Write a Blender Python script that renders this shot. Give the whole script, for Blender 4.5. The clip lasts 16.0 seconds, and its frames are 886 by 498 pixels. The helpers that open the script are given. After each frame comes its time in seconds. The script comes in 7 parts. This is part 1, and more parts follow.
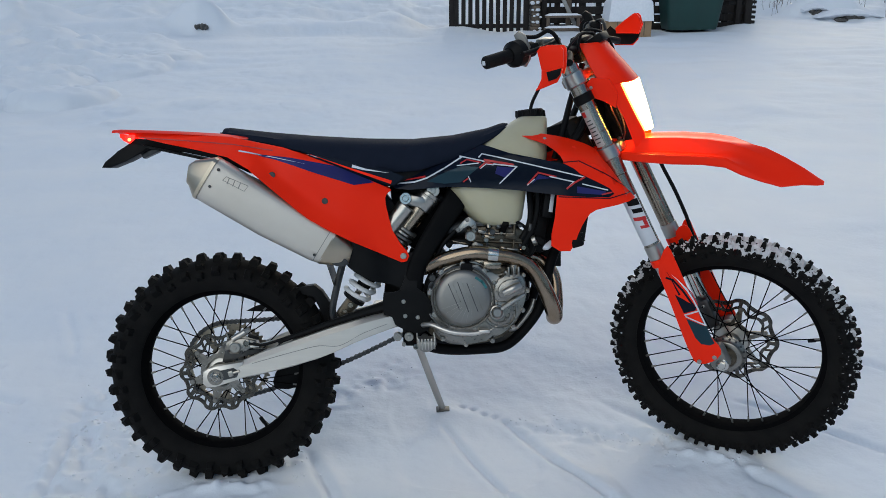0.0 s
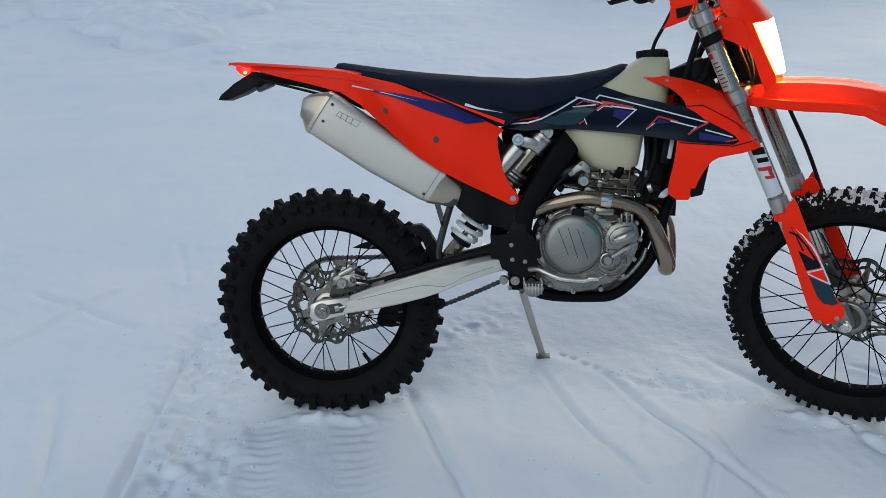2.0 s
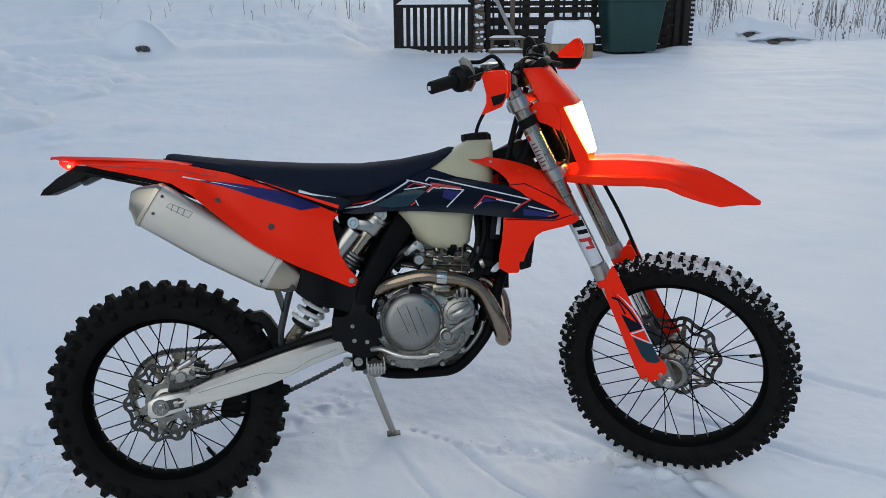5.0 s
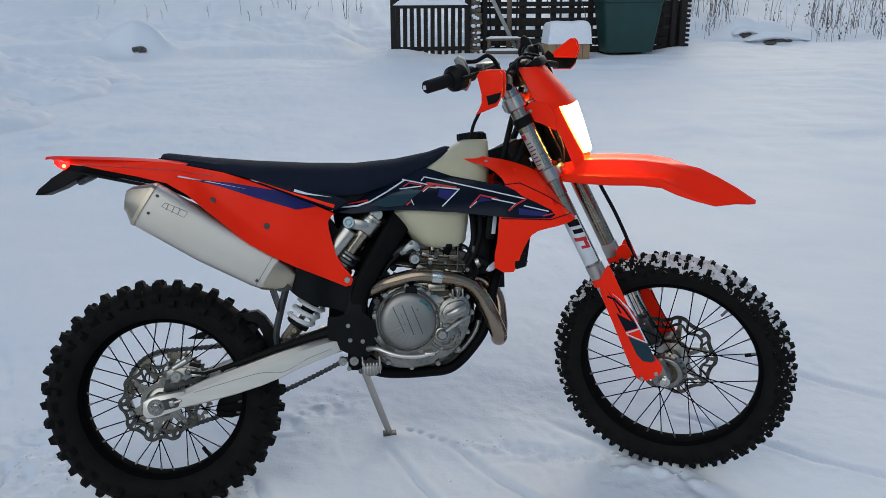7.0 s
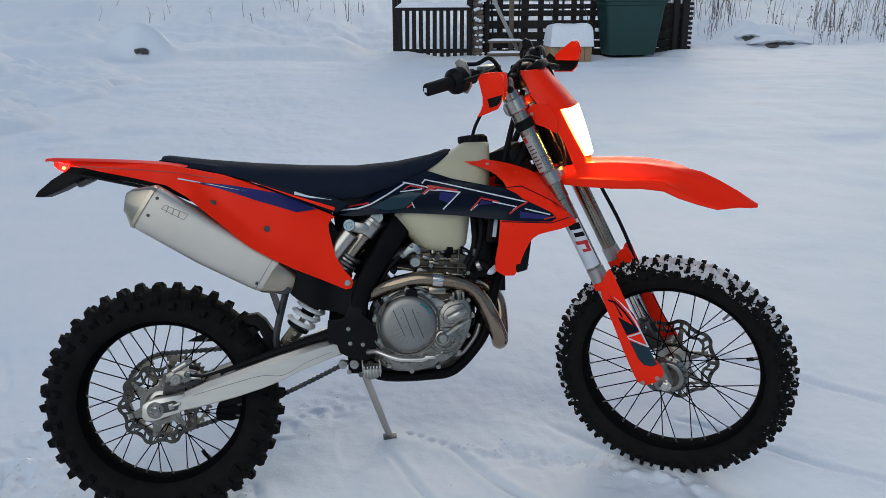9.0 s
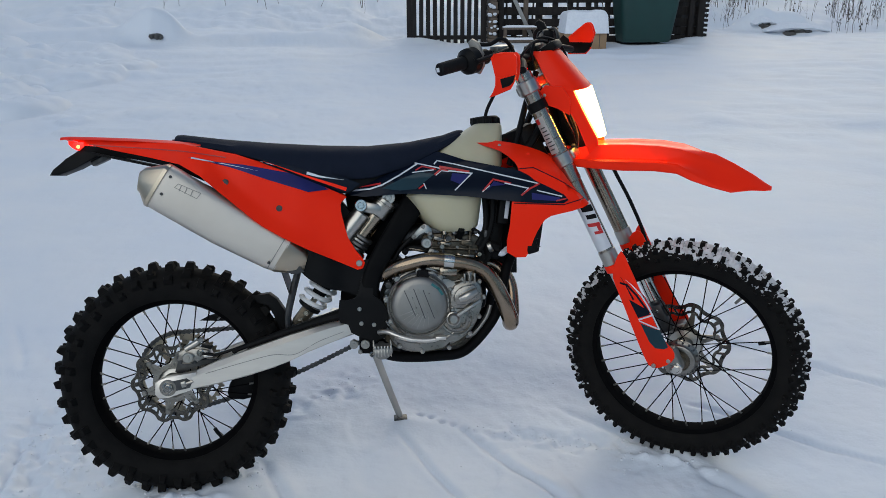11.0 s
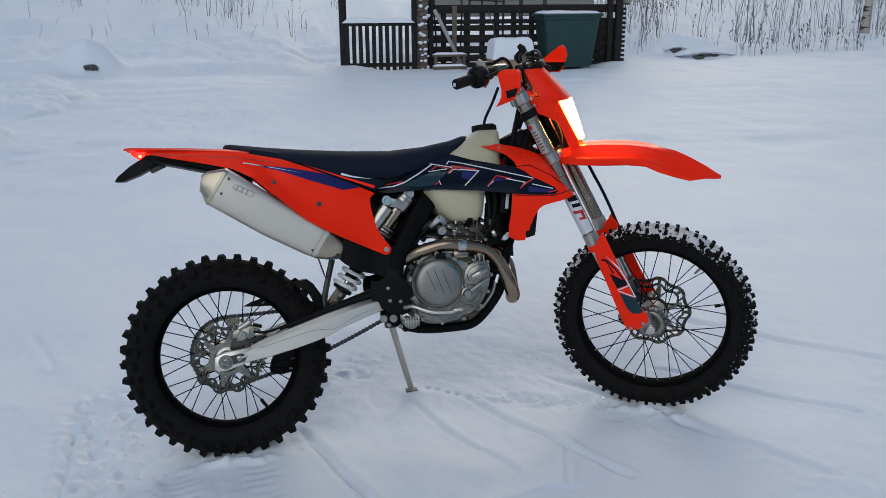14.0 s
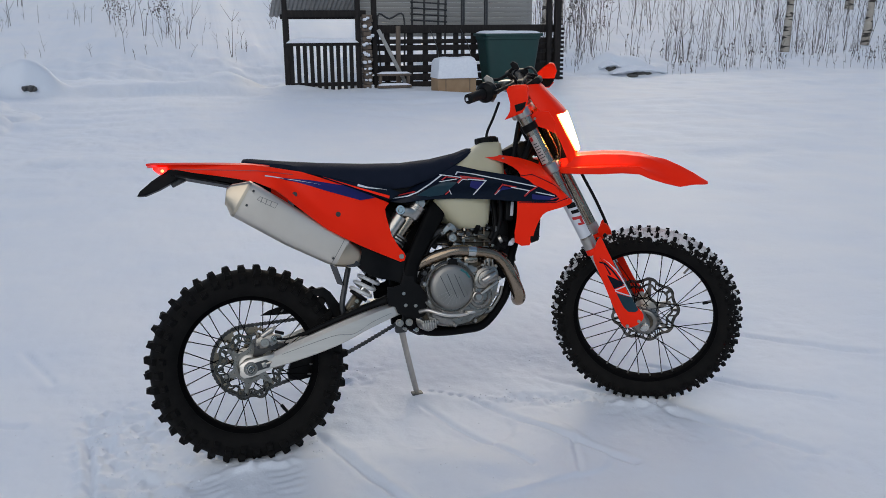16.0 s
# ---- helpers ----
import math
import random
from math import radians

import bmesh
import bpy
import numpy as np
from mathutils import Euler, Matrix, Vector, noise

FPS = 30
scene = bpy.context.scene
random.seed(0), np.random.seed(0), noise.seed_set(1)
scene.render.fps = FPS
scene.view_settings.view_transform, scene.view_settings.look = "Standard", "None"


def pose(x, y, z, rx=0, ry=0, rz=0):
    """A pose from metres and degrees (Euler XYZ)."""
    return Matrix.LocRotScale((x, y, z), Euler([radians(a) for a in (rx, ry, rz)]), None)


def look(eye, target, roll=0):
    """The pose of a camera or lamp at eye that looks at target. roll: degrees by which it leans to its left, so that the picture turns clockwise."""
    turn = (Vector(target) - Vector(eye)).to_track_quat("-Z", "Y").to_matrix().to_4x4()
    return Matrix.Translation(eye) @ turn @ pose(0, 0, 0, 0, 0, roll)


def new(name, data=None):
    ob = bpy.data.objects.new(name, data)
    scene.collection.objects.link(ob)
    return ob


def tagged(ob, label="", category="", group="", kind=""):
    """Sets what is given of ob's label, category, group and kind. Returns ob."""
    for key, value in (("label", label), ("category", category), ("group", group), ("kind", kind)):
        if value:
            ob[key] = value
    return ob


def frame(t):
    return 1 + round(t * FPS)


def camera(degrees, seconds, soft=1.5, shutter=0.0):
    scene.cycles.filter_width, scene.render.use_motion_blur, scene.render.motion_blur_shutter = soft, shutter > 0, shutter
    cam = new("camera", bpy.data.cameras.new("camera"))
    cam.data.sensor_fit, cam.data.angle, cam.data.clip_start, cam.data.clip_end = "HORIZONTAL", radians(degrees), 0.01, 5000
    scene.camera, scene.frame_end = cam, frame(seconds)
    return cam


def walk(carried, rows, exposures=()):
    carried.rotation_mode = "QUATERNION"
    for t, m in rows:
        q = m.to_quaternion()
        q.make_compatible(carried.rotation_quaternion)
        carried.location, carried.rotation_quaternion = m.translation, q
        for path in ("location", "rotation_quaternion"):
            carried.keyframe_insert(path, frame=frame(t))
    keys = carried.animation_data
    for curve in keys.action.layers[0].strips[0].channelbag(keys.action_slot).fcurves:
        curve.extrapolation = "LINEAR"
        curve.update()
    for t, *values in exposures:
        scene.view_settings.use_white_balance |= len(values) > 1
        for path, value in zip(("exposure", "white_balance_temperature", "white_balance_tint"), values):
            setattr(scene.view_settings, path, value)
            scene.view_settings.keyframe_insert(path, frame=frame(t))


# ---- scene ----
cam = camera(56.6, 16.0, soft=0.8)
PATH = [
    (0, (-0.204, -2.159, 1.444), (-0.104, -0.272, 0.79), -0.5),
    (0.5, (-0.205, -2.159, 1.438), (-0.134, -0.276, 0.77), -0.4),
    (1, (-0.225, -2.148, 1.435), (-0.226, -0.277, 0.728), -0.4),
    (1.5, (-0.249, -2.137, 1.424), (-0.331, -0.283, 0.678), -0.4),
    (2, (-0.258, -2.13, 1.415), (-0.375, -0.288, 0.646), -0.5),
    (2.5, (-0.252, -2.129, 1.419), (-0.321, -0.281, 0.657), -0.3),
    (3, (-0.223, -2.133, 1.431), (-0.188, -0.267, 0.712), -0.2),
    (3.5, (-0.201, -2.15, 1.446), (-0.071, -0.268, 0.783), -0.1),
    (4, (-0.201, -2.161, 1.447), (-0.01, -0.27, 0.824), -0.1),
    (4.5, (-0.204, -2.16, 1.455), (0.017, -0.268, 0.845), -0.2),
    (7, (-0.199, -2.163, 1.451), (0.034, -0.271, 0.844), -0.2),
    (7.5, (-0.203, -2.165, 1.452), (0.032, -0.273, 0.848), -0.1),
    (8, (-0.201, -2.169, 1.455), (0.034, -0.276, 0.854), -0.1),
    (8.5, (-0.196, -2.165, 1.448), (0.034, -0.269, 0.855), -0.1),
    (9, (-0.195, -2.155, 1.451), (0.034, -0.261, 0.849), -0.1),
    (9.5, (-0.193, -2.148, 1.45), (0.024, -0.258, 0.832), -0.1),
    (10, (-0.191, -2.154, 1.439), (0.01, -0.264, 0.815), -0.1),
    (12.5, (-0.22, -2.212, 1.425), (-0.016, -0.325, 0.793), 0.3),
    (13, (-0.377, -2.28, 1.418), (-0.111, -0.397, 0.799), 0.3),
    (13.5, (-0.461, -2.424, 1.433), (-0.134, -0.541, 0.845), 0.1),
    (14, (-0.54, -2.563, 1.44), (-0.154, -0.684, 0.873), -0.3),
    (14.5, (-0.689, -2.607, 1.444), (-0.233, -0.74, 0.891), -0.5),
    (15, (-0.81, -2.624, 1.441), (-0.301, -0.766, 0.902), -0.5),
    (15.5, (-0.828, -2.636, 1.437), (-0.296, -0.78, 0.915), -0.5),
    (16, (-0.833, -2.645, 1.44), (-0.288, -0.793, 0.916), -0.3),
]
walk(cam, [(t, look(eye, target, roll)) for t, eye, target, roll in PATH],
     exposures=[(0, 0.45, 6340, 3), (2.0, 0.47, 6340, 1), (4.0, 0.44, 6380, 4), (13.0, 0.41, 6380, 4), (16.0, 0.41, 6600, 8)])
from mathutils import geometry


# ---------------------------------------------------------------- light
world = bpy.data.worlds.new("winter_sky")
scene.world = world
world.use_nodes = True
wn = world.node_tree
sky = wn.nodes.new("ShaderNodeTexSky")
sky.sky_type = "NISHITA"
sky.sun_disc = False
sky.sun_elevation = radians(22)
sky.sun_rotation = radians(20)
sky.air_density, sky.dust_density, sky.ozone_density = 1.0, 2.0, 2.0
wn.links.new(sky.outputs[0], wn.nodes["Background"].inputs[0])
wn.nodes["Background"].inputs[1].default_value = 0.108
sun = new("sun", bpy.data.lights.new("sun", "SUN"))
sun.data.energy, sun.data.angle, sun.data.color = 0.85, radians(60), (1.0, 0.95, 0.90)
sun.matrix_world = look((-2.4, -4.8, 4.4), (0, 0, 0))


# ---------------------------------------------------------------- materials
def mat(name, col, rough=0.5, metal=0.0, col2=None, scale=8.0, var=0.5, rvar=0.1, bump=0.0, bscale=120.0,
        coat=0.0, glow=0.0, aniso=None, sub=0.0, spec=0.5):
    m = bpy.data.materials.new(name)
    m.use_nodes = True
    nt, p = m.node_tree, m.node_tree.nodes["Principled BSDF"]
    co = nt.nodes.new("ShaderNodeTexCoord")
    mp = nt.nodes.new("ShaderNodeMapping")
    if aniso:
        mp.inputs["Scale"].default_value = aniso
    nt.links.new(co.outputs["Object"], mp.inputs[0])
    big = nt.nodes.new("ShaderNodeTexNoise")
    big.inputs["Scale"].default_value, big.inputs["Detail"].default_value = scale, 6.0
    nt.links.new(mp.outputs[0], big.inputs["Vector"])
    ramp = nt.nodes.new("ShaderNodeMapRange")
    ramp.inputs["From Min"].default_value, ramp.inputs["From Max"].default_value = 0.5 - 0.5 * var, 0.5 + 0.5 * var
    nt.links.new(big.outputs[0], ramp.inputs[0])
    mix = nt.nodes.new("ShaderNodeMix")
    mix.data_type = "RGBA"
    c2 = col2 or tuple(c * 0.82 for c in col)
    mix.inputs[6].default_value, mix.inputs[7].default_value = (*col, 1), (*c2, 1)
    nt.links.new(ramp.outputs[0], mix.inputs[0])
    nt.links.new(mix.outputs[2], p.inputs["Base Color"])
    fine = nt.nodes.new("ShaderNodeTexNoise")
    fine.inputs["Scale"].default_value, fine.inputs["Detail"].default_value = bscale, 4.0
    nt.links.new(mp.outputs[0], fine.inputs["Vector"])
    rr = nt.nodes.new("ShaderNodeMapRange")
    rr.inputs["To Min"].default_value, rr.inputs["To Max"].default_value = max(0.03, rough - rvar), min(1, rough + rvar)
    nt.links.new(fine.outputs[0], rr.inputs[0])
    nt.links.new(rr.outputs[0], p.inputs["Roughness"])
    p.inputs["Metallic"].default_value = metal
    p.inputs["Specular IOR Level"].default_value = spec
    p.inputs["Coat Weight"].default_value = coat
    p.inputs["Coat Roughness"].default_value = 0.12
    if bump:
        b = nt.nodes.new("ShaderNodeBump")
        b.inputs["Strength"].default_value, b.inputs["Distance"].default_value = 1.0, bump
        nt.links.new(fine.outputs[0], b.inputs["Height"])
        nt.links.new(b.outputs[0], p.inputs["Normal"])
    if glow:
        p.inputs["Emission Color"].default_value, p.inputs["Emission Strength"].default_value = (*col, 1), glow
    if sub:
        p.inputs["Subsurface Weight"].default_value = sub
        p.inputs["Subsurface Radius"].default_value = (0.02, 0.018, 0.012)
    return m


RED = mat("orange_plastic", (0.99, 0.028, 0.006), 0.36, col2=(0.97, 0.022, 0.004), scale=9, rvar=0.06, bscale=25, spec=0.13)
NAVY = mat("navy_decal", (0.005, 0.007, 0.017), 0.22, col2=(0.003, 0.007, 0.014), spec=0.13)
TEAL = mat("teal_decal", (0.008, 0.045, 0.062), 0.34, col2=(0.006, 0.022, 0.036), scale=5, spec=0.3)
VIOLET = mat("violet_decal", (0.022, 0.022, 0.17), 0.34, col2=(0.012, 0.014, 0.075), scale=6, spec=0.22)
WHITE = mat("white_decal", (0.72, 0.74, 0.78), 0.35)
REDLINE = mat("red_decal", (0.55, 0.02, 0.02), 0.35)
SEAT = mat("seat_cover", (0.005, 0.009, 0.020), 0.8, col2=(0.007, 0.011, 0.024), scale=30, bump=0.0006, bscale=900, spec=0.2)
BLACK = mat("black_plastic", (0.003, 0.003, 0.0034), 0.5, col2=(0.006, 0.006, 0.006), scale=25, bump=0.0002, bscale=700, spec=0.13)
FRAME = mat("black_frame_paint", (0.0025, 0.0025, 0.003), 0.6, col2=(0.005, 0.005, 0.005), scale=18, bump=0.0002, bscale=300, spec=0.08)
RUBBER = mat("tyre_rubber", (0.0045, 0.0043, 0.0042), 0.8, col2=(0.010, 0.009, 0.008), scale=22, bump=0.0004, bscale=300, spec=0.14)
GRIP = mat("grip_rubber", (0.006, 0.006, 0.006), 0.7, bump=0.0006, bscale=260, spec=0.2)
RIM = mat("black_rim", (0.003, 0.003, 0.0035), 0.85, col2=(0.005, 0.005, 0.005), scale=30, spec=0.03)
ALU = mat("cast_aluminium", (0.50, 0.47, 0.42), 0.30, 1.0, col2=(0.40, 0.375, 0.335), scale=12, rvar=0.03)
ALUB = mat("brushed_aluminium", (0.72, 0.67, 0.60), 0.42, 1.0, col2=(0.665, 0.615, 0.55), scale=9, aniso=(1, 6, 9), bump=0.00006, bscale=90)
SATIN = mat("satin_muffler", (0.72, 0.66, 0.58), 0.50, 0.8, col2=(0.60, 0.545, 0.47), scale=5, bump=0.0001, bscale=900)
COVER = mat("cover_grey", (0.31, 0.298, 0.275), 0.44, 0.88, col2=(0.235, 0.222, 0.20), scale=14, bump=0.00008, bscale=200)
STEEL = mat("heat_tinted_steel", (0.37, 0.305, 0.24), 0.24, 1.0, col2=(0.26, 0.18, 0.11), scale=5, rvar=0.03, bscale=20)
CHROME = mat("polished_steel", (0.70, 0.67, 0.61), 0.15, 1.0, col2=(0.48, 0.455, 0.41), scale=20)
CASE = mat("engine_cover_alloy", (0.34, 0.318, 0.285), 0.30, 0.95, col2=(0.20, 0.185, 0.16), scale=18, bump=0.00005, bscale=140)
DISC = mat("brake_steel", (0.15, 0.138, 0.12), 0.24, 1.0, col2=(0.055, 0.050, 0.043), scale=30, bump=0.0002, bscale=300)
BRONZE = mat("bronze_fork_tube", (0.42, 0.355, 0.28), 0.24, 1.0, col2=(0.26, 0.21, 0.155), scale=10)
DARKMETAL = mat("dark_metal", (0.10, 0.10, 0.10), 0.42, 0.9, col2=(0.05, 0.05, 0.05), scale=40, bump=0.0003, bscale=300)
LABELFILM = mat("label_film", (0.46, 0.43, 0.39), 0.35)
SPROCKET = mat("worn_sprocket", (0.40, 0.35, 0.275), 0.3, 1.0, col2=(0.20, 0.17, 0.125), scale=14)
SPRING = mat("white_spring", (0.80, 0.79, 0.77), 0.35, col2=(0.68, 0.67, 0.65))
TANK = mat("milky_tank", (0.58, 0.53, 0.37), 0.40, col2=(0.48, 0.44, 0.29), scale=7, sub=0.35, bump=0.0001, bscale=300)
ENDCAP = mat("heat_tinted_cap", (0.56, 0.50, 0.42), 0.34, 1.0, col2=(0.50, 0.40, 0.27), scale=5, rvar=0.03, bscale=30)
FORKTUBE = mat("silver_brown_fork_tube", (0.37, 0.33, 0.28), 0.25, 1.0, col2=(0.30, 0.265, 0.215), scale=6, rvar=0.02, bscale=30)
LAMPRIM = mat("lamp_edge_glow", (1.0, 0.36, 0.06), 0.3, glow=5)
LAMP = mat("headlight_glow", (1.0, 0.60, 0.13), 0.3, glow=42)
TAILLAMP = mat("tail_light_glow", (1.0, 0.012, 0.006), 0.25, glow=1.3)
TAILBULB = mat("tail_bulb_glow", (1.0, 0.10, 0.03), 0.25, glow=9)
CAST = mat("engine_castings", (0.16, 0.135, 0.10), 0.36, 0.9, col2=(0.045, 0.036, 0.026), scale=35, bump=0.0006, bscale=220)
SNOWCLUMP = mat("packed_snow", (0.84, 0.86, 0.90), 0.75, col2=(0.76, 0.78, 0.83), scale=30, bump=0.002, bscale=160)
WOOD = mat("dark_weathered_wood", (0.016, 0.014, 0.014), 0.85, col2=(0.032, 0.028, 0.026), scale=5, aniso=(6, 6, 1), bump=0.002, bscale=60, spec=0.2)
BROWNWOOD = mat("brown_weathered_wood", (0.16, 0.12, 0.09), 0.8, col2=(0.09, 0.07, 0.055), scale=5, aniso=(6, 6, 1), bump=0.002, bscale=60)
SIDING = mat("grey_sheet_siding", (0.36, 0.35, 0.33), 0.6, col2=(0.28, 0.275, 0.26), scale=3, aniso=(0.5, 1, 8))
# for the unseen band that the metals reflect
SURROUND = mat("surround_dark", (0.018, 0.022, 0.018), 0.9, col2=(0.045, 0.05, 0.045), scale=0.4, spec=0.1)
BIN = mat("green_bin_plastic", (0.010, 0.050, 0.044), 0.5, col2=(0.011, 0.040, 0.036), scale=4, bump=0.0005, bscale=90)
CARD = mat("brown_cardboard", (0.36, 0.24, 0.14), 0.85, col2=(0.28, 0.18, 0.10), scale=6)
BARK = mat("shrub_bark", (0.075, 0.066, 0.060), 0.9, col2=(0.15, 0.135, 0.125), scale=3, spec=0.2)
TYRESNOW = mat("dirty_tyre_snow", (0.74, 0.735, 0.75), 0.8, col2=(0.46, 0.45, 0.46), scale=60, bump=0.002, bscale=200)
STONE = mat("dark_stone", (0.06, 0.058, 0.055), 0.85, col2=(0.12, 0.115, 0.11), scale=6, bump=0.004, bscale=30)


def snow_material():
    m = mat("snow", (0.82, 0.825, 0.84), 0.62, col2=(0.69, 0.745, 0.83), scale=1.4, var=0.9, bump=0.0011, bscale=90)
    nt = m.node_tree
    p = nt.nodes["Principled BSDF"]
    b = [n for n in nt.nodes if n.type == "BUMP"][0]
    n2 = nt.nodes.new("ShaderNodeTexNoise")
    n2.inputs["Scale"].default_value, n2.inputs["Detail"].default_value = 14.0, 8.0
    nt.links.new(nt.nodes["Mapping"].outputs[0], n2.inputs["Vector"])
    b2 = nt.nodes.new("ShaderNodeBump")
    b2.inputs["Distance"].default_value = 0.0042
    nt.links.new(n2.outputs[0], b2.inputs["Height"])
    nt.links.new(b.outputs[0], b2.inputs["Normal"])
    nt.links.new(b2.outputs[0], p.inputs["Normal"])
    return m


def birch_material():
    m = mat("birch_bark", (0.50, 0.46, 0.40), 0.85, col2=(0.22, 0.19, 0.16), scale=3, bump=0.003, bscale=40)
    nt, p = m.node_tree, m.node_tree.nodes["Principled BSDF"]
    mp = nt.nodes.new("ShaderNodeMapping")
    mp.inputs["Scale"].default_value = (4, 4, 16)
    nt.links.new(nt.nodes["Texture Coordinate"].outputs["Object"], mp.inputs[0])
    n = nt.nodes.new("ShaderNodeTexNoise")
    n.inputs["Scale"].default_value = 0.9
    nt.links.new(mp.outputs[0], n.inputs["Vector"])
    r = nt.nodes.new("ShaderNodeMapRange")
    r.inputs["From Min"].default_value, r.inputs["From Max"].default_value = 0.54, 0.60
    nt.links.new(n.outputs[0], r.inputs[0])
    mx = nt.nodes.new("ShaderNodeMix")
    mx.data_type = "RGBA"
    mx.inputs[7].default_value = (0.04, 0.035, 0.03, 1)
    src = p.inputs["Base Color"].links[0].from_socket
    nt.links.new(src, mx.inputs[6])
    nt.links.new(r.outputs[0], mx.inputs[0])
    nt.links.new(mx.outputs[2], p.inputs["Base Color"])
    return m


SNOW = snow_material()
BIRCH = birch_material()


# ---------------------------------------------------------------- shape helpers
class Geo:
    """Vertices, faces and one material slot a face."""

    def __init__(self):
        self.v, self.f, self.m = [], [], []

    def add(self, v, f, slot=0):
        o = len(self.v)
        self.v += [tuple(p) for p in v]
        self.f += [tuple(i + o for i in q) for q in f]
        self.m += [slot] * len(f)
        return self

    def join(self, g, slot=None):
        o = len(self.v)
        self.v += g.v
        self.f += [tuple(i + o for i in q) for q in g.f]
        self.m += [s if slot is None else slot for s in g.m]
        return self

    def moved(self, m):
        g = Geo()
        g.v, g.f, g.m = [tuple(m @ Vector(p)) for p in self.v], self.f, self.m
        return g


def part(name, g, material, parent=None, label="", matrix=None, sharp=35, kind=""):
    me = bpy.data.meshes.new(name)
    me.from_pydata(g.v, [], g.f)
    for m in (material if isinstance(material, (list, tuple)) else [material]):
        me.materials.append(m)
    me.polygons.foreach_set("material_index", g.m)
    bm = bmesh.new()
    bm.from_mesh(me)
    bmesh.ops.recalc_face_normals(bm, faces=bm.faces)
    bm.to_mesh(me)
    bm.free()
    me.polygons.foreach_set("use_smooth", [True] * len(me.polygons))
    me.set_sharp_from_angle(angle=radians(sharp))
    ob = new(name, me)
    if parent:
        ob.parent = parent
    if matrix is not None:
        ob.matrix_basis = matrix
    return tagged(ob, label, kind=kind)


def again(ob, name, parent, matrix):
    o = new(name, ob.data)
    o.parent, o.matrix_basis = parent, matrix
    return o


def smooth(pts, n=6, closed=False):
    """Catmull-Rom through the points."""
    pts = [Vector(p) for p in pts]
    k, out = len(pts), []
    for i in range(k if closed else k - 1):
        if closed:
            a, b, c, d = (pts[(i + j) % k] for j in (-1, 0, 1, 2))
        else:
            a, b, c, d = pts[max(i - 1, 0)], pts[i], pts[i + 1], pts[min(i + 2, k - 1)]
        for j in range(n):
            t = j / n
            out.append(0.5 * (2 * b + (c - a) * t + (2 * a - 5 * b + 4 * c - d) * t * t + (3 * b - a - 3 * c + d) * t ** 3))
    if not closed:
        out.append(pts[-1])
    return out


def curve_at(keys, x):
    """Piecewise smooth value through (x, value) keys."""
    if x <= keys[0][0]:
        return keys[0][1]
    for (a, u), (b, w) in zip(keys, keys[1:]):
        if x <= b:
            t = (x - a) / (b - a)
            return u + (w - u) * t
    return keys[-1][1]


def loft(rings, cap=True, closed=True):
    g, n = Geo(), len(rings[0])
    v = [p for r in rings for p in r]
    f = []
    for i in range(len(rings) - 1):
        for j in range(n if closed else n - 1):
            a, b = i * n + j, i * n + (j + 1) % n
            f.append((a, b, b + n, a + n))
    if cap:
        f.append(tuple(range(n))[::-1])
        f.append(tuple((len(rings) - 1) * n + j for j in range(n)))
    return g.add(v, f)


def tube(pts, r, seg=12, n=6, flat=None):
    """A round bar along a smooth path; r is a number or one radius a point."""
    rs = r if isinstance(r, (list, tuple)) else [r] * len(pts)
    path = smooth([(*p, q) for p, q in zip(pts, rs)], n) if n > 1 and len(pts) > 2 else [Vector((*p, q)) for p, q in zip(pts, rs)]
    rings, side = [], None
    for i, p in enumerate(path):
        c = p.xyz
        d = (path[min(i + 1, len(path) - 1)].xyz - path[max(i - 1, 0)].xyz).normalized()
        if side is None:
            side = d.orthogonal().normalized()
        side = (side - d * side.dot(d)).normalized()
        up = d.cross(side)
        rings.append([c + p.w * (side * math.cos(a) + up * math.sin(a)) for a in (2 * math.pi * k / seg for k in range(seg))])
    return loft(rings)


def rod(p0, p1, r0, r1=None, seg=20, ch=0.0015):
    """A turned bar with chamfered ends."""
    r1 = r0 if r1 is None else r1
    p0, p1 = Vector(p0), Vector(p1)
    d = (p1 - p0).normalized()
    s = d.orthogonal().normalized()
    u = d.cross(s)
    ch = min(ch, 0.3 * (p1 - p0).length, 0.4 * r0, 0.4 * r1)
    rings = []
    for c, r in ((p0, r0 - ch), (p0 + d * ch, r0), (p1 - d * ch, r1), (p1, r1 - ch)):
        rings.append([c + r * (s * math.cos(a) + u * math.sin(a)) for a in (2 * math.pi * k / seg for k in range(seg))])
    return loft(rings)


def turned(profile, seg=64, c=(0, 0, 0), closed=False):
    """A profile of (radius, y) spun round the y axis."""
    rings = [[(c[0] + r * math.cos(a), c[1] + y, c[2] + r * math.sin(a)) for r, y in profile]
             for a in (2 * math.pi * k / seg for k in range(seg))]
    n, g, f = len(profile), Geo(), []
    v = [p for q in rings for p in q]
    for i in range(seg):
        for j in range(n if closed else n - 1):
            a, b = i * n + j, i * n + (j + 1) % n
            a2, b2 = (i + 1) % seg * n + j, (i + 1) % seg * n + (j + 1) % n
            f.append((a, b, b2, a2))
    return g.add(v, f)


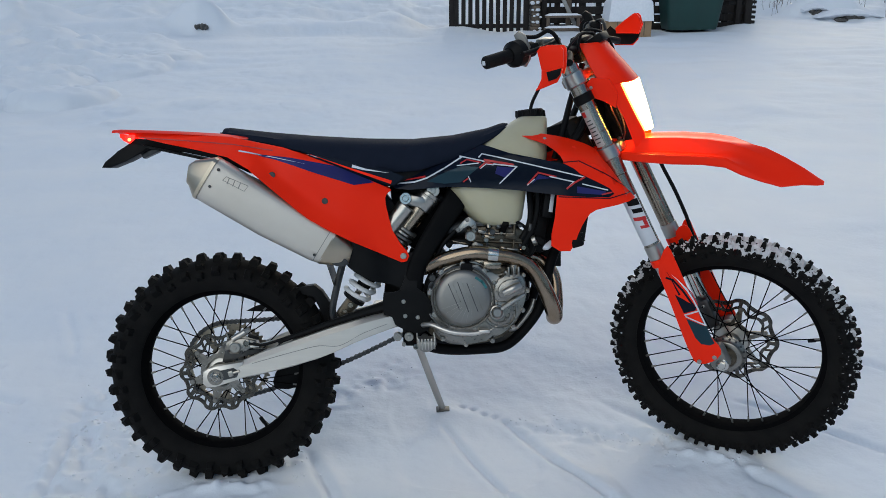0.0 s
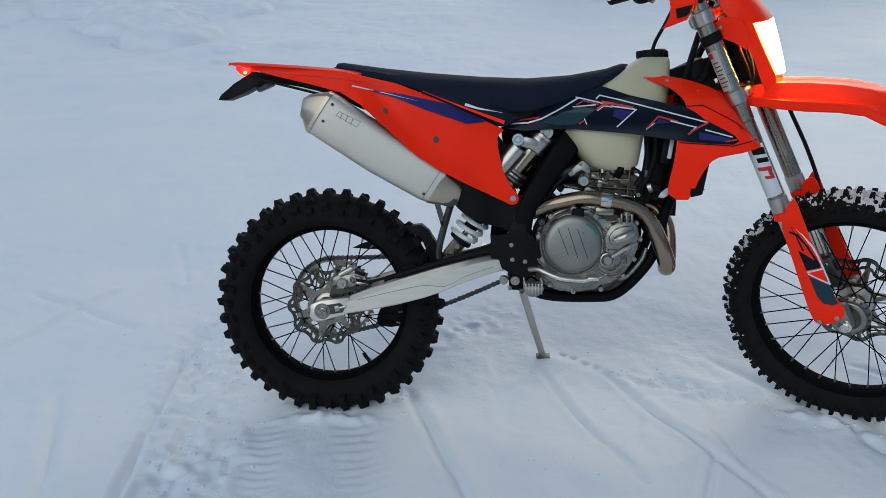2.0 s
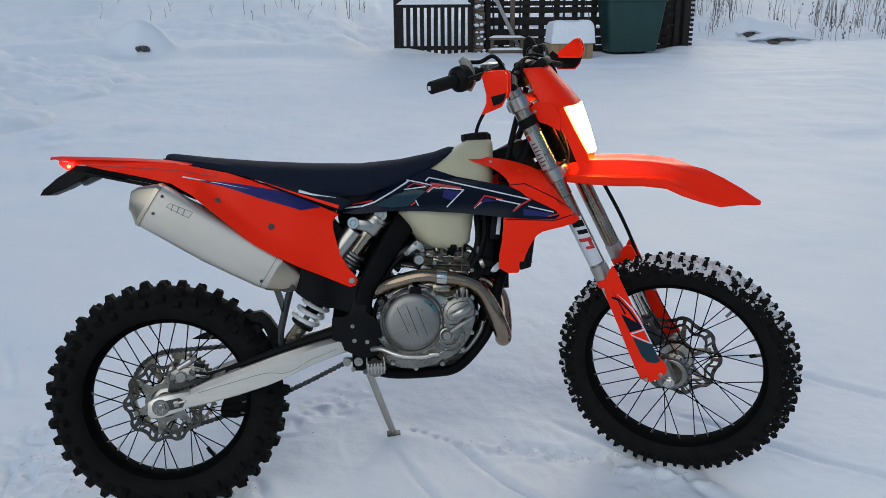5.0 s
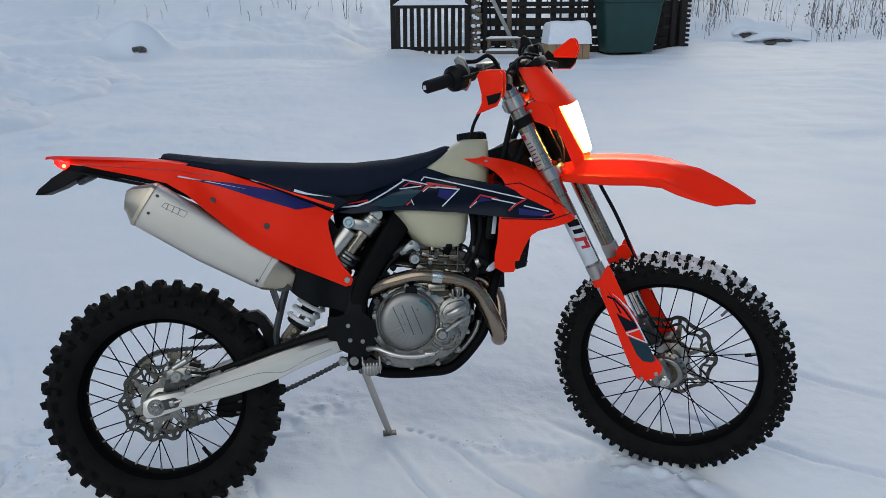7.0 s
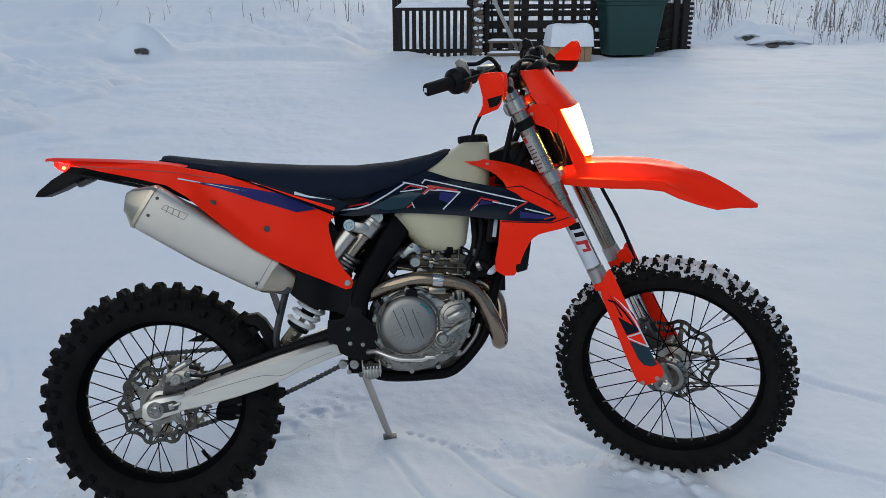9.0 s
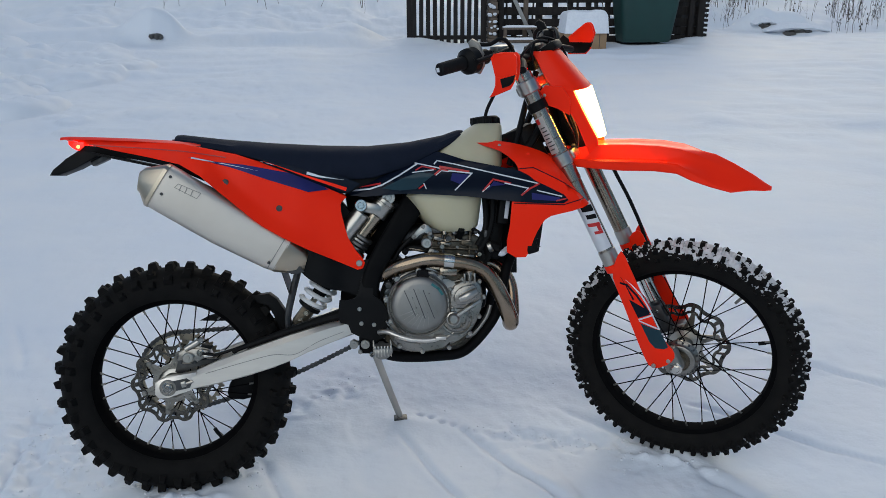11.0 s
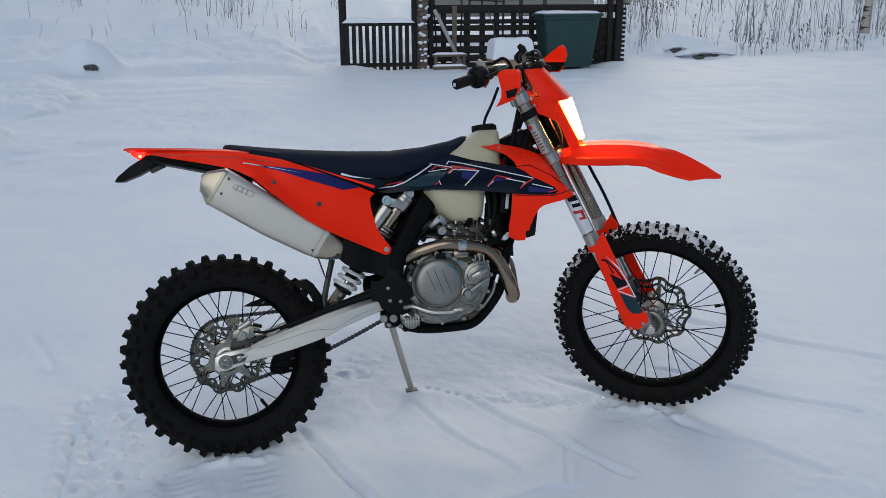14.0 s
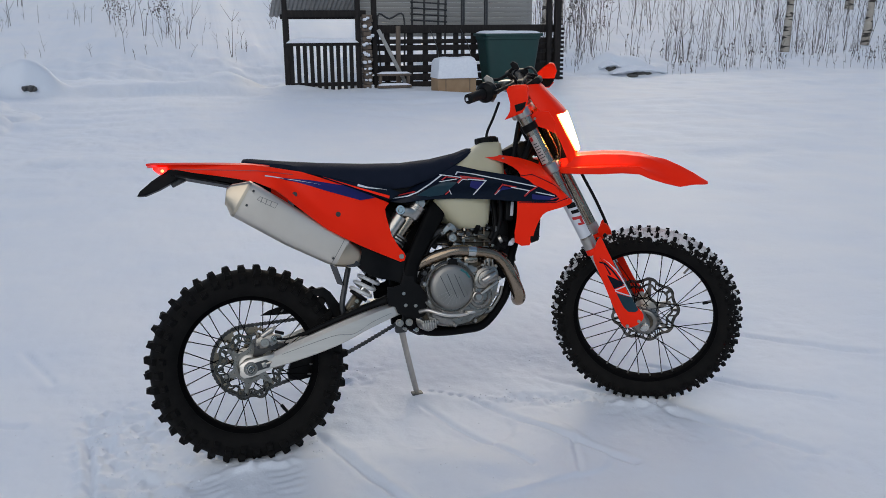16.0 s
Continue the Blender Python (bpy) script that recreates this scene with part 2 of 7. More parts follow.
def block(c, size, bev=0.004, rot=None):
    """A box with bevelled edges."""
    bm = bmesh.new()
    bmesh.ops.create_cube(bm, size=1.0)
    for v in bm.verts:
        v.co = Vector(a * b for a, b in zip(v.co, size))
    if bev:
        bmesh.ops.bevel(bm, geom=list(bm.edges), offset=min(bev, 0.4 * min(size)), segments=2, profile=0.5, affect="EDGES")
    m = Matrix.Translation(c) @ (rot or Matrix.Identity(4))
    g = Geo().add([m @ v.co for v in bm.verts], [[v.index for v in f.verts] for f in bm.faces])
    bm.free()
    return g


def prism(outline, y0, y1, bev=0.004, rounding=0):
    """A side-view outline of (x, z) made solid from y0 to y1, with bevelled rims."""
    pts = smooth([(x, z, 0) for x, z in outline], rounding, True) if rounding else [Vector((x, z, 0)) for x, z in outline]
    bm = bmesh.new()
    a = [bm.verts.new((p.x, y0, p.y)) for p in pts]
    b = [bm.verts.new((p.x, y1, p.y)) for p in pts]
    n = len(pts)
    fa, fb = bm.faces.new(a[::-1]), bm.faces.new(b)
    for i in range(n):
        bm.faces.new((a[i], a[(i + 1) % n], b[(i + 1) % n], b[i]))
    if bev:
        bmesh.ops.bevel(bm, geom=[e for f in (fa, fb) for e in f.edges], offset=bev, segments=2, profile=0.5, affect="EDGES", clamp_overlap=True)
    bm.verts.index_update()
    g = Geo().add([v.co.copy() for v in bm.verts], [[v.index for v in f.verts] for f in bm.faces])
    bm.free()
    return g


def inside(p, poly):
    hit = False
    for (x0, y0), (x1, y1) in zip(poly, poly[1:] + poly[:1]):
        if (y0 > p[1]) != (y1 > p[1]) and p[0] < (x1 - x0) * (p[1] - y0) / (y1 - y0) + x0:
            hit = not hit
    return hit


def sheet(outline, depth, thick=0.003, res=0.02, rounding=4, out=-1, edge=0.0):
    """A moulded panel: the (x, z) outline laid on the surface y = depth(x, z), with real thickness. out: the side it faces."""
    pts = [(p.x, p.y) for p in smooth([(x, z, 0) for x, z in outline], rounding, True)] if rounding else list(outline)
    n = len(pts)
    xs, zs = [p[0] for p in pts], [p[1] for p in pts]
    extra = []
    z = min(zs) + res / 2
    k = 0
    while z < max(zs):
        x = min(xs) + res * (0.5 if k % 2 else 0.25)
        while x < max(xs):
            if inside((x, z), pts) and min((x - a) ** 2 + (z - b) ** 2 for a, b in pts) > (0.45 * res) ** 2:
                extra.append((x, z))
            x += res
        z += res * 0.87
        k += 1
    allp = [Vector(p) for p in pts + extra]
    v, _, f, *_ = geometry.delaunay_2d_cdt(allp, [(i, (i + 1) % n) for i in range(n)], [list(range(n))], 1, 1e-6)
    front = [(p.x, depth(p.x, p.y), p.y) for p in v]
    back = [(x, y - out * thick, z) for x, y, z in front]
    count = {}
    for t in f:
        for i in range(len(t)):
            e = (t[i], t[(i + 1) % len(t)])
            count[e] = 1
    rim = [e for e in count if (e[1], e[0]) not in count]
    m = len(v)
    faces = [tuple(t) for t in f] + [tuple(i + m for i in t[::-1]) for t in f] + [(a, b, b + m, a + m) for a, b in rim]
    return Geo().add(front + back, faces)


def stroke(pts, w, depth, thick=0.0006, taper=False):
    """A thin sticker line along (x, z) points; taper: it runs out to a point."""
    g = Geo()
    total = sum(math.hypot(b[0] - a[0], b[1] - a[1]) for a, b in zip(pts, pts[1:]))
    run = 0.0
    for (x0, z0), (x1, z1) in zip(pts, pts[1:]):
        ln = math.hypot(x1 - x0, z1 - z0)
        d = Vector((x1 - x0, z1 - z0)).normalized()
        k = max(2, int(ln / 0.012))
        rows = []
        for i in range(k + 1):
            t = i / k
            hw = w / 2 * (max(0.08, 1 - (run + ln * t) / total) if taper else 1)
            e = 0 if taper else w / 2
            x, z = x0 - d.x * e + (x1 - x0 + 2 * d.x * e) * t, z0 - d.y * e + (z1 - z0 + 2 * d.y * e) * t
            nx, nz = -d.y * hw, d.x * hw
            rows.append([(x + nx, depth(x + nx, z + nz), z + nz), (x - nx, depth(x - nx, z - nz), z - nz),
                         (x - nx, depth(x - nx, z - nz) + thick, z - nz), (x + nx, depth(x + nx, z + nz) + thick, z + nz)])
        g.join(loft(rows))
        run += ln
    return g


def mirrored(g):
    h = Geo()
    h.v, h.f, h.m = [(x, -y, z) for x, y, z in g.v], [f[::-1] for f in g.f], g.m
    return h


def bolt(c, r=0.006, h=0.005, out=-1, seg=6):
    x, y, z = c
    g = rod((x, y - out * 0.004, z), (x, y + out * h, z), r, seg=12, ch=0.001)
    return g.join(rod((x, y + out * h, z), (x, y + out * (h + 0.0012), z), r * 0.55, seg=seg, ch=0.0003))


def vnoise(x, y, seed=0):
    """Smooth value noise on arrays."""
    xi, yi = np.floor(x), np.floor(y)
    fx, fy = x - xi, y - yi
    fx, fy = fx * fx * fx * (fx * (fx * 6 - 15) + 10), fy * fy * fy * (fy * (fy * 6 - 15) + 10)

    def h(a, b):
        s = np.sin(a * 127.1 + b * 311.7 + seed * 74.7) * 43758.5453
        return s - np.floor(s)
    return (h(xi, yi) * (1 - fx) + h(xi + 1, yi) * fx) * (1 - fy) + (h(xi, yi + 1) * (1 - fx) + h(xi + 1, yi + 1) * fx) * fy - 0.5


def step(a, b, x):
    t = np.clip((x - a) / (b - a), 0, 1)
    return t * t * (3 - 2 * t)


# ---------------------------------------------------------------- ground
def seg_dist(x, y, a, b):
    """Distance to a line piece, and how far along it."""
    dx, dy = b[0] - a[0], b[1] - a[1]
    t = np.clip(((x - a[0]) * dx + (y - a[1]) * dy) / (dx * dx + dy * dy), 0, 1)
    return np.hypot(x - a[0] - t * dx, y - a[1] - t * dy), t


def terrain(x, y):
    x, y = np.asarray(x, float), np.asarray(y, float)
    r = np.hypot(x, y)
    far = step(1.5, 7, r)
    h = 0.34 * step(4, 12.3, y) + 0.0 * x
    # the wooded slope behind the yard
    h += 0.16 * np.maximum(0, y - 14.0 - 0.6 * vnoise(x * 0.3, y * 0.0, 4)) * (1 - 0.4 * step(40, 140, y))
    h += 0.10 * np.maximum(0, -x - 16) + 0.08 * np.maximum(0, x - 24)
    # ploughed bank of lumpy snow
    bank = step(-2.2, -4.6, x) * step(8.2, 9.4, y + 0.9 * vnoise(x * 0.9, y * 0.6, 8)) * step(15, 11.5, y)
    lump = 0.55 + 0.9 * vnoise(x * 1.3, y * 1.3, 9) + 0.4 * vnoise(x * 3.1, y * 3.1, 10)
    h += 0.16 * bank * lump
    top, edge = 0.0 * x, 9.0 + 0.0 * x
    wob = 0.16 * vnoise(x * 2.2, y * 2.2, 71) + 0.09 * vnoise(x * 5.5, y * 5.5, 72)
    for lx, ly, lr, lh in ((-5.5, 8.95, 0.80, 0.30), (-4.45, 7.85, 0.72, 0.30), (-3.78, 6.98, 0.55, 0.27), (-3.72, 8.75, 0.60, 0.22), (-4.7, 9.5, 0.95, 0.30), (-4.1, 10.0, 0.8, 0.2), (-5.8, 10.3, 1.0, 0.34),
                           (-6.9, 9.6, 0.9, 0.35), (-7.2, 11.2, 1.2, 0.4), (-2.87, 5.72, 0.11, 0.06), (-2.95, 6.2, 0.16, 0.08), (-3.2, 6.45, 0.12, 0.06), (-2.3, 6.6, 0.25, 0.04), (-1.2, 6.3, 0.20, 0.03), (1.9, 6.0, 0.22, 0.03),
                           (2.6, 6.7, 0.30, 0.035), (3.4, 5.8, 0.2, 0.03), (-8.4, 10.4, 1.1, 0.4), (-6.3, 7.9, 0.35, 0.12), (-3.3, 9.6, 0.4, 0.12)):
        d = np.hypot(x - lx, (y - ly) * 0.85) / lr + wob * min(1, 1.3 / (lr + 0.5))
        top = np.maximum(top, lh * np.sqrt(np.clip(1 - d ** 4, 0, 1)))
        edge = np.minimum(edge, np.abs(d - 1.04) * lr + 0.5 * np.maximum(0, y - ly + 0.2 * lr))
    h += 0.46 * top * (1 + 0.5 * vnoise(x * 1.6, y * 1.6, 73) + 0.7 * vnoise(x * 4, y * 4, 74) + 0.4 * vnoise(x * 9, y * 9, 75)) - 0.05 * np.exp(-(edge / 0.035) ** 2) * step(-2.0, -2.6, x) * step(0.0, 0.22, vnoise(x * 2.7, y * 2.7, 76))
    h += 0.22 * step(11.6, 12.3, y + 0.8 * vnoise(x * 0.7, 0 * y, 21)) * step(0.5, -0.3, x) * (0.7 + 0.8 * vnoise(x * 0.9, y * 0.9, 22))
    h += 0.05 * step(12.9, 13.5, y + 0.5 * vnoise(x * 0.6, 0 * y, 23)) * step(6.1, 6.6, x) * (1 + 0.9 * vnoise(x * 1.1, y * 1.1, 24))
    for mx, my, mr, mh in ((-3.45, 12.10, 0.44, 0.32), (8.55, 14.45, 0.75, 0.30), (7.9, 14.5, 0.4, 0.22), (-0.35, 13.1, 0.7, 0.14), (-6.6, 12.6, 1.0, 0.3), (-2.3, 17.5, 0.7, 0.2)):
        h += mh * np.exp(-(((x - mx) / mr) ** 2 + ((y - my) / (0.7 * mr)) ** 2) ** 1.6)
    hill = step(12.8, 14.5, y)
    h += hill * (0.16 * vnoise(x * 0.9, y * 0.9, 61) + 0.10 * vnoise(x * 2.3, y * 2.3, 62) + 0.05 * vnoise(x * 5, y * 5, 63))
    # vehicle tracks along the yard
    h += 0.030 * far * vnoise(x * 0.25, y * 1.9, 31) * step(4.5, 7, y) + 0.035 * far * vnoise(x * 0.35, y * 4.0, 32) * step(8.2, 9.2, y) * step(12.6, 11.5, y) + 0.011 * far * vnoise(x * 4, y * 4, 33) * step(1.5, 3, y) + 0.008 * far * (0.5 - np.abs(vnoise(x * 1.7, y * 2.6, 34)) * 2) * step(1.0, 2.5, y)
    # a mound over the stone, and drifts against the porch and the shed
    h += 0.15 * np.exp(-((x + 3.25) / 0.34) ** 2 - ((y - 12.0) / 0.36) ** 2) * (1 + 0.9 * vnoise(x * 4, y * 4, 67))
    h += 0.10 * np.exp(-((x - 0.85) / 0.55) ** 4 - ((y - 12.52) / 0.22) ** 2) * (1 + 0.5 * vnoise(x * 2.4, y * 2, 66))
    h += 0.06 * np.exp(-((x - 5.9) / 0.5) ** 2 - ((y - 12.4) / 0.3) ** 2)
    # soft unevenness
    h += far * (0.05 * vnoise(x * 0.8, y * 0.8, 1) + 0.03 * vnoise(x * 2.1, y * 2.1, 2))
    h += 0.022 * vnoise(x * 2.6, y * 2.6, 3) + 0.010 * vnoise(x * 8, y * 8, 5) + 0.0034 * vnoise(x * 21, y * 21, 6) + 0.0013 * vnoise(x * 47, y * 47, 7) * (r < 4)
    # ruts beside the motorcycle
    wx, wy = x + 0.013 * vnoise(x * 5, y * 5, 11), y + 0.013 * vnoise(x * 5, y * 5, 12)
    for a, b, w, d in (((0.10, 0.27), (0.50, -0.42), 0.012, 0.009), ((-0.10, 0.24), (0.16, -0.34), 0.010, 0.005),
                       ((-0.52, 0.10), (-0.26, -0.55), 0.014, 0.010), ((-1.62, 0.05), (-1.32, -0.75), 0.018, 0.009),
                       ((-1.31, 0.32), (-1.22, -0.50), 0.012, 0.012), ((-2.0, 0.25), (-1.75, 0.75), 0.014, 0.008),
                       ((-2.1, 0.75), (-1.55, 0.45), 0.016, 0.007), ((-1.7, 1.3), (-1.5, 0.85), 0.014, 0.006),
                       ((0.45, 0.40), (1.15, -0.55), 0.016, 0.006), ((1.2, 0.9), (2.0, 0.1), 0.018, 0.006),
                       ((0.38, -0.16), (0.30, -0.42), 0.008, 0.006), ((0.9, 0.35), (1.5, -0.2), 0.012, 0.005)):
        q, t = seg_dist(wx, wy, a, b)
        fade = step(0, 0.12, t) * (0.75 + 0.5 * vnoise(x * 9, y * 9, 13))
        w, d = 1.05 * w, 2.1 * d
        h -= d * np.exp(-(q / w) ** 2) * fade
        h += 0.4 * d * np.exp(-((q - 2.2 * w) / (1.5 * w)) ** 2) * fade
    # crusty plates and crumbs
    crust = step(0.12, 0.2, vnoise(x * 3.3, y * 3.3, 41)) * step(0.9, 0.3, np.hypot(x + 0.05, y + 0.35))
    h += 0.010 * crust * (1 + 0.6 * vnoise(x * 14, y * 14, 42))
    h += 0.012 * step(0.02, 0.09, vnoise(x * 2.2, y * 3.0, 43)) * step(-0.35, 0.0, y) * step(0.6, 0.1, y) * step(-0.15, -0.4, x) * step(-1.0, -0.5, x)
    crumb = np.maximum(0, vnoise(x * 55, y * 55, 44) - 0.36) * 2
    h += 0.005 * crumb * step(0.5, 0.1, np.hypot((x - 0.45) * 0.8, (y - 0.1) * 2))
    h += 0.006 * crumb * step(0.7, 0.3, np.hypot(x + 1.0, y * 0.7 + 0.2))
    # trodden and churned strips
    for a, b, w, amp in (((-1.22, 0.42), (-1.00, -0.9), 0.16, 0.026), ((0.24, 0.20), (0.60, 0.08), 0.06, 0.022), ((-0.95, 0.05), (-0.55, 0.0), 0.06, 0.016), ((-0.45, 0.42), (-0.22, 0.62), 0.10, 0.014), ((0.62, -0.02), (1.15, -0.6), 0.12, 0.006)):
        q, t = seg_dist(x, y, a, b)
        m = np.exp(-(q / w) ** 4)
        h += m * amp * (vnoise(x * 34, y * 34, 14) + 0.8 * vnoise(x * 16, y * 16, 15)) - 0.25 * amp * m
    # tread prints, one bar after another
    for a, b, w in (((-0.66, -0.12), (-0.50, -0.75), 0.06), ((-0.90, -0.10), (-0.84, -0.75), 0.05)):
        q, t = seg_dist(x, y, a, b)
        length = math.hypot(b[0] - a[0], b[1] - a[1])
        m = np.exp(-(q / w) ** 4)
        h += m * (0.0024 * np.sin(t * length * 2 * math.pi / 0.034 + 22 * q + 5 * vnoise(x * 6, y * 6, 18)) * (0.7 + 1.4 * vnoise(x * 7, y * 7, 19)) - 0.003)
    # paw-sized pits leading away from the stand
    for i in range(6):
        px, py = -0.01 + 0.035 * i, 0.345 - 0.026 * i + 0.008 * (i % 2)
        h -= (0.016 - 0.0015 * i) * np.exp(-((x - px) ** 2 + (y - py) ** 2) / 0.0105 ** 2)
    # a soft heap and the snow pressed up round the tyres
    h += 0.022 * np.exp(-((x + 0.12) ** 2 + (y + 0.24) ** 2) / 0.11 ** 2) + 0.014 * np.exp(-((x - 0.02) ** 2 + (y + 0.33) ** 2) / 0.07 ** 2)
    for cx, cy, yaw in ((-0.733, -0.03, 0.0), (0.77, 0.03, radians(-30))):
        u = (x - cx) * math.cos(yaw) + (y - cy) * math.sin(yaw)
        w = -(x - cx) * math.sin(yaw) + (y - cy) * math.cos(yaw)
        h += 0.010 * np.exp(-(u / 0.12) ** 2 - (w / 0.09) ** 2)
        h += 0.011 * np.exp(-(u / 0.17) ** 2) * np.exp(-((np.abs(w) - 0.075) / 0.025) ** 2) * (1 + 1.8 * vnoise(x * 45, y * 45, 17))
    h += 0.022 * np.exp(-((x + 0.079) ** 2 + (y - 0.297) ** 2) / 0.07 ** 2)
    return h


def stretch(dense, mid, ends, n):
    """Grid lines: dense in the middle, wider and wider outward."""
    lo = [mid[0] - (mid[0] - ends[0]) * (i / n) ** 3 for i in range(n, 0, -1)]
    hi = [mid[1] + (ends[1] - mid[1]) * (i / n) ** 3 for i in range(1, n + 1)]
    return lo + dense + hi


def build_ground():
    xs = stretch(list(np.arange(-9.5, -6.0, 0.07)) + list(np.arange(-6.0, -2.2, 0.032)) + list(np.arange(-2.2, -1.55, 0.014)) + list(np.arange(-1.55, 1.2, 0.0072)) + list(np.arange(1.2, 2.0, 0.016)) + list(np.arange(2.0, 13.0, 0.09)), (-9.5, 13.0), (-900, 900), 60)
    ys = stretch(list(np.arange(-0.72, 0.6, 0.0072)) + list(np.arange(0.6, 1.3, 0.016)) + list(np.arange(1.3, 3, 0.05)) + list(np.arange(3, 5, 0.08)) + list(np.arange(5, 9, 0.034)) + list(np.arange(9, 10, 0.05)) + list(np.arange(10, 16, 0.08)), (-0.72, 16), (-900, 900), 50)
    gx, gy = np.meshgrid(np.array(xs), np.array(ys))
    gz = terrain(gx, gy)
    n, m = len(xs), len(ys)
    co = np.stack([gx, gy, gz], -1).reshape(-1, 3)
    i = np.arange(n * m).reshape(m, n)
    quads = np.stack([i[:-1, :-1], i[:-1, 1:], i[1:, 1:], i[1:, :-1]], -1).reshape(-1, 4)
    me = bpy.data.meshes.new("ground")
    me.from_pydata(co.tolist(), [], quads.tolist())
    me.materials.append(SNOW)
    me.polygons.foreach_set("use_smooth", [True] * len(me.polygons))
    tagged(new("ground", me), "trampled white snow with tyre ruts and prints", "snow ground", kind="structure")


build_ground()


def gz(x, y):
    return float(terrain(x, y))


# ---------------------------------------------------------------- yard behind
def snow_crumbs():
    """Loose lumps thrown up along the trodden strips."""
    rnd = random.Random(77)
    g = Geo()
    for a, b, w, n, big in (((-1.24, 0.42), (-1.02, -0.5), 0.10, 420, 0.010), ((0.16, 0.25), (0.58, 0.09), 0.030, 110, 0.0085), ((0.55, 0.10), (0.85, -0.02), 0.05, 90, 0.010), ((-0.98, 0.03), (-0.50, -0.02), 0.05, 120, 0.009),
                            ((-0.45, 0.42), (-0.20, 0.64), 0.06, 24, 0.007), ((-0.20, -0.28), (0.15, -0.40), 0.10, 30, 0.007), ((0.35, -0.02), (0.75, -0.35), 0.10, 40, 0.006), ((-1.7, 0.6), (1.4, 0.5), 0.25, 30, 0.006)):
        for _ in range(n):
            t = rnd.random()
            x, y = a[0] + (b[0] - a[0]) * t + rnd.gauss(0, w), a[1] + (b[1] - a[1]) * t + rnd.gauss(0, w)
            r = 0.62 * big * rnd.uniform(0.25, 1.0) ** 1.8
            g.join(blob((x, y, gz(x, y) + 0.05 * r), r, rnd, 6, 4, 0.7))
    ob = part("snow_crumbs", g, SNOWCLUMP, None, "loose crumbs of snow along the ruts", kind="stuff", sharp=80)
    tagged(ob, category="snow")


def thing(name, label, category, m=None, group=""):
    e = new(name)
    e.matrix_world = m if m is not None else Matrix.Identity(4)
    e.empty_display_size = 0.1
    return tagged(e, label, category, group)


def snow_cap(cx, cy, z, sx, sy, h, seed, n=14, p=5, rough=0.35):
    """A rounded heap of snow lying on a flat top."""
    g = Geo()
    v, f = [], []
    for j in range(n + 1):
        for i in range(n + 1):
            u, w = 2 * i / n - 1, 2 * j / n - 1
            e = (1 - abs(u) ** p) * (1 - abs(w) ** p)
            k = e ** 0.35 if e > 0 else 0
            x, y = cx + sx / 2 * u, cy + sy / 2 * w
            v.append((x, y, z + h * k * (1 + rough * float(vnoise(x * 5, y * 5, seed)))))
    for j in range(n):
        for i in range(n):
            a = j * (n + 1) + i
            f.append((a, a + 1, a + n + 2, a + n + 1))
    o = len(v)
    v += [(x, y, z - 0.004) for x, y, _ in v]
    f += [tuple(k + o for k in q[::-1]) for q in f]
    rimi = [i for i in range(n)] + [n + (n + 1) * i for i in range(n)] + [(n + 1) * n + n - i for i in range(n)] + [(n + 1) * (n - i) for i in range(n)]
    f += [(a, b, b + o, a + o) for a, b in zip(rimi, rimi[1:] + rimi[:1])]
    return g.add(v, f)


YF = 12.57   # the front line of the shelter


def railing():
    t = thing("porch_railing", "dark weathered wooden porch railing with upright boards, snow on top", "railing")
    base = gz(1.4, YF) - 0.12
    for x in (0.76, 2.06):
        part("post", block((x, YF, (base + 2.4) / 2), (0.085, 0.085, 2.4 - base), 0.006), WOOD, t)
    part("post", block((0.93, YF + 1.3, (base + 2.3) / 2), (0.07, 0.07, 2.3 - base), 0.006), WOOD, t)
    part("post", block((2.30, YF + 1.3, (base + 2.3) / 2), (0.07, 0.07, 2.3 - base), 0.006), WOOD, t)
    part("top_rail", block((1.41, YF, 1.13), (1.30, 0.11, 0.06), 0.006), WOOD, t)
    part("bottom_rail", block((1.41, YF + 0.01, 0.42), (1.30, 0.05, 0.07), 0.006), WOOD, t)
    plank = block((0, 0, 0), (0.072, 0.024, 0.80), 0.003)
    first = None
    for i in range(11):
        m = pose(0.845 + 0.1195 * i, YF - 0.03, 0.72 + 0.004 * math.sin(i * 2.3), 0, 0.4 * math.sin(i * 1.7), 0)
        if first is None:
            first = part("board", plank, WOOD, t, matrix=m)
        else:
            again(first, "board", t, m)
    part("beam", block((1.47, YF + 0.02, 1.66), (1.48, 0.10, 0.11), 0.006), WOOD, t)
    part("beam", block((1.55, YF + 1.3, 1.62), (1.48, 0.08, 0.09), 0.006), WOOD, t)
    # corrugated roof sheet rising to the front
    rows = []
    for i in range(81):
        x = 0.62 + 1.62 * i / 80
        w = 0.012 * math.sin(i / 80 * 2 * math.pi * 20)
        rows.append([(x, YF + 1.5, 1.62 + w), (x, YF - 0.25, 2.25 + w), (x, YF - 0.25, 2.258 + w), (x, YF + 1.5, 1.628 + w)])
    part("roof_sheet", loft(rows), SIDING, t, "grey corrugated roofing sheet")
    part("snow", snow_cap(1.41, YF, 1.158, 1.30, 0.13, 0.09, 3), SNOWCLUMP, t, "strip of fresh snow")


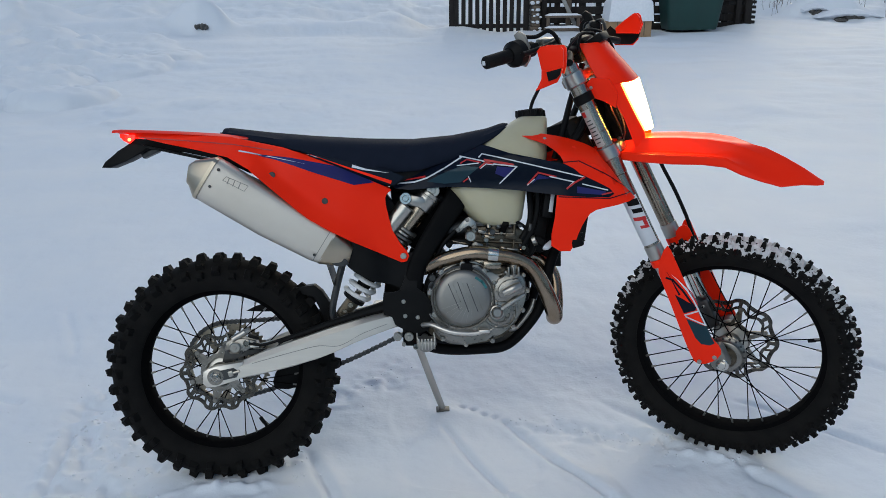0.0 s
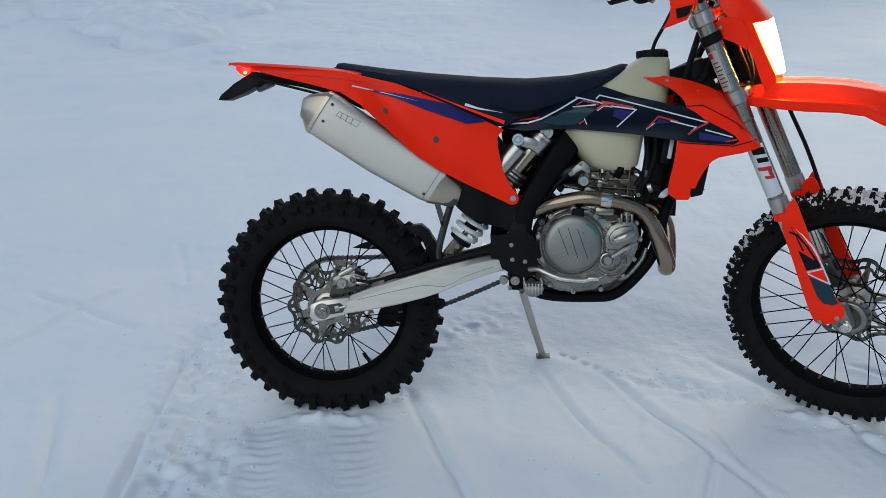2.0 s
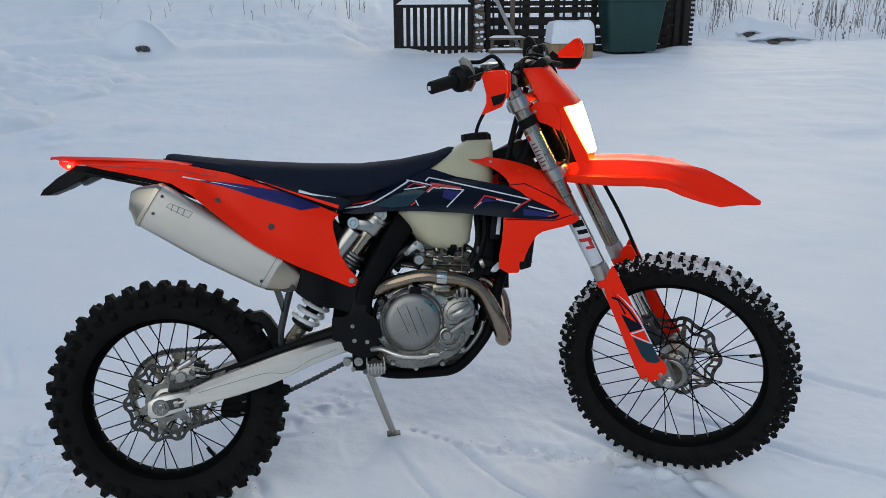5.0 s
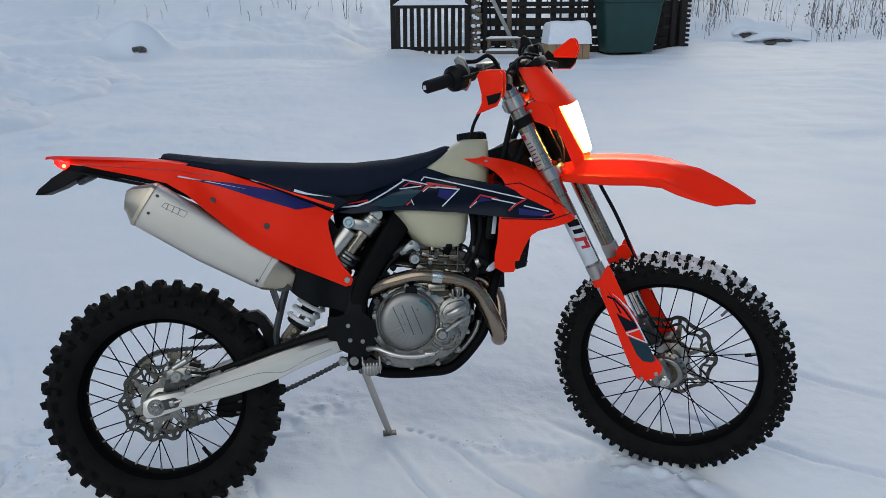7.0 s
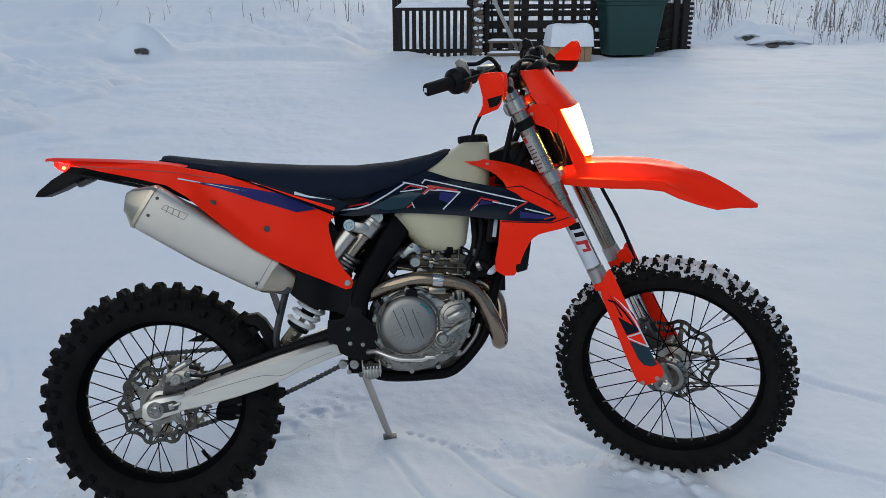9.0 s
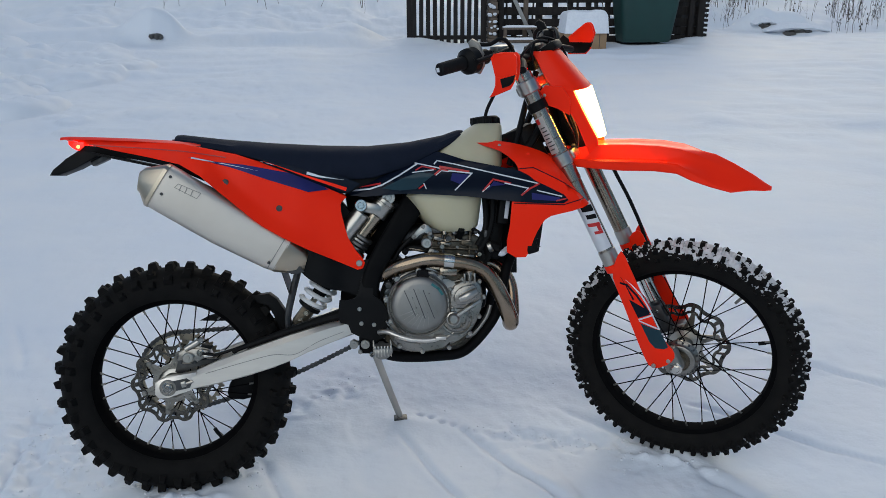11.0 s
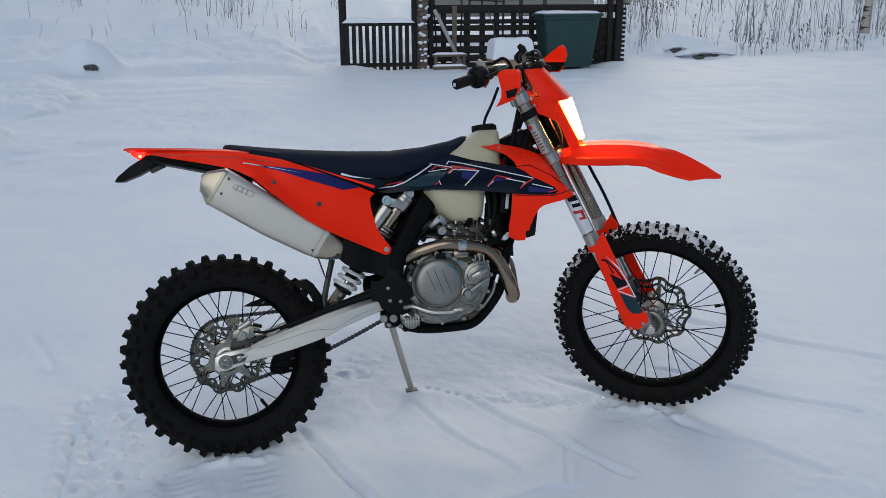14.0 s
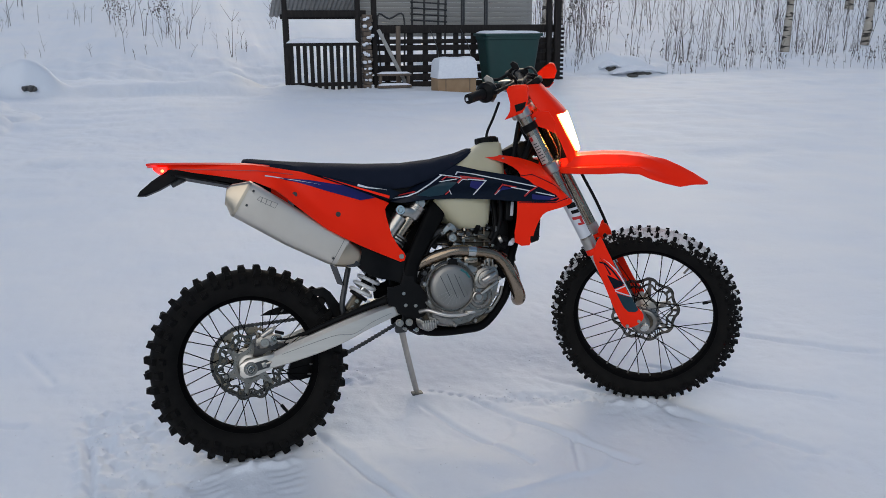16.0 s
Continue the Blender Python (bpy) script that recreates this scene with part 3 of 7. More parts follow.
def snowy_stack():
    t = thing("firewood_stack", "narrow upright stack of split wood plastered with snow", "firewood")
    rnd = random.Random(5)
    s = Geo()
    z = gz(2.2, YF) - 0.05
    k = 0
    while z < 1.62:
        hgt = rnd.uniform(0.05, 0.09)
        part("log", block((2.21 + rnd.uniform(-0.015, 0.015), YF + 0.02, z + hgt / 2), (rnd.uniform(0.13, 0.17), 0.34, hgt * 0.94), 0.012, pose(0, 0, 0, 0, rnd.uniform(-6, 6), rnd.uniform(-6, 6))), BROWNWOOD, t)
        if k % 2 == 0:
            for _ in range(3):
                s.join(blob((2.21 + rnd.uniform(-0.08, 0.08), YF - 0.16, z + hgt + rnd.uniform(-0.02, 0.03)), rnd.uniform(0.022, 0.045), rnd))
        z += hgt
        k += 1
    part("snow", s, SNOWCLUMP, t, kind="stuff")


def blob(c, r, rnd, seg=8, rows=5, flat=0.8):
    """A rough lump."""
    rings = []
    for i in range(1, rows):
        a = math.pi * i / rows
        rings.append([(c[0] + r * rnd.uniform(0.75, 1.2) * math.sin(a) * math.cos(b), c[1] + r * rnd.uniform(0.75, 1.2) * math.sin(a) * math.sin(b),
                       c[2] + flat * r * math.cos(a)) for b in (2 * math.pi * k / seg for k in range(seg))])
    return loft(rings)


def shed():
    t = thing("wood_shed", "open dark wooden shed with slatted front and pale siding", "shed")
    base = 0.18
    for x, w in ((2.36, 0.09), (5.98, 0.12), (5.80, 0.09)):
        part("post", block((x, YF, (base + 2.6) / 2), (w, 0.10, 2.6 - base), 0.006), WOOD, t)
    for x in (4.10, 4.56):
        part("post", rod((x, YF + 0.15, base), (x, YF + 0.15, 2.6), 0.038, seg=10), DARKMETAL, t)
    # front slats with open gaps between them
    for i, (z, h) in enumerate(((1.38, 0.15), (1.16, 0.08), (1.045, 0.10), (0.855, 0.14), (0.66, 0.13), (0.51, 0.12), (0.37, 0.12))):
        part("slat", block((4.16, YF + 0.08, z), (3.66, 0.025, h), 0.004), WOOD, t)
    for i, x in enumerate((2.62, 3.05, 3.35, 3.62, 3.95, 4.3, 4.62, 4.9, 5.25, 5.62)):
        part("batten", block((x, YF + 0.11, 0.88), (0.10, 0.03, 1.14), 0.004), WOOD, t)
    # back wall of pale lapped siding
    for i in range(9, 24):
        part("siding_board", block((4.18, 14.05 + 0.012 * (i % 2), 0.42 + 0.095 * i), (3.75, 0.02, 0.093), 0.003, pose(0, 0, 0, 4)), SIDING, t)
    for x in (2.33, 6.03):
        part("side_wall", block((x, 13.35, 0.75), (0.04, 1.40, 0.9), 0.004), WOOD, t)
    part("floor_boards", block((4.18, 13.3, 0.30), (3.6, 1.4, 0.06), 0.005), WOOD, t)
    for i in range(13):
        z = 0.35 + 0.085 * i
        part("slat_end", block((6.08, YF + 0.02, z), (0.07, 0.12, 0.05), 0.008), WOOD, t)


def garden_chair_frames():
    t = thing("metal_rack", "black metal garden rack with rungs inside the shed", "rack")
    y = YF + 0.55
    for x in (3.20, 3.44, 3.72, 3.86):
        part("upright", rod((x, y, 0.33), (x + 0.03, y, 2.5), 0.022, seg=8), DARKMETAL, t)
    for i in range(10):
        z = 1.42 + 0.11 * i
        part("rung", rod((3.18, y - 0.02, z + 0.02), (3.9, y - 0.02, z - 0.02), 0.016, seg=8), DARKMETAL, t)
    c = thing("garden_chair", "black metal garden chair behind the slats", "chair")
    y = YF + 0.32
    part("back_frame", tube([(2.52, y, 0.9), (2.50, y, 1.62), (2.72, y, 1.57), (2.99, y, 1.63), (3.0, y, 0.9)], 0.018, 8, 5), DARKMETAL, c)
    part("seat", block((2.76, y + 0.2, 0.80), (0.5, 0.42, 0.04), 0.01), DARKMETAL, c)
    for x in (2.53, 2.99):
        for yy in (y, y + 0.4):
            part("leg", rod((x, yy, 0.33), (x, yy, 0.82), 0.016, seg=8), DARKMETAL, c)


def loose_wood():
    z = gz(2.6, YF - 0.15)
    t = thing("leaning_plank", "grey plank leaning against the dark slats", "plank")
    part("plank", block((2.67, YF - 0.12, 0.87), (0.065, 0.03, 1.15), 0.004, pose(0, 0, 0, 4, -28, 0)), SIDING, t)
    t = thing("upright_board", "brown upright board standing against the slats", "board")
    part("board", block((2.79, YF - 0.05, 0.86), (0.085, 0.03, 1.16), 0.004, pose(0, 0, 0, 2)), BROWNWOOD, t)
    t = thing("low_trestle", "low brown trestle dusted with snow", "trestle")
    part("top", block((2.66, YF - 0.25, z + 0.22), (0.62, 0.12, 0.04), 0.006), BROWNWOOD, t)
    for x in (2.40, 2.92):
        part("leg", block((x, YF - 0.25, z + 0.08), (0.05, 0.10, 0.28), 0.006), BROWNWOOD, t)
    part("snow", snow_cap(2.66, YF - 0.25, z + 0.242, 0.62, 0.12, 0.03, 11, 8), SNOWCLUMP, t)
    t = thing("ground_board", "snow-covered board lying on the ground", "board")
    part("board", block((2.62, YF - 0.42, gz(2.62, YF - 0.42) + 0.03), (0.62, 0.14, 0.05), 0.006), BROWNWOOD, t)
    part("snow", snow_cap(2.62, YF - 0.42, gz(2.62, YF - 0.42) + 0.055, 0.60, 0.14, 0.03, 12, 8), SNOWCLUMP, t)


def waste_bin():
    t = thing("waste_container", "large dark green plastic waste container with snowy lid", "bin")
    z0 = gz(4.9, YF - 0.3) - 0.02
    rings = []
    for z, sx, sy in ((z0 + 0.06, 0.98, 0.46), (z0 + 0.12, 1.02, 0.50), (0.95, 1.18, 0.62), (1.18, 1.24, 0.66), (1.20, 1.28, 0.70), (1.25, 1.28, 0.70)):
        ring = []
        for k in range(32):
            a = 2 * math.pi * (k + 0.5) / 32
            c, s = math.cos(a), math.sin(a)
            e = 0.22
            ring.append((4.82 + 0.855 * sx / 2 * math.copysign(abs(c) ** e, c), YF - 0.36 + sy / 2 * math.copysign(abs(s) ** e, s), z))
        rings.append(ring)
    part("body", loft(rings), BIN, t)
    part("lid", block((4.82, YF - 0.36, 1.275), (1.13, 0.74, 0.05), 0.02), BIN, t)
    for x in (4.46, 5.18):
        part("wheel", rod((x - 0.03, YF - 0.1, z0 + 0.09), (x + 0.03, YF - 0.1, z0 + 0.09), 0.09, seg=20), RUBBER, t)
    part("snow", snow_cap(4.82, YF - 0.36, 1.297, 1.09, 0.70, 0.05, 5), SNOWCLUMP, t)


def snowy_box():
    y = 11.6
    z0 = gz(3.57, y)
    t = thing("cardboard_box", "brown cardboard box with a thick block of snow on top", "box")
    part("box", block((3.57, y, z0 + 0.11), (0.70, 0.46, 0.26), 0.01), CARD, t)
    for x in (3.36, 3.80):
        part("flap", block((x, y - 0.232, z0 + 0.12), (0.012, 0.006, 0.22), 0.001), BROWNWOOD, t)
    for x0, x1, zt in ((3.30, 3.42, 1.24), (3.92, 4.00, 1.26)):
        part("rope", tube([(x0, y + 0.15, z0 + 0.30), ((x0 + x1) / 2, y + 0.24, (z0 + zt) / 2 + 0.2), (x1, y + 0.95, zt + 0.12)], 0.008, 6, 4), DARKMETAL, t)
    part("snow", snow_cap(3.58, y, z0 + 0.24, 0.74, 0.52, 0.35, 13, 26, 12, 0.12), SNOWCLUMP, t)


def stone(x, y, sx, seed, label, tall=1.0, cover=1.0):
    rnd = random.Random(seed)
    t = thing("boulder", label, "stone", group="stones under the snow")
    for k, (dx, w) in enumerate(((-0.55, 0.5), (0.1, 0.75), (0.75, 0.35))):
        cx, cy = x + dx * sx, y + rnd.uniform(-0.03, 0.03)
        z = gz(cx, cy)
        rings = []
        for i in range(1, 6):
            a = math.pi * i / 6
            rings.append([(cx + sx * w * rnd.uniform(0.6, 1.3) * math.sin(a) ** 0.7 * math.cos(b), cy + 0.12 * rnd.uniform(0.7, 1.2) * math.sin(a) * math.sin(b), z - 0.01 + (0.028 + 0.05 * w) * tall * math.cos(a) * rnd.uniform(0.5, 1.3))
                          for b in (2 * math.pi * q / 9 for q in range(9))])
        part("rock", loft(rings), STONE, t, sharp=15)
    hood = []
    z = gz(x, y)
    for i in range(17):
        u = i / 16 * 2 - 1
        hood.append([(x + sx * 2.2 * u, y + yy + 0.02 * rnd.uniform(-1, 1), z - 0.01 + zz * cover * (1 - 0.75 * u * u) + 0.008 * rnd.uniform(-1, 1)) for yy, zz in ((-0.10, 0.062), (-0.12, 0.085), (-0.07, 0.135), (0.05, 0.17), (0.3, 0.18), (0.5, 0.0), (0.3, -0.1))])
    if cover:
        part("snow", loft(hood), SNOWCLUMP, t, "hood of snow over the stone")


snow_crumbs()
railing()
snowy_stack()
shed()
garden_chair_frames()
loose_wood()
waste_bin()
snowy_box()
stone(-3.33, 11.74, 0.11, 3, "dark stone peeping out under a mound of snow", 0.9, 0)
stone(8.55, 13.90, 0.30, 4, "long dark stone peeping out under smooth snow")
stone(7.98, 14.16, 0.11, 6, "small dark stone under a mound of snow")


def dark_surround():
    """An unseen dark band, added behind and beside the viewer to darken reflections."""
    rows = []
    n = 400
    for i in range(n + 1):
        a = radians(-208 + 246 * i / n)
        r = 62 + 6 * math.sin(i * 0.21)
        x, y = r * math.cos(a), r * math.sin(a)
        h = 8 + 3.5 * float(vnoise(i * 0.09, 0.0, 51)) + 5.0 * float(vnoise(i * 0.55, 0.0, 52)) + 3 * (i % 2)
        z = gz(x, y) - 1
        rows.append([(x, y, z), (x, y, z + h + 1), (x * 1.02, y * 1.02, z + h + 1), (x * 1.02, y * 1.02, z)])
    part("backdrop", loft(rows), SURROUND, None, "unseen dark jagged band added round the yard for reflections", kind="structure", sharp=80)


dark_surround()


def shrub_field():
    """Bare stems of the undergrowth on the slope."""
    rnd = random.Random(11)
    g = Geo()

    def stem(x, y, h, r, lean):
        z = gz(x, y) - 0.02
        pts = [(x, y, z)]
        for k in range(1, 5):
            pts.append((x + lean * h * k / 4 + rnd.uniform(-0.03, 0.03) * h, y + rnd.uniform(-0.03, 0.03) * h, z + h * k / 4))
        rs = [r, r * 0.85, r * 0.7, r * 0.5, r * 0.25]
        g.join(tube(pts, rs, 4, 1))
        for _ in range(rnd.randint(1, 4)):
            k = rnd.randint(1, 3)
            b = Vector(pts[k])
            a = rnd.uniform(0, 6.28)
            ln = h * rnd.uniform(0.15, 0.4)
            g.join(tube([b, b + Vector((math.cos(a) * ln * 0.5, math.sin(a) * ln * 0.3, ln * 0.6)), b + Vector((math.cos(a) * ln * 0.8, math.sin(a) * ln * 0.4, ln))],
                        [r * 0.5, r * 0.4, r * 0.2], 3, 1))
    for _ in range(1750):
        y = 14.2 + 28 * rnd.random() ** 1.6
        x = 6.9 + (y - 11) * rnd.uniform(0.0, 1.75) ** 1.1
        y += 1.3 * max(0, float(vnoise(x * 0.8, 0.0, 84)) + 0.15)
        if float(vnoise(x * 0.9, y * 0.5, 81)) < -0.10 + 0.16 * (y < 15.2):
            continue
        if y < 15.0 and x < 9.6 and rnd.random() < 0.75:
            continue
        stem(x, y, rnd.uniform(0.3, 2.4) ** 1.15 * (0.25 if y < 15.2 else 0.6 if y < 17 else 1.3), rnd.uniform(0.0028, 0.0070) * (0.7 if y < 15.2 else 1) * (1 + (y - 14) / 16), rnd.gauss(0, 0.10))
    for x, y, h, n in ((-2.2, 16.26, 0.95, 1), (-1.87, 16.02, 0.25, 2), (-1.49, 18.28, 0.7, 3), (-1.21, 17.21, 0.7, 2), (-0.88, 18.89, 1.2, 1), (-0.02, 16.63, 0.55, 1), (0.0, 16.66, 1.1, 1), (0.35, 17.21, 0.35, 3),
                       (-2.67, 20.9, 1.2, 4), (-4.99, 20.2, 0.9, 2), (-1.85, 19.31, 0.9, 3), (-2.32, 20.7, 0.9, 3), (-1.35, 19.25, 0.8, 4), (-1.02, 18.55, 0.5, 3), (-5.2, 23, 1.4, 3), (-8.5, 24, 1.6, 4), (1.2, 20.5, 0.9, 3)):
        for _ in range(n):
            stem(x + rnd.gauss(0, 0.09 * (n > 1)), y + rnd.gauss(0, 0.12 * (n > 1)), h * rnd.uniform(0.75, 1.1), rnd.uniform(0.006, 0.010), rnd.gauss(0, 0.10))
    # tufts of withered leaves
    for cx, cy, cz in ((-2.75, 20.9, 0.45), (-2.62, 20.9, 0.75), (-2.5, 20.8, 0.35), (-1.55, 19.2, 0.55), (-1.4, 19.2, 0.75), (9.2, 18.4, 0.8), (8.9, 18.2, 0.6), (9.9, 18.4, 0.5), (10.1, 18.6, 0.9), (9.5, 18.3, 0.35), (9.0, 18.4, 1.1)):
        for _ in range(60):
            q = (cx + rnd.gauss(0, 0.12), cy + rnd.gauss(0, 0.12), gz(cx, cy) + cz + rnd.gauss(0, 0.14))
            g.join(blob(q, rnd.uniform(0.006, 0.022), rnd, 4, 3, rnd.uniform(0.4, 2.2)))
    # low weeds with withered heads in front, and fine twigs further up
    for _ in range(170):
        y = 13.95 + 2.6 * rnd.random() ** 1.3
        x = 9.2 + (y - 11) * rnd.uniform(0.0, 2.2)
        h = rnd.uniform(0.15, 0.75)
        lean = rnd.gauss(0, 0.12)
        stem(x, y, h, rnd.uniform(0.0025, 0.0045), lean)
        for _ in range(rnd.choice((0, 0, 1, 3, 6, 9))):
            k = rnd.uniform(0.35, 1.05)
            g.join(blob((x + lean * h * k + rnd.gauss(0, 0.012), y + rnd.gauss(0, 0.012), gz(x, y) + h * k), rnd.uniform(0.008, 0.020), rnd, 4, 3, rnd.uniform(0.8, 2.4)))
    for _ in range(700):
        y = 15.6 + 24 * rnd.random() ** 1.3
        x = 6.4 + (y - 11) * rnd.uniform(0.0, 1.75)
        if float(vnoise(x * 0.7, y * 0.35, 83)) < 0.02:
            continue
        stem(x, y, rnd.uniform(0.5, 2.2), rnd.uniform(0.0022, 0.0042) * (1 + (y - 14) / 18), rnd.gauss(0, 0.16))
    for _ in range(40):
        x, y = rnd.uniform(-6.0, 0.4), rnd.uniform(16.0, 22.0)
        stem(x, y, rnd.uniform(0.15, 0.5), rnd.uniform(0.003, 0.006), rnd.gauss(0, 0.2))
    for _ in range(420):
        y = 30 + 40 * rnd.random()
        stem(rnd.uniform(-30, 70), y, rnd.uniform(1.5, 5), rnd.uniform(0.012, 0.028), rnd.uniform(-0.1, 0.1))
    ob = part("undergrowth", g, BARK, None, "bare leafless shrubs standing in deep snow", kind="stuff", sharp=80)
    tagged(ob, category="shrubs")


def birch(x, y, r, h, seed, material=None, label="bare birch with pale bark on the snowy slope"):
    rnd = random.Random(seed)
    t = thing("birch_tree", label, "tree", group="birches on the slope")
    z = gz(x, y) - 0.1
    pts, rs = [], []
    lx = 0.0
    for k in range(9):
        u = k / 8
        pts.append((x + lx, y + rnd.uniform(-0.03, 0.03) * h * u * 0.3, z + h * u))
        rs.append(r * (1.25 if k == 0 else 1) * (1 - 0.85 * u))
        lx += rnd.uniform(-0.03, 0.06) * h * 0.12
    part("trunk", tube(pts, rs, 12, 4), material or BIRCH, t)
    limbs, twigs = Geo(), Geo()
    for k in range(34):
        u = rnd.uniform(0.28, 0.97)
        i = min(7, int(u * 8))
        b = Vector(pts[i]).lerp(Vector(pts[i + 1]), u * 8 - i)
        a, ln = rnd.uniform(0, 6.28), h * 0.3 * (1.15 - u) * rnd.uniform(0.6, 1.1)
        d = Vector((math.cos(a), math.sin(a), rnd.uniform(0.5, 1.1))).normalized()
        p1, p2 = b + d * ln * 0.5, b + d * ln + Vector((0, 0, -0.06 * ln))
        limbs.join(tube([b, p1, p2], [r * 0.28 * (1.1 - u), r * 0.18 * (1.1 - u), 0.006], 5, 3))
        for _ in range(12):
            q = b.lerp(p2, rnd.uniform(0.3, 1))
            e = q + Vector((rnd.gauss(0, 1), rnd.gauss(0, 1), rnd.uniform(-0.2, 1))).normalized() * ln * rnd.uniform(0.15, 0.4)
            twigs.join(tube([q, q.lerp(e, 0.5) + Vector((0, 0, 0.03)), e - Vector((0, 0, 0.04))], [0.005, 0.004, 0.002], 3, 1))
    part("limbs", limbs, BARK, t, kind="stuff")
    part("crown", twigs, BARK, t, "fine bare twigs", kind="stuff")


shrub_field()
for x, y, r, h, s in ((13.89, 15.90, 0.098, 9, 1), (17.66, 17.25, 0.098, 10, 2), (23, 24, 0.13, 11, 3), (9.2, 20.5, 0.14, 8, 4), (9.7, 20.8, 0.11, 7, 5),
                      (-9.5, 30, 0.13, 10, 6), (-3.1, 25, 0.10, 6, 7), (30, 30, 0.15, 12, 8), (-16, 30, 0.15, 11, 9), (2, 34, 0.14, 11, 10)):
    birch(x, y, r, h, s)


# ---------------------------------------------------------------- motorcycle
# built upright with its nose along +x and its right side at -y, then leaned on the side stand
LEAN, RAKE, STEER = 14.0, radians(26.5), radians(-34)
bike = thing("motorcycle", "orange and black enduro motorcycle leaning on its side stand in snow", "motorcycle", pose(0, -0.030, -0.002, -LEAN))
AXIS = Vector((-math.sin(RAKE), 0, math.cos(RAKE)))
FOOT = Vector((0.7385, 0, 0.340))
TURN = Matrix.Translation(FOOT) @ Matrix.Rotation(STEER, 4, AXIS) @ Matrix.Translation(-FOOT)
REAR, FRONT = Vector((-0.733, 0, 0.340)), Vector((0.777, 0, 0.359))


def along(z, off=0.0, y=0.0):
    """A point on the steering axis at height z, moved forward square to it by off."""
    p = FOOT + AXIS * ((z - FOOT.z) / AXIS.z) + Vector((math.cos(RAKE), 0, math.sin(RAKE))) * off
    return (p.x, y, p.z)


# ------------------------------------------------ wheels
def tyre(rim_r, crown, half):
    """The carcass of an off-road tyre."""
    prof = []
    for k in range(15):
        a = math.pi * (k / 14 - 0.5)
        w = half * math.sin(a)
        u = math.cos(a) ** 0.75
        prof.append((rim_r + 0.006 + (crown - rim_r - 0.006) * u, w * (0.72 + 0.28 * math.sin(math.pi * min(1, u * 1.25) * 0.5 + 0.2))))
    prof += [(rim_r - 0.004, half * 0.62), (rim_r - 0.004, -half * 0.62)]
    g = turned(prof, 120, closed=True)
    return g


def tread_blocks(w, rim_r, crown, half, rows, size, seed):
    """The blocks of the tread, each a piece of its own."""
    rnd = random.Random(seed)
    tl, wl, hl = size
    made = {}
    for i in range(rows):
        if i % 2 == 0:
            lots = [(0.34, 1.0, 1.0), (-0.34, 1.0, 1.0), (1.02, 0.95, 0.95), (-1.02, 0.95, 0.95)]
        else:
            lots = [(0.0, 1.0, 1.25), (0.72, 1.0, 1.0), (-0.72, 1.0, 1.0), (1.18, 0.75, 0.7), (-1.18, 0.75, 0.7)]
        kind = rnd.randrange(7)
        for a, ts, ws in lots:
            rot = Matrix.Rotation(-(2 * math.pi * i / rows + rnd.uniform(-0.006, 0.006)), 4, "Y")
            if (a, kind) not in made:
                r0 = rim_r + (crown - rim_r) * math.cos(a) ** 0.75
                t2, w2 = tl * ts / 2, wl * ws / 2
                er, et = Vector((math.cos(a), math.sin(a), 0)), Vector((0, 0, 1))
                ew = er.cross(et)
                c = Vector((r0, half * 0.98 * math.sin(a), 0))
                v = []
                for up, k in ((-0.006, 1.18), (hl - 0.0022, 0.84), (hl, 0.62)):
                    v += [c + er * (up + rnd.uniform(-1, 1) * 0.0034 * (up > 0)) + et * (t2 * k * sx * rnd.uniform(0.72, 1.12)) + ew * (w2 * k * sy * rnd.uniform(0.74, 1.12)) for sx, sy in ((-1, -1), (1, -1), (1, 1), (-1, 1))]
                f = [(8, 9, 10, 11)]
                for q in (0, 4):
                    f += [(q + j, q + (j + 1) % 4, q + 4 + (j + 1) % 4, q + 4 + j) for j in range(4)]
                made[a, kind] = part("tread_block", Geo().add(v, f), RUBBER, w, matrix=rot)
            else:
                again(made[a, kind], "tread_block", w, rot)


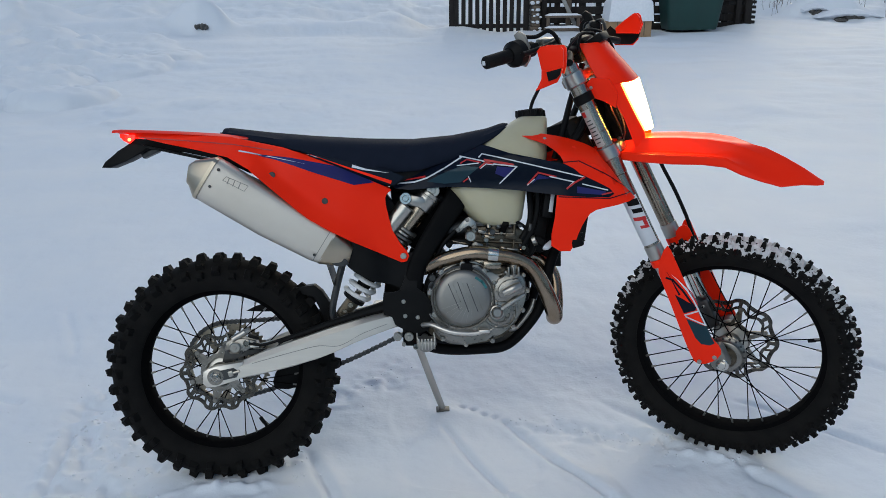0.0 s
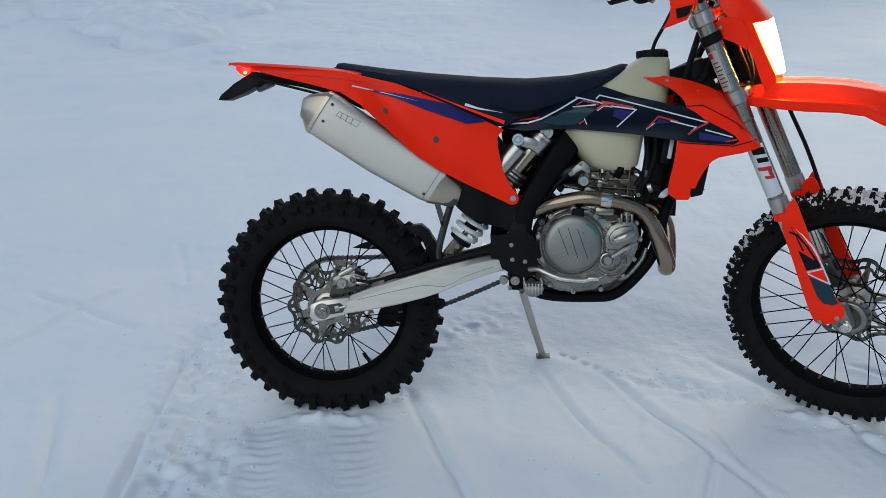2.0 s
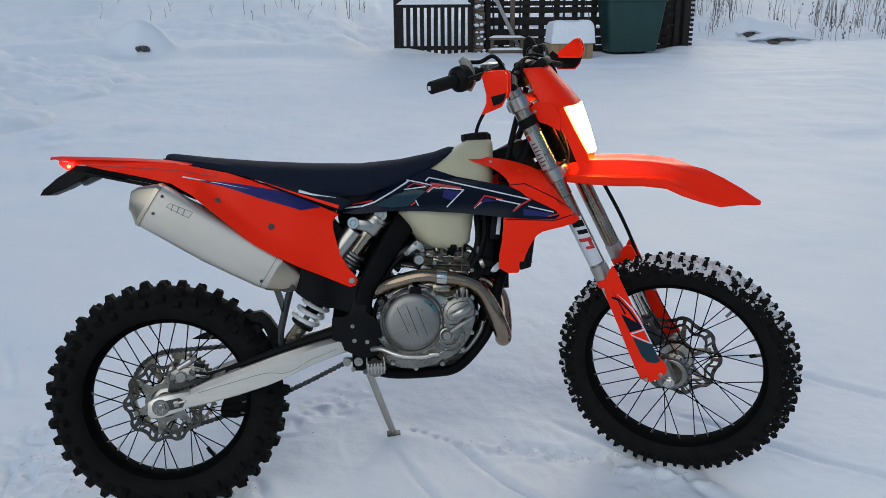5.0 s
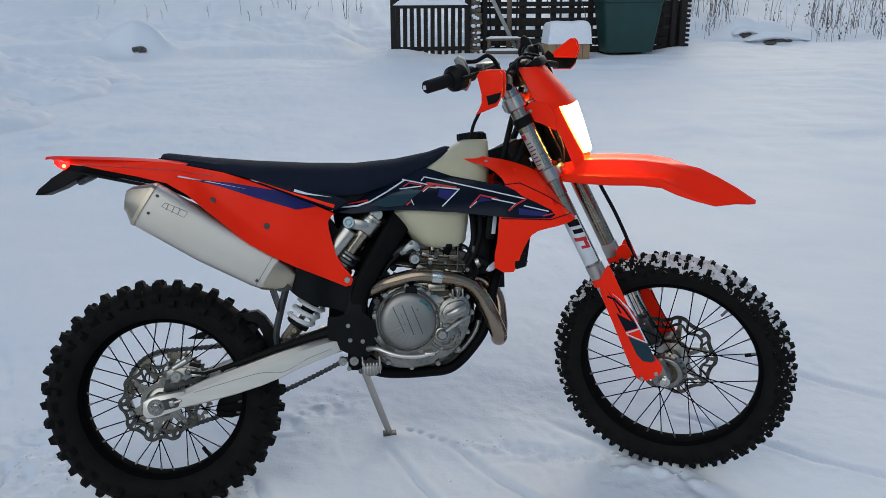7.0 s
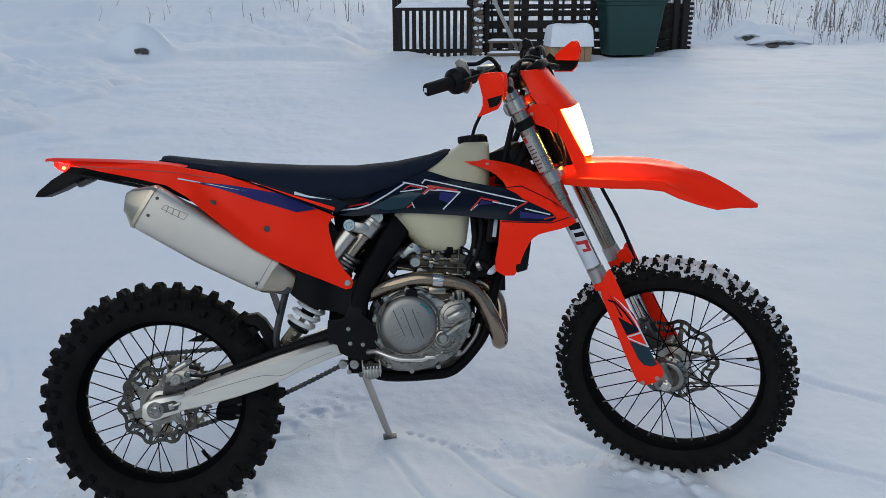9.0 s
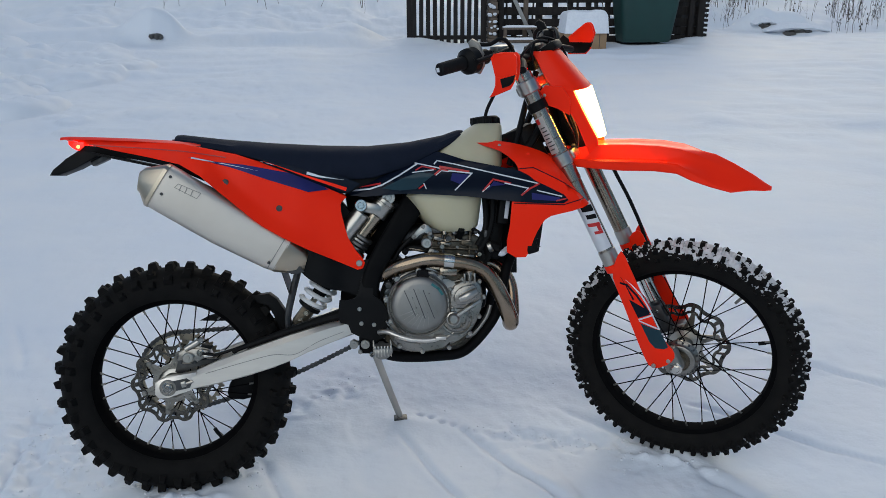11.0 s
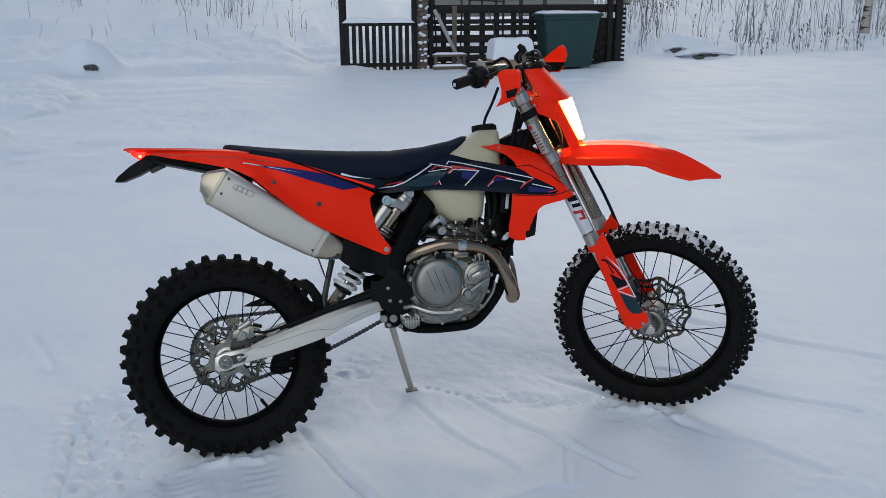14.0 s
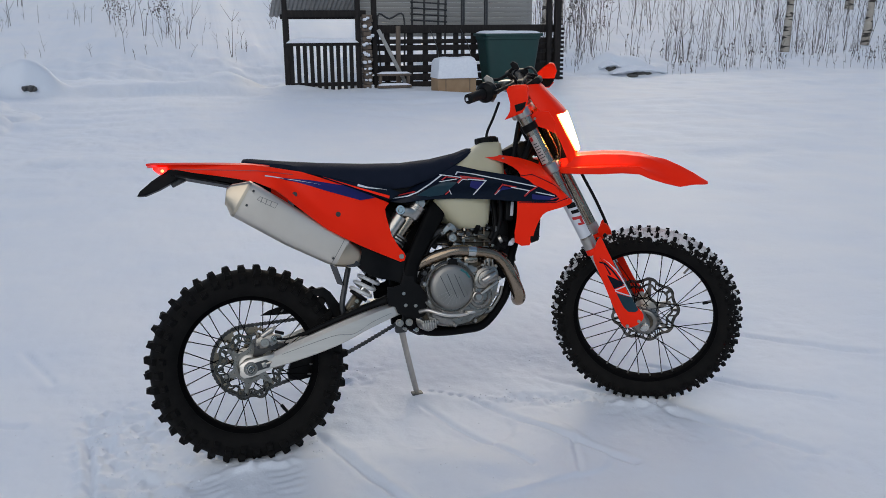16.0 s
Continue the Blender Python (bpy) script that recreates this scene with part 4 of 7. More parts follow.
def tyre_snow(rim_r, crown, half, rows, n, seed, arc, hl):
    """Snow packed between the blocks: a rough crust that comes and goes, and loose crumbs."""
    rnd = random.Random(seed)
    g = Geo()
    thick = n > 200
    nt, na = 620, 21
    th, aa = np.meshgrid(np.linspace(arc[0], arc[1], nt), np.linspace(-1.16, 1.16, na), indexing="ij")
    base = rim_r + (crown - rim_r) * np.cos(aa) ** 0.75
    lum = 0.6 * vnoise(th * 9, aa * 2.5, 91) + 0.9 * vnoise(th * 34, aa * 8, 92) + 0.8 * vnoise(th * 80, aa * 19, 93)
    r = base - 0.011 + (hl + 0.007) * np.clip(0.10 + 0.66 * np.exp(-((th - 1.25) / 0.66) ** 2) + 0.30 * np.exp(-((th - 2.95) / 0.6) ** 2) + 0.14 * np.exp(-((th - 0.1) / 0.5) ** 2) + 1.1 * lum - 0.25 * (np.abs(aa) > 0.85), 0, 0.9) * step(arc[0], arc[0] + 0.5, th) * step(arc[1], arc[1] - 0.5, th)
    v = np.stack([r * np.cos(th), half * 0.98 * np.sin(aa) * (1 + (r - base) / crown), r * np.sin(th)], -1).reshape(-1, 3)
    i = np.arange(nt * na).reshape(nt, na)
    f = np.stack([i[:-1, :-1], i[1:, :-1], i[1:, 1:], i[:-1, 1:]], -1).reshape(-1, 4)
    f = f[(r - base).reshape(-1)[f].max(1) > -0.004]
    if thick:
        g.add([tuple(p) for p in v.tolist()], [tuple(q) for q in f.tolist()])
    for _ in range(n):
        t = min(max(rnd.gauss(1.2, 1.3), arc[0]), arc[1])
        a = rnd.uniform(-1.15, 1.15)
        r0 = rim_r + (crown - rim_r) * math.cos(a) ** 0.75 + rnd.uniform(0.0, 0.85) * hl
        g.join(blob((r0 * math.cos(t), half * 0.98 * math.sin(a), r0 * math.sin(t)), rnd.uniform(0.0015, 0.0045), rnd, 4, 3, rnd.uniform(0.5, 1.3)))
    return g


def wave_disc(r, r_in, waves, y, thick=0.004):
    """A scalloped brake disc: waved rim and inner edge, slots between, and an alloy carrier."""
    n = waves * 16
    g = Geo()

    def band(r0, r1, amp0, amp1):
        rows = []
        for k in range(n):
            a = 2 * math.pi * k / n
            c = math.cos(waves * a)
            c = math.copysign(abs(c) ** 0.6, c)
            p0, p1 = r0 + amp0 * c, r1 + amp1 * c
            rows.append([(q * math.cos(a), yy, q * math.sin(a)) for q, yy in ((p1 - 0.0008, y - thick / 2), (p1, y), (p1 - 0.0008, y + thick / 2), (p0, y + thick / 2), (p0, y - thick / 2))])
        m = 5
        g.add([p for q in rows for p in q], [(i * m + j, i * m + (j + 1) % m, (i + 1) % n * m + (j + 1) % m, (i + 1) % n * m + j) for i in range(n) for j in range(m)])
    band(r * 0.905, r, 0.0058, 0.0058)
    band(r * 0.73, r * 0.80, 0.0065, 0.0062)

    def bar(a0, ra, a1, rb, w0, w1, mi=0, t=0.0018):
        p, q = Vector((math.cos(a0), 0, math.sin(a0))) * ra, Vector((math.cos(a1), 0, math.sin(a1))) * rb
        e = Vector((-(q - p).z, 0, (q - p).x)).normalized()
        g.join(loft([[c + e * w + Vector((0, s, 0)) for s in (y - t, y + t)] + [c - e * w + Vector((0, s, 0)) for s in (y + t, y - t)] for c, w in ((p, w0), (q, w1))]), mi)
    for i in range(waves):
        a = 2 * math.pi * i / waves
        st = 2 * math.pi / waves
        bar(a, r * 0.77, a, r * 0.95, 0.0045, 0.006)
        bar(a + st * 0.36, r * 0.75, a + st * 0.28, r * 0.93, 0.003, 0.003)
        bar(a - st * 0.36, r * 0.75, a - st * 0.28, r * 0.93, 0.003, 0.003)
    g.join(turned([(r_in + 0.010, y - 0.002), (r_in + 0.010, y + 0.002), (r_in - 0.004, y + 0.002), (r_in - 0.004, y - 0.002)], 48, closed=True), 1)
    k = 6
    for i in range(k):
        a = 2 * math.pi * (i + 0.3) / k
        bar(a - 0.16, r_in, a, r * 0.77, 0.007, 0.006, 1)
        bar(a + 0.30, r_in, a, r * 0.77, 0.005, 0.005, 1)
        c = Vector((math.cos(a), 0, math.sin(a))) * r * 0.76
        g.join(rod(c + Vector((0, y - 0.004, 0)), c + Vector((0, y + 0.004, 0)), 0.0075, seg=14), 1)
    return g


def wheel(name, m, rim_in, crown, half, rows, size, seed, hub_half, snow_n, snow_arc, disc_r, disc_y, phase):
    rim_r = rim_in + 0.020
    w = part(name, turned([(rim_in, -0.010), (rim_in + 0.003, -0.024), (rim_r - 0.002, -half * 0.60), (rim_r + 0.006, -half * 0.66), (rim_r + 0.006, -half * 0.58),
                           (rim_r - 0.004, -half * 0.5), (rim_r - 0.004, half * 0.5), (rim_r + 0.006, half * 0.58), (rim_r + 0.006, half * 0.66),
                           (rim_r - 0.002, half * 0.60), (rim_in + 0.003, 0.024), (rim_in, 0.010)], 120, closed=True),
             RIM, bike, "spoked wheel with black rim", m)
    part("tyre", tyre(rim_r, crown, half), RUBBER, w, "black knobby off-road tyre")
    tread_blocks(w, rim_r, crown, half, rows, size, seed)
    if snow_n:
        part("snow", tyre_snow(rim_r, crown, half, rows, snow_n, seed + 1, snow_arc, size[2]), TYRESNOW, w, "snow packed between tread blocks", kind="stuff")
    hub = turned([(0.012, -hub_half - 0.012), (0.024, -hub_half - 0.012), (0.028, -hub_half - 0.004), (0.047, -hub_half), (0.049, -hub_half + 0.006), (0.030, -hub_half + 0.012),
                  (0.023, -0.01), (0.023, 0.01), (0.030, hub_half - 0.012), (0.049, hub_half - 0.006), (0.047, hub_half), (0.028, hub_half + 0.004), (0.024, hub_half + 0.012), (0.012, hub_half + 0.012)], 40)
    part("hub", hub, ALU, w, "machined aluminium hub")
    shapes = {}
    for i in range(36):
        side, cross = (-1 if i % 2 else 1), (-1 if (i // 2) % 2 else 1)
        rot = Matrix.Rotation(-(2 * math.pi * i / 36 + phase), 4, "Y")
        if (side, cross) not in shapes:
            a = cross * radians(62)
            p = Vector((0.044 * math.cos(a), side * (hub_half - 0.003), 0.044 * math.sin(a)))
            q = Vector((rim_in + 0.001, side * 0.006, 0))
            g = rod(p, p.lerp(q, 0.94), 0.0017, seg=6, ch=0.0002)
            g.join(rod(p.lerp(q, 0.935), q, 0.0030, seg=6, ch=0.0003), 1)
            shapes[side, cross] = part("spoke", g, [RIM, COVER], w, matrix=rot)
        else:
            again(shapes[side, cross], "spoke", w, rot)
    part("brake_disc", wave_disc(disc_r, 0.045, 10 if disc_y < 0 else 9, disc_y), [DISC, CASE], w, "scalloped steel brake disc")
    if seed == 2:
        e = Vector((math.cos(radians(50)), 0, math.sin(radians(50))))
        part("valve_stem", rod(e * (rim_in - 0.030), e * (rim_in + 0.004), 0.0045, seg=10), COVER, w)
    a = radians(-58 if seed == 1 else 14)
    q = Vector((math.cos(a), 0, math.sin(a)))
    part("valve", rod(q * (rim_in - 0.028), q * (rim_in + 0.004), 0.0045, seg=10).join(rod(q * (rim_in - 0.034), q * (rim_in - 0.012), 0.0058, seg=10)), BLACK, w)
    return w


rear = wheel("rear_wheel", Matrix.Translation(REAR), 0.2165, 0.323, 0.066, 40, (0.026, 0.026, 0.0165), 1, 0.055, 0, (0.6, 2.4), 0.110, -0.066, 0.06)
front = wheel("front_wheel", TURN @ Matrix.Translation(FRONT), 0.2555, 0.3460, 0.047, 66, (0.0150, 0.0175, 0.0150), 2, 0.050, 260, (-0.9, 4.1), 0.130, 0.062, 0.09)

# rear sprocket
def toothed_plate(levels, n, gap, y0, y1):
    """A flat ring cut from polar cells: levels are radii (one a cell edge, or a function of the angle), gap(i, j) leaves a cell open."""
    rad = [[q(2 * math.pi * i / n) if callable(q) else q for q in levels] for i in range(n)]
    m = len(levels)
    v = [(rad[i][j] * math.cos(2 * math.pi * i / n), y, rad[i][j] * math.sin(2 * math.pi * i / n)) for y in (y0, y1) for i in range(n) for j in range(m)]
    o = n * m
    solid = {(i, j) for i in range(n) for j in range(m - 1) if not gap(i, j)}
    f = []
    for i, j in solid:
        a, b, c, d = i * m + j, i * m + j + 1, (i + 1) % n * m + j + 1, (i + 1) % n * m + j
        f += [(a, b, c, d), (d + o, c + o, b + o, a + o)]
        for key, (p, q) in (((i, j - 1), (a, d)), ((i, j + 1), (b, c)), (((i - 1) % n, j), (a, b)), (((i + 1) % n, j), (d, c))):
            if key not in solid:
                f.append((p, q, q + o, p + o))
    used = sorted({k for q in f for k in q})
    back = {k: i for i, k in enumerate(used)}
    return Geo().add([v[k] for k in used], [tuple(back[k] for k in q) for q in f])


def tooth(a):
    return 0.1235 + (0.0045 if int(a / (2 * math.pi) * 200 + 0.5) % 4 in (0, 1) else -0.0035)


part("sprocket", toothed_plate([0.044, 0.052, 0.060, 0.072, 0.084, 0.092, 0.100, 0.112, tooth], 200,
                               lambda i, j: (2 <= j <= 5 and 3 < (i + j) % 25 < 22) or (j in (1, 6) and 6 < (i + j) % 25 < 19), 0.060, 0.066), SPROCKET, rear, "silver rear sprocket with large cut-outs", sharp=20)


# ------------------------------------------------ swingarm, chain, brake
def arm(sy):
    """One side of the swingarm: a flat-faced box section, chamfered along its upper edge."""
    secs = []
    for x, zb, zc, zt, w, y in ((-0.668, 0.333, 0.366, 0.379, 0.024, 0.116), (-0.60, 0.345, 0.391, 0.407, 0.028, 0.115), (-0.52, 0.363, 0.418, 0.433, 0.032, 0.114), (-0.445, 0.384, 0.442, 0.457, 0.034, 0.113),
                                (-0.40, 0.400, 0.455, 0.471, 0.035, 0.112), (-0.345, 0.424, 0.471, 0.486, 0.035, 0.111), (-0.29, 0.444, 0.486, 0.499, 0.034, 0.108), (-0.235, 0.462, 0.498, 0.509, 0.033, 0.104), (-0.17, 0.478, 0.508, 0.517, 0.030, 0.098)):
        o, i = sy * (y + w / 2), sy * (y - w / 2)
        secs.append([(x, o - sy * 0.003, zb), (x, o, zb + 0.003), (x, o, zc), (x, o - sy * 0.011, zt - 0.001), (x, o - sy * 0.013, zt), (x, i + sy * 0.003, zt), (x, i, zt - 0.003), (x, i, zb + 0.003), (x, i + sy * 0.003, zb)])
    return loft(secs)


swing = part("swingarm", arm(-1).join(arm(1)).join(block((-0.26, 0, 0.487), (0.07, 0.20, 0.05), 0.01)), ALUB, bike, "bare aluminium swingarm", sharp=22)
for sy in (-1, 1):
    axle = prism([(-0.769, 0.322), (-0.767, 0.356), (-0.752, 0.366), (-0.734, 0.370), (-0.690, 0.376), (-0.655, 0.383), (-0.652, 0.338), (-0.672, 0.331), (-0.732, 0.313), (-0.757, 0.309)], sy * 0.114 - 0.013, sy * 0.114 + 0.013, 0.003)
    part("axle_block", axle, ALUB, swing)
    # flat dark plate on the face, its colour giving the shade of a recess
    part("axle_slot", prism([(-0.748, 0.329), (-0.748, 0.351), (-0.717, 0.359), (-0.682, 0.365), (-0.667, 0.354), (-0.674, 0.338), (-0.711, 0.331)], sy * 0.127 - 0.001, sy * 0.127 + 0.001, 0), DARKMETAL, swing)
    part("chain_adjuster", block((-0.690, sy * 0.129, 0.349), (0.014, 0.007, 0.016), 0.002, pose(0, 0, 0, 0, -15)).join(rod((-0.686, sy * 0.128, 0.350), (-0.664, sy * 0.128, 0.356), 0.004, seg=8)), ALU, swing)
part("axle_nut", rod((-0.733, -0.118, 0.340), (-0.733, -0.134, 0.340), 0.0165, seg=6, ch=0.002).join(rod((-0.733, -0.12, 0.340), (-0.733, -0.128, 0.340), 0.021, seg=24)).join(rod((-0.733, 0.14, 0.34), (-0.733, -0.142, 0.34), 0.009, seg=18)), CHROME, bike)
part("axle_washer", rod((-0.733, -0.118, 0.340), (-0.733, -0.1285, 0.340), 0.023, seg=28), CASE, bike)
part("arm_groove", tube([(-0.63, -0.1288, 0.376), (-0.52, -0.1298, 0.404), (-0.445, -0.1298, 0.420), (-0.385, -0.1290, 0.419), (-0.32, -0.1265, 0.451), (-0.25, -0.1212, 0.475)], 0.0009, 6, 6), COVER, swing)
part("arm_seam", tube([(-0.62, -0.1215, 0.388), (-0.52, -0.1245, 0.4225), (-0.40, -0.1240, 0.4600), (-0.28, -0.1190, 0.4895)], 0.0009, 6, 4), COVER, swing)
part("top_guard", tube([(-0.56, -0.100, 0.428), (-0.50, -0.098, 0.449), (-0.40, -0.096, 0.480), (-0.31, -0.092, 0.505), (-0.24, -0.088, 0.522)], [0.005, 0.008, 0.010, 0.014, 0.020], 10, 4), BLACK, swing)
# rear caliper and its line
cal = part("rear_caliper", prism([(-0.712, 0.409), (-0.708, 0.431), (-0.690, 0.441), (-0.655, 0.441), (-0.625, 0.434), (-0.618, 0.418), (-0.660, 0.408), (-0.675, 0.397), (-0.698, 0.398)], -0.096, -0.052, 0.005), CASE, bike, "cast brake caliper", sharp=25)
part("piston_cap", rod((-0.680, -0.094, 0.417), (-0.680, -0.109, 0.417), 0.0150, seg=24, ch=0.002).join(rod((-0.680, -0.108, 0.417), (-0.680, -0.111, 0.417), 0.006, seg=6)), ALU, cal)
part("fluid_housing", rod((-0.690, -0.090, 0.437), (-0.650, -0.090, 0.460), 0.0095, seg=16, ch=0.002).join(rod((-0.655, -0.090, 0.457), (-0.640, -0.090, 0.466), 0.0065, seg=6)), ALU, cal)
part("banjo_bolt", rod((-0.648, -0.086, 0.428), (-0.648, -0.104, 0.428), 0.0085, seg=6, ch=0.001).join(rod((-0.648, -0.09, 0.428), (-0.648, -0.099, 0.428), 0.0105, seg=16)), CHROME, cal)
part("slide_pin", rod((-0.640, -0.094, 0.418), (-0.612, -0.094, 0.420), 0.0070, seg=12).join(rod((-0.614, -0.094, 0.420), (-0.560, -0.092, 0.433), 0.0045, seg=10)), CHROME, cal)
part("pad_spring", block((-0.630, -0.088, 0.445), (0.030, 0.02, 0.010), 0.002, pose(0, 0, 0, 0, 18)), BLACK, cal)
part("bracket", prism([(-0.716, 0.424), (-0.704, 0.432), (-0.660, 0.404), (-0.600, 0.408), (-0.604, 0.396), (-0.670, 0.388), (-0.706, 0.366), (-0.722, 0.374), (-0.712, 0.400)], -0.084, -0.078, 0.0015), DARKMETAL, cal)
part("bleed_nipple", rod((-0.700, -0.085, 0.438), (-0.706, -0.085, 0.458), 0.0038, seg=8), BRONZE, cal)
for x, z in ((-0.702, 0.405), (-0.664, 0.402), (-0.628, 0.426)):
    part("bolt", bolt((x, -0.096, z), 0.0050, 0.004), DARKMETAL, cal)
part("brake_line", tube([(-0.648, -0.100, 0.428), (-0.61, -0.10, 0.422), (-0.57, -0.098, 0.430), (-0.5, -0.097, 0.453), (-0.36, -0.092, 0.50), (-0.25, -0.09, 0.53)], 0.004, 8, 5), BLACK, bike)


def chain():
    """A roller chain round both sprockets."""
    c0, r0, c1, r1 = Vector((-0.733, 0.340)), 0.1235, Vector((-0.175, 0.462)), 0.036
    path = []
    for k in range(22):
        a = radians(98 + 164 * k / 21)
        path.append(c0 + r0 * Vector((math.cos(a), math.sin(a))))
    for k in range(1, 12):
        u = k / 12
        path.append((c0 + r0 * Vector((math.cos(radians(262)), math.sin(radians(262))))).lerp(c1 + r1 * Vector((0.1, -1)), u) - Vector((0, 0.022 * math.sin(math.pi * u))))
    for k in range(9):
        a = radians(-80 + 175 * k / 8)
        path.append(c1 + r1 * Vector((math.cos(a), math.sin(a))))
    for k in range(1, 12):
        u = k / 12
        path.append((c1 + r1 * Vector((0, 1))).lerp(c0 + r0 * Vector((math.cos(radians(98)), math.sin(radians(98)))), u) - Vector((0, 0.006 * math.sin(math.pi * u))))
    path.append(path[0])
    d = [0]
    for a, b in zip(path, path[1:]):
        d.append(d[-1] + (b - a).length)
    links = 118
    pins = []
    for i in range(links):
        s = d[-1] * i / links
        k = max(j for j in range(len(d) - 1) if d[j] <= s)
        pins.append(path[k].lerp(path[k + 1], (s - d[k]) / (d[k + 1] - d[k])))
    g = Geo()
    for i in range(links):
        a, b = pins[i], pins[(i + 1) % links]
        t = (b - a).normalized()
        nrm = Vector((-t.y, t.x))
        g.join(rod((a.x, 0.053, a.y), (a.x, 0.073, a.y), 0.005, seg=8, ch=0.0005))
        for y in ((0.054, 0.056), (0.070, 0.072)) if i % 2 else ((0.057, 0.059), (0.067, 0.069)):
            ring = [a - t * 0.006, a + nrm * 0.0065 - t * 0.003, a + nrm * 0.0065, (a + b) / 2 + nrm * 0.0042, b + nrm * 0.0065, b + t * 0.006,
                    b - nrm * 0.0065, (a + b) / 2 - nrm * 0.0042, a - nrm * 0.0065]
            g.join(loft([[(p.x, y[0], p.y) for p in ring], [(p.x, y[1], p.y) for p in ring]]))
    return g


part("chain", chain(), DARKMETAL, bike, "dark roller chain")
part("chain_guide", prism([(-0.60, 0.262), (-0.585, 0.322), (-0.53, 0.36), (-0.47, 0.362), (-0.455, 0.338), (-0.47, 0.292), (-0.53, 0.258)], 0.045, 0.085, 0.006, 3), BLACK, bike, "black plastic chain guide")
part("chain_fin", prism([(-0.68, 0.492), (-0.60, 0.520), (-0.55, 0.512), (-0.50, 0.488), (-0.44, 0.49), (-0.44, 0.468), (-0.56, 0.488)], 0.075, 0.081, 0.002, 2), BLACK, bike)

# ------------------------------------------------ muffler and header
def tank_ring(c, ax, hz, hy, e=0.5, n=28):
    """A rounded-rectangle ring square to the axis ax, which lies in the x-z plane."""
    ax = Vector(ax).normalized()
    up = Vector((-ax.z, 0, ax.x))
    ring = []
    for k in range(n):
        a = 2 * math.pi * k / n
        cc, ss = math.cos(a), math.sin(a)
        ring.append(Vector(c) + up * hz * math.copysign(abs(ss) ** e, ss) + Vector((0, 1, 0)) * hy * math.copysign(abs(cc) ** e, cc))
    return ring


AX = (0.84, 0, -0.54)
MC = [(-0.716, -0.154, 0.892), (-0.70, -0.153, 0.882), (-0.56, -0.137, 0.789), (-0.43, -0.128, 0.710), (-0.405, -0.127, 0.698)]
muff = part("muffler", loft([tank_ring(c, AX, h, w, 0.55) for c, h, w in zip(MC, (0.0635, 0.064, 0.062, 0.055, 0.053), (0.044, 0.045, 0.045, 0.042, 0.041))]), SATIN, bike, "satin silver muffler can")
part("end_cap", loft([tank_ring((-0.716, -0.158, 0.892), AX, 0.0645, 0.0455, 0.5, 20), tank_ring((-0.724, -0.158, 0.897), AX, 0.0645, 0.0455, 0.5, 20),
                      tank_ring((-0.758, -0.157, 0.909), (0.95, 0, -0.30), 0.036, 0.033, 0.5, 20), tank_ring((-0.769, -0.157, 0.907), (0.98, 0, -0.18), 0.027, 0.028, 0.55, 20),
                      tank_ring((-0.764, -0.157, 0.906), (0.95, 0, -0.3), 0.021, 0.020, 0.9, 20), tank_ring((-0.74, -0.157, 0.900), (0.95, 0, -0.3), 0.024, 0.020, 0.9, 20)]), ENDCAP, muff, "bronze-tinted end cap", sharp=18)
part("front_cone", loft([tank_ring((-0.408, -0.127, 0.699), AX, 0.054, 0.042, 0.6), tank_ring((-0.404, -0.127, 0.695), AX, 0.052, 0.041, 0.65),
                         tank_ring((-0.362, -0.124, 0.678), (0.9, 0, -0.4), 0.038, 0.030, 0.8), tank_ring((-0.345, -0.118, 0.674), (0.95, 0, -0.3), 0.028, 0.020, 1)]), ENDCAP, muff)
part("band", loft([tank_ring((x, -0.128, z), AX, 0.0545, 0.0425, 0.57) for x, z in ((-0.4215, 0.7064), (-0.420, 0.7055))]), COVER, muff)
for x, z in ((-0.708, 0.872), (-0.683, 0.916), (-0.442, 0.680)):
    part("rivet", bolt((x, -0.1995 if x < -0.5 else -0.1735, z), 0.004, 0.002), DARKMETAL, muff)
# embossed brand panel as a plain slanted outline with bars
EMB = [(-0.674, 0.888), (-0.664, 0.897), (-0.609, 0.871), (-0.620, 0.857), (-0.674, 0.888)]


def can_y(x, z):
    return curve_at([(-0.72, -0.1995), (-0.70, -0.1990), (-0.56, -0.1828), (-0.43, -0.1708)], x) - 0.0010


part("emblem_outline", stroke(EMB, 0.0014, can_y), COVER, muff)
for x, z in ((-0.660, 0.886), (-0.646, 0.879), (-0.632, 0.872)):
    part("emblem_bar", stroke([(x - 0.003, z - 0.007), (x + 0.003, z + 0.006)], 0.0024, can_y), COVER, muff)
part("bracket", prism([(-0.40, 0.66), (-0.37, 0.67), (-0.35, 0.65), (-0.385, 0.645)], -0.15, -0.145, 0.001, 2), DARKMETAL, muff)

header = part("exhaust_header", tube([(0.11, 0.0, 0.640), (0.19, 0.012, 0.640), (0.240, 0.0, 0.590), (0.246, -0.03, 0.515), (0.233, -0.070, 0.476), (0.226, -0.105, 0.492), (0.202, -0.120, 0.553),
                                      (0.168, -0.125, 0.615), (0.125, -0.127, 0.648), (0.051, -0.127, 0.664), (-0.01, -0.127, 0.669), (-0.083, -0.118, 0.653), (-0.15, -0.085, 0.625), (-0.22, -0.065, 0.630), (-0.28, -0.075, 0.655), (-0.335, -0.100, 0.676)],
                                     [0.0215] * 4 + [0.0235, 0.0240, 0.0225] + [0.0205] * 9, 20, 8), STEEL, bike, "heat-tinted steel exhaust pipe")
part("joint_sleeve", tube([(0.064, -0.127, 0.662), (0.05, -0.127, 0.6642), (0.036, -0.127, 0.6655)], 0.0232, 20, 4), CHROME, header)
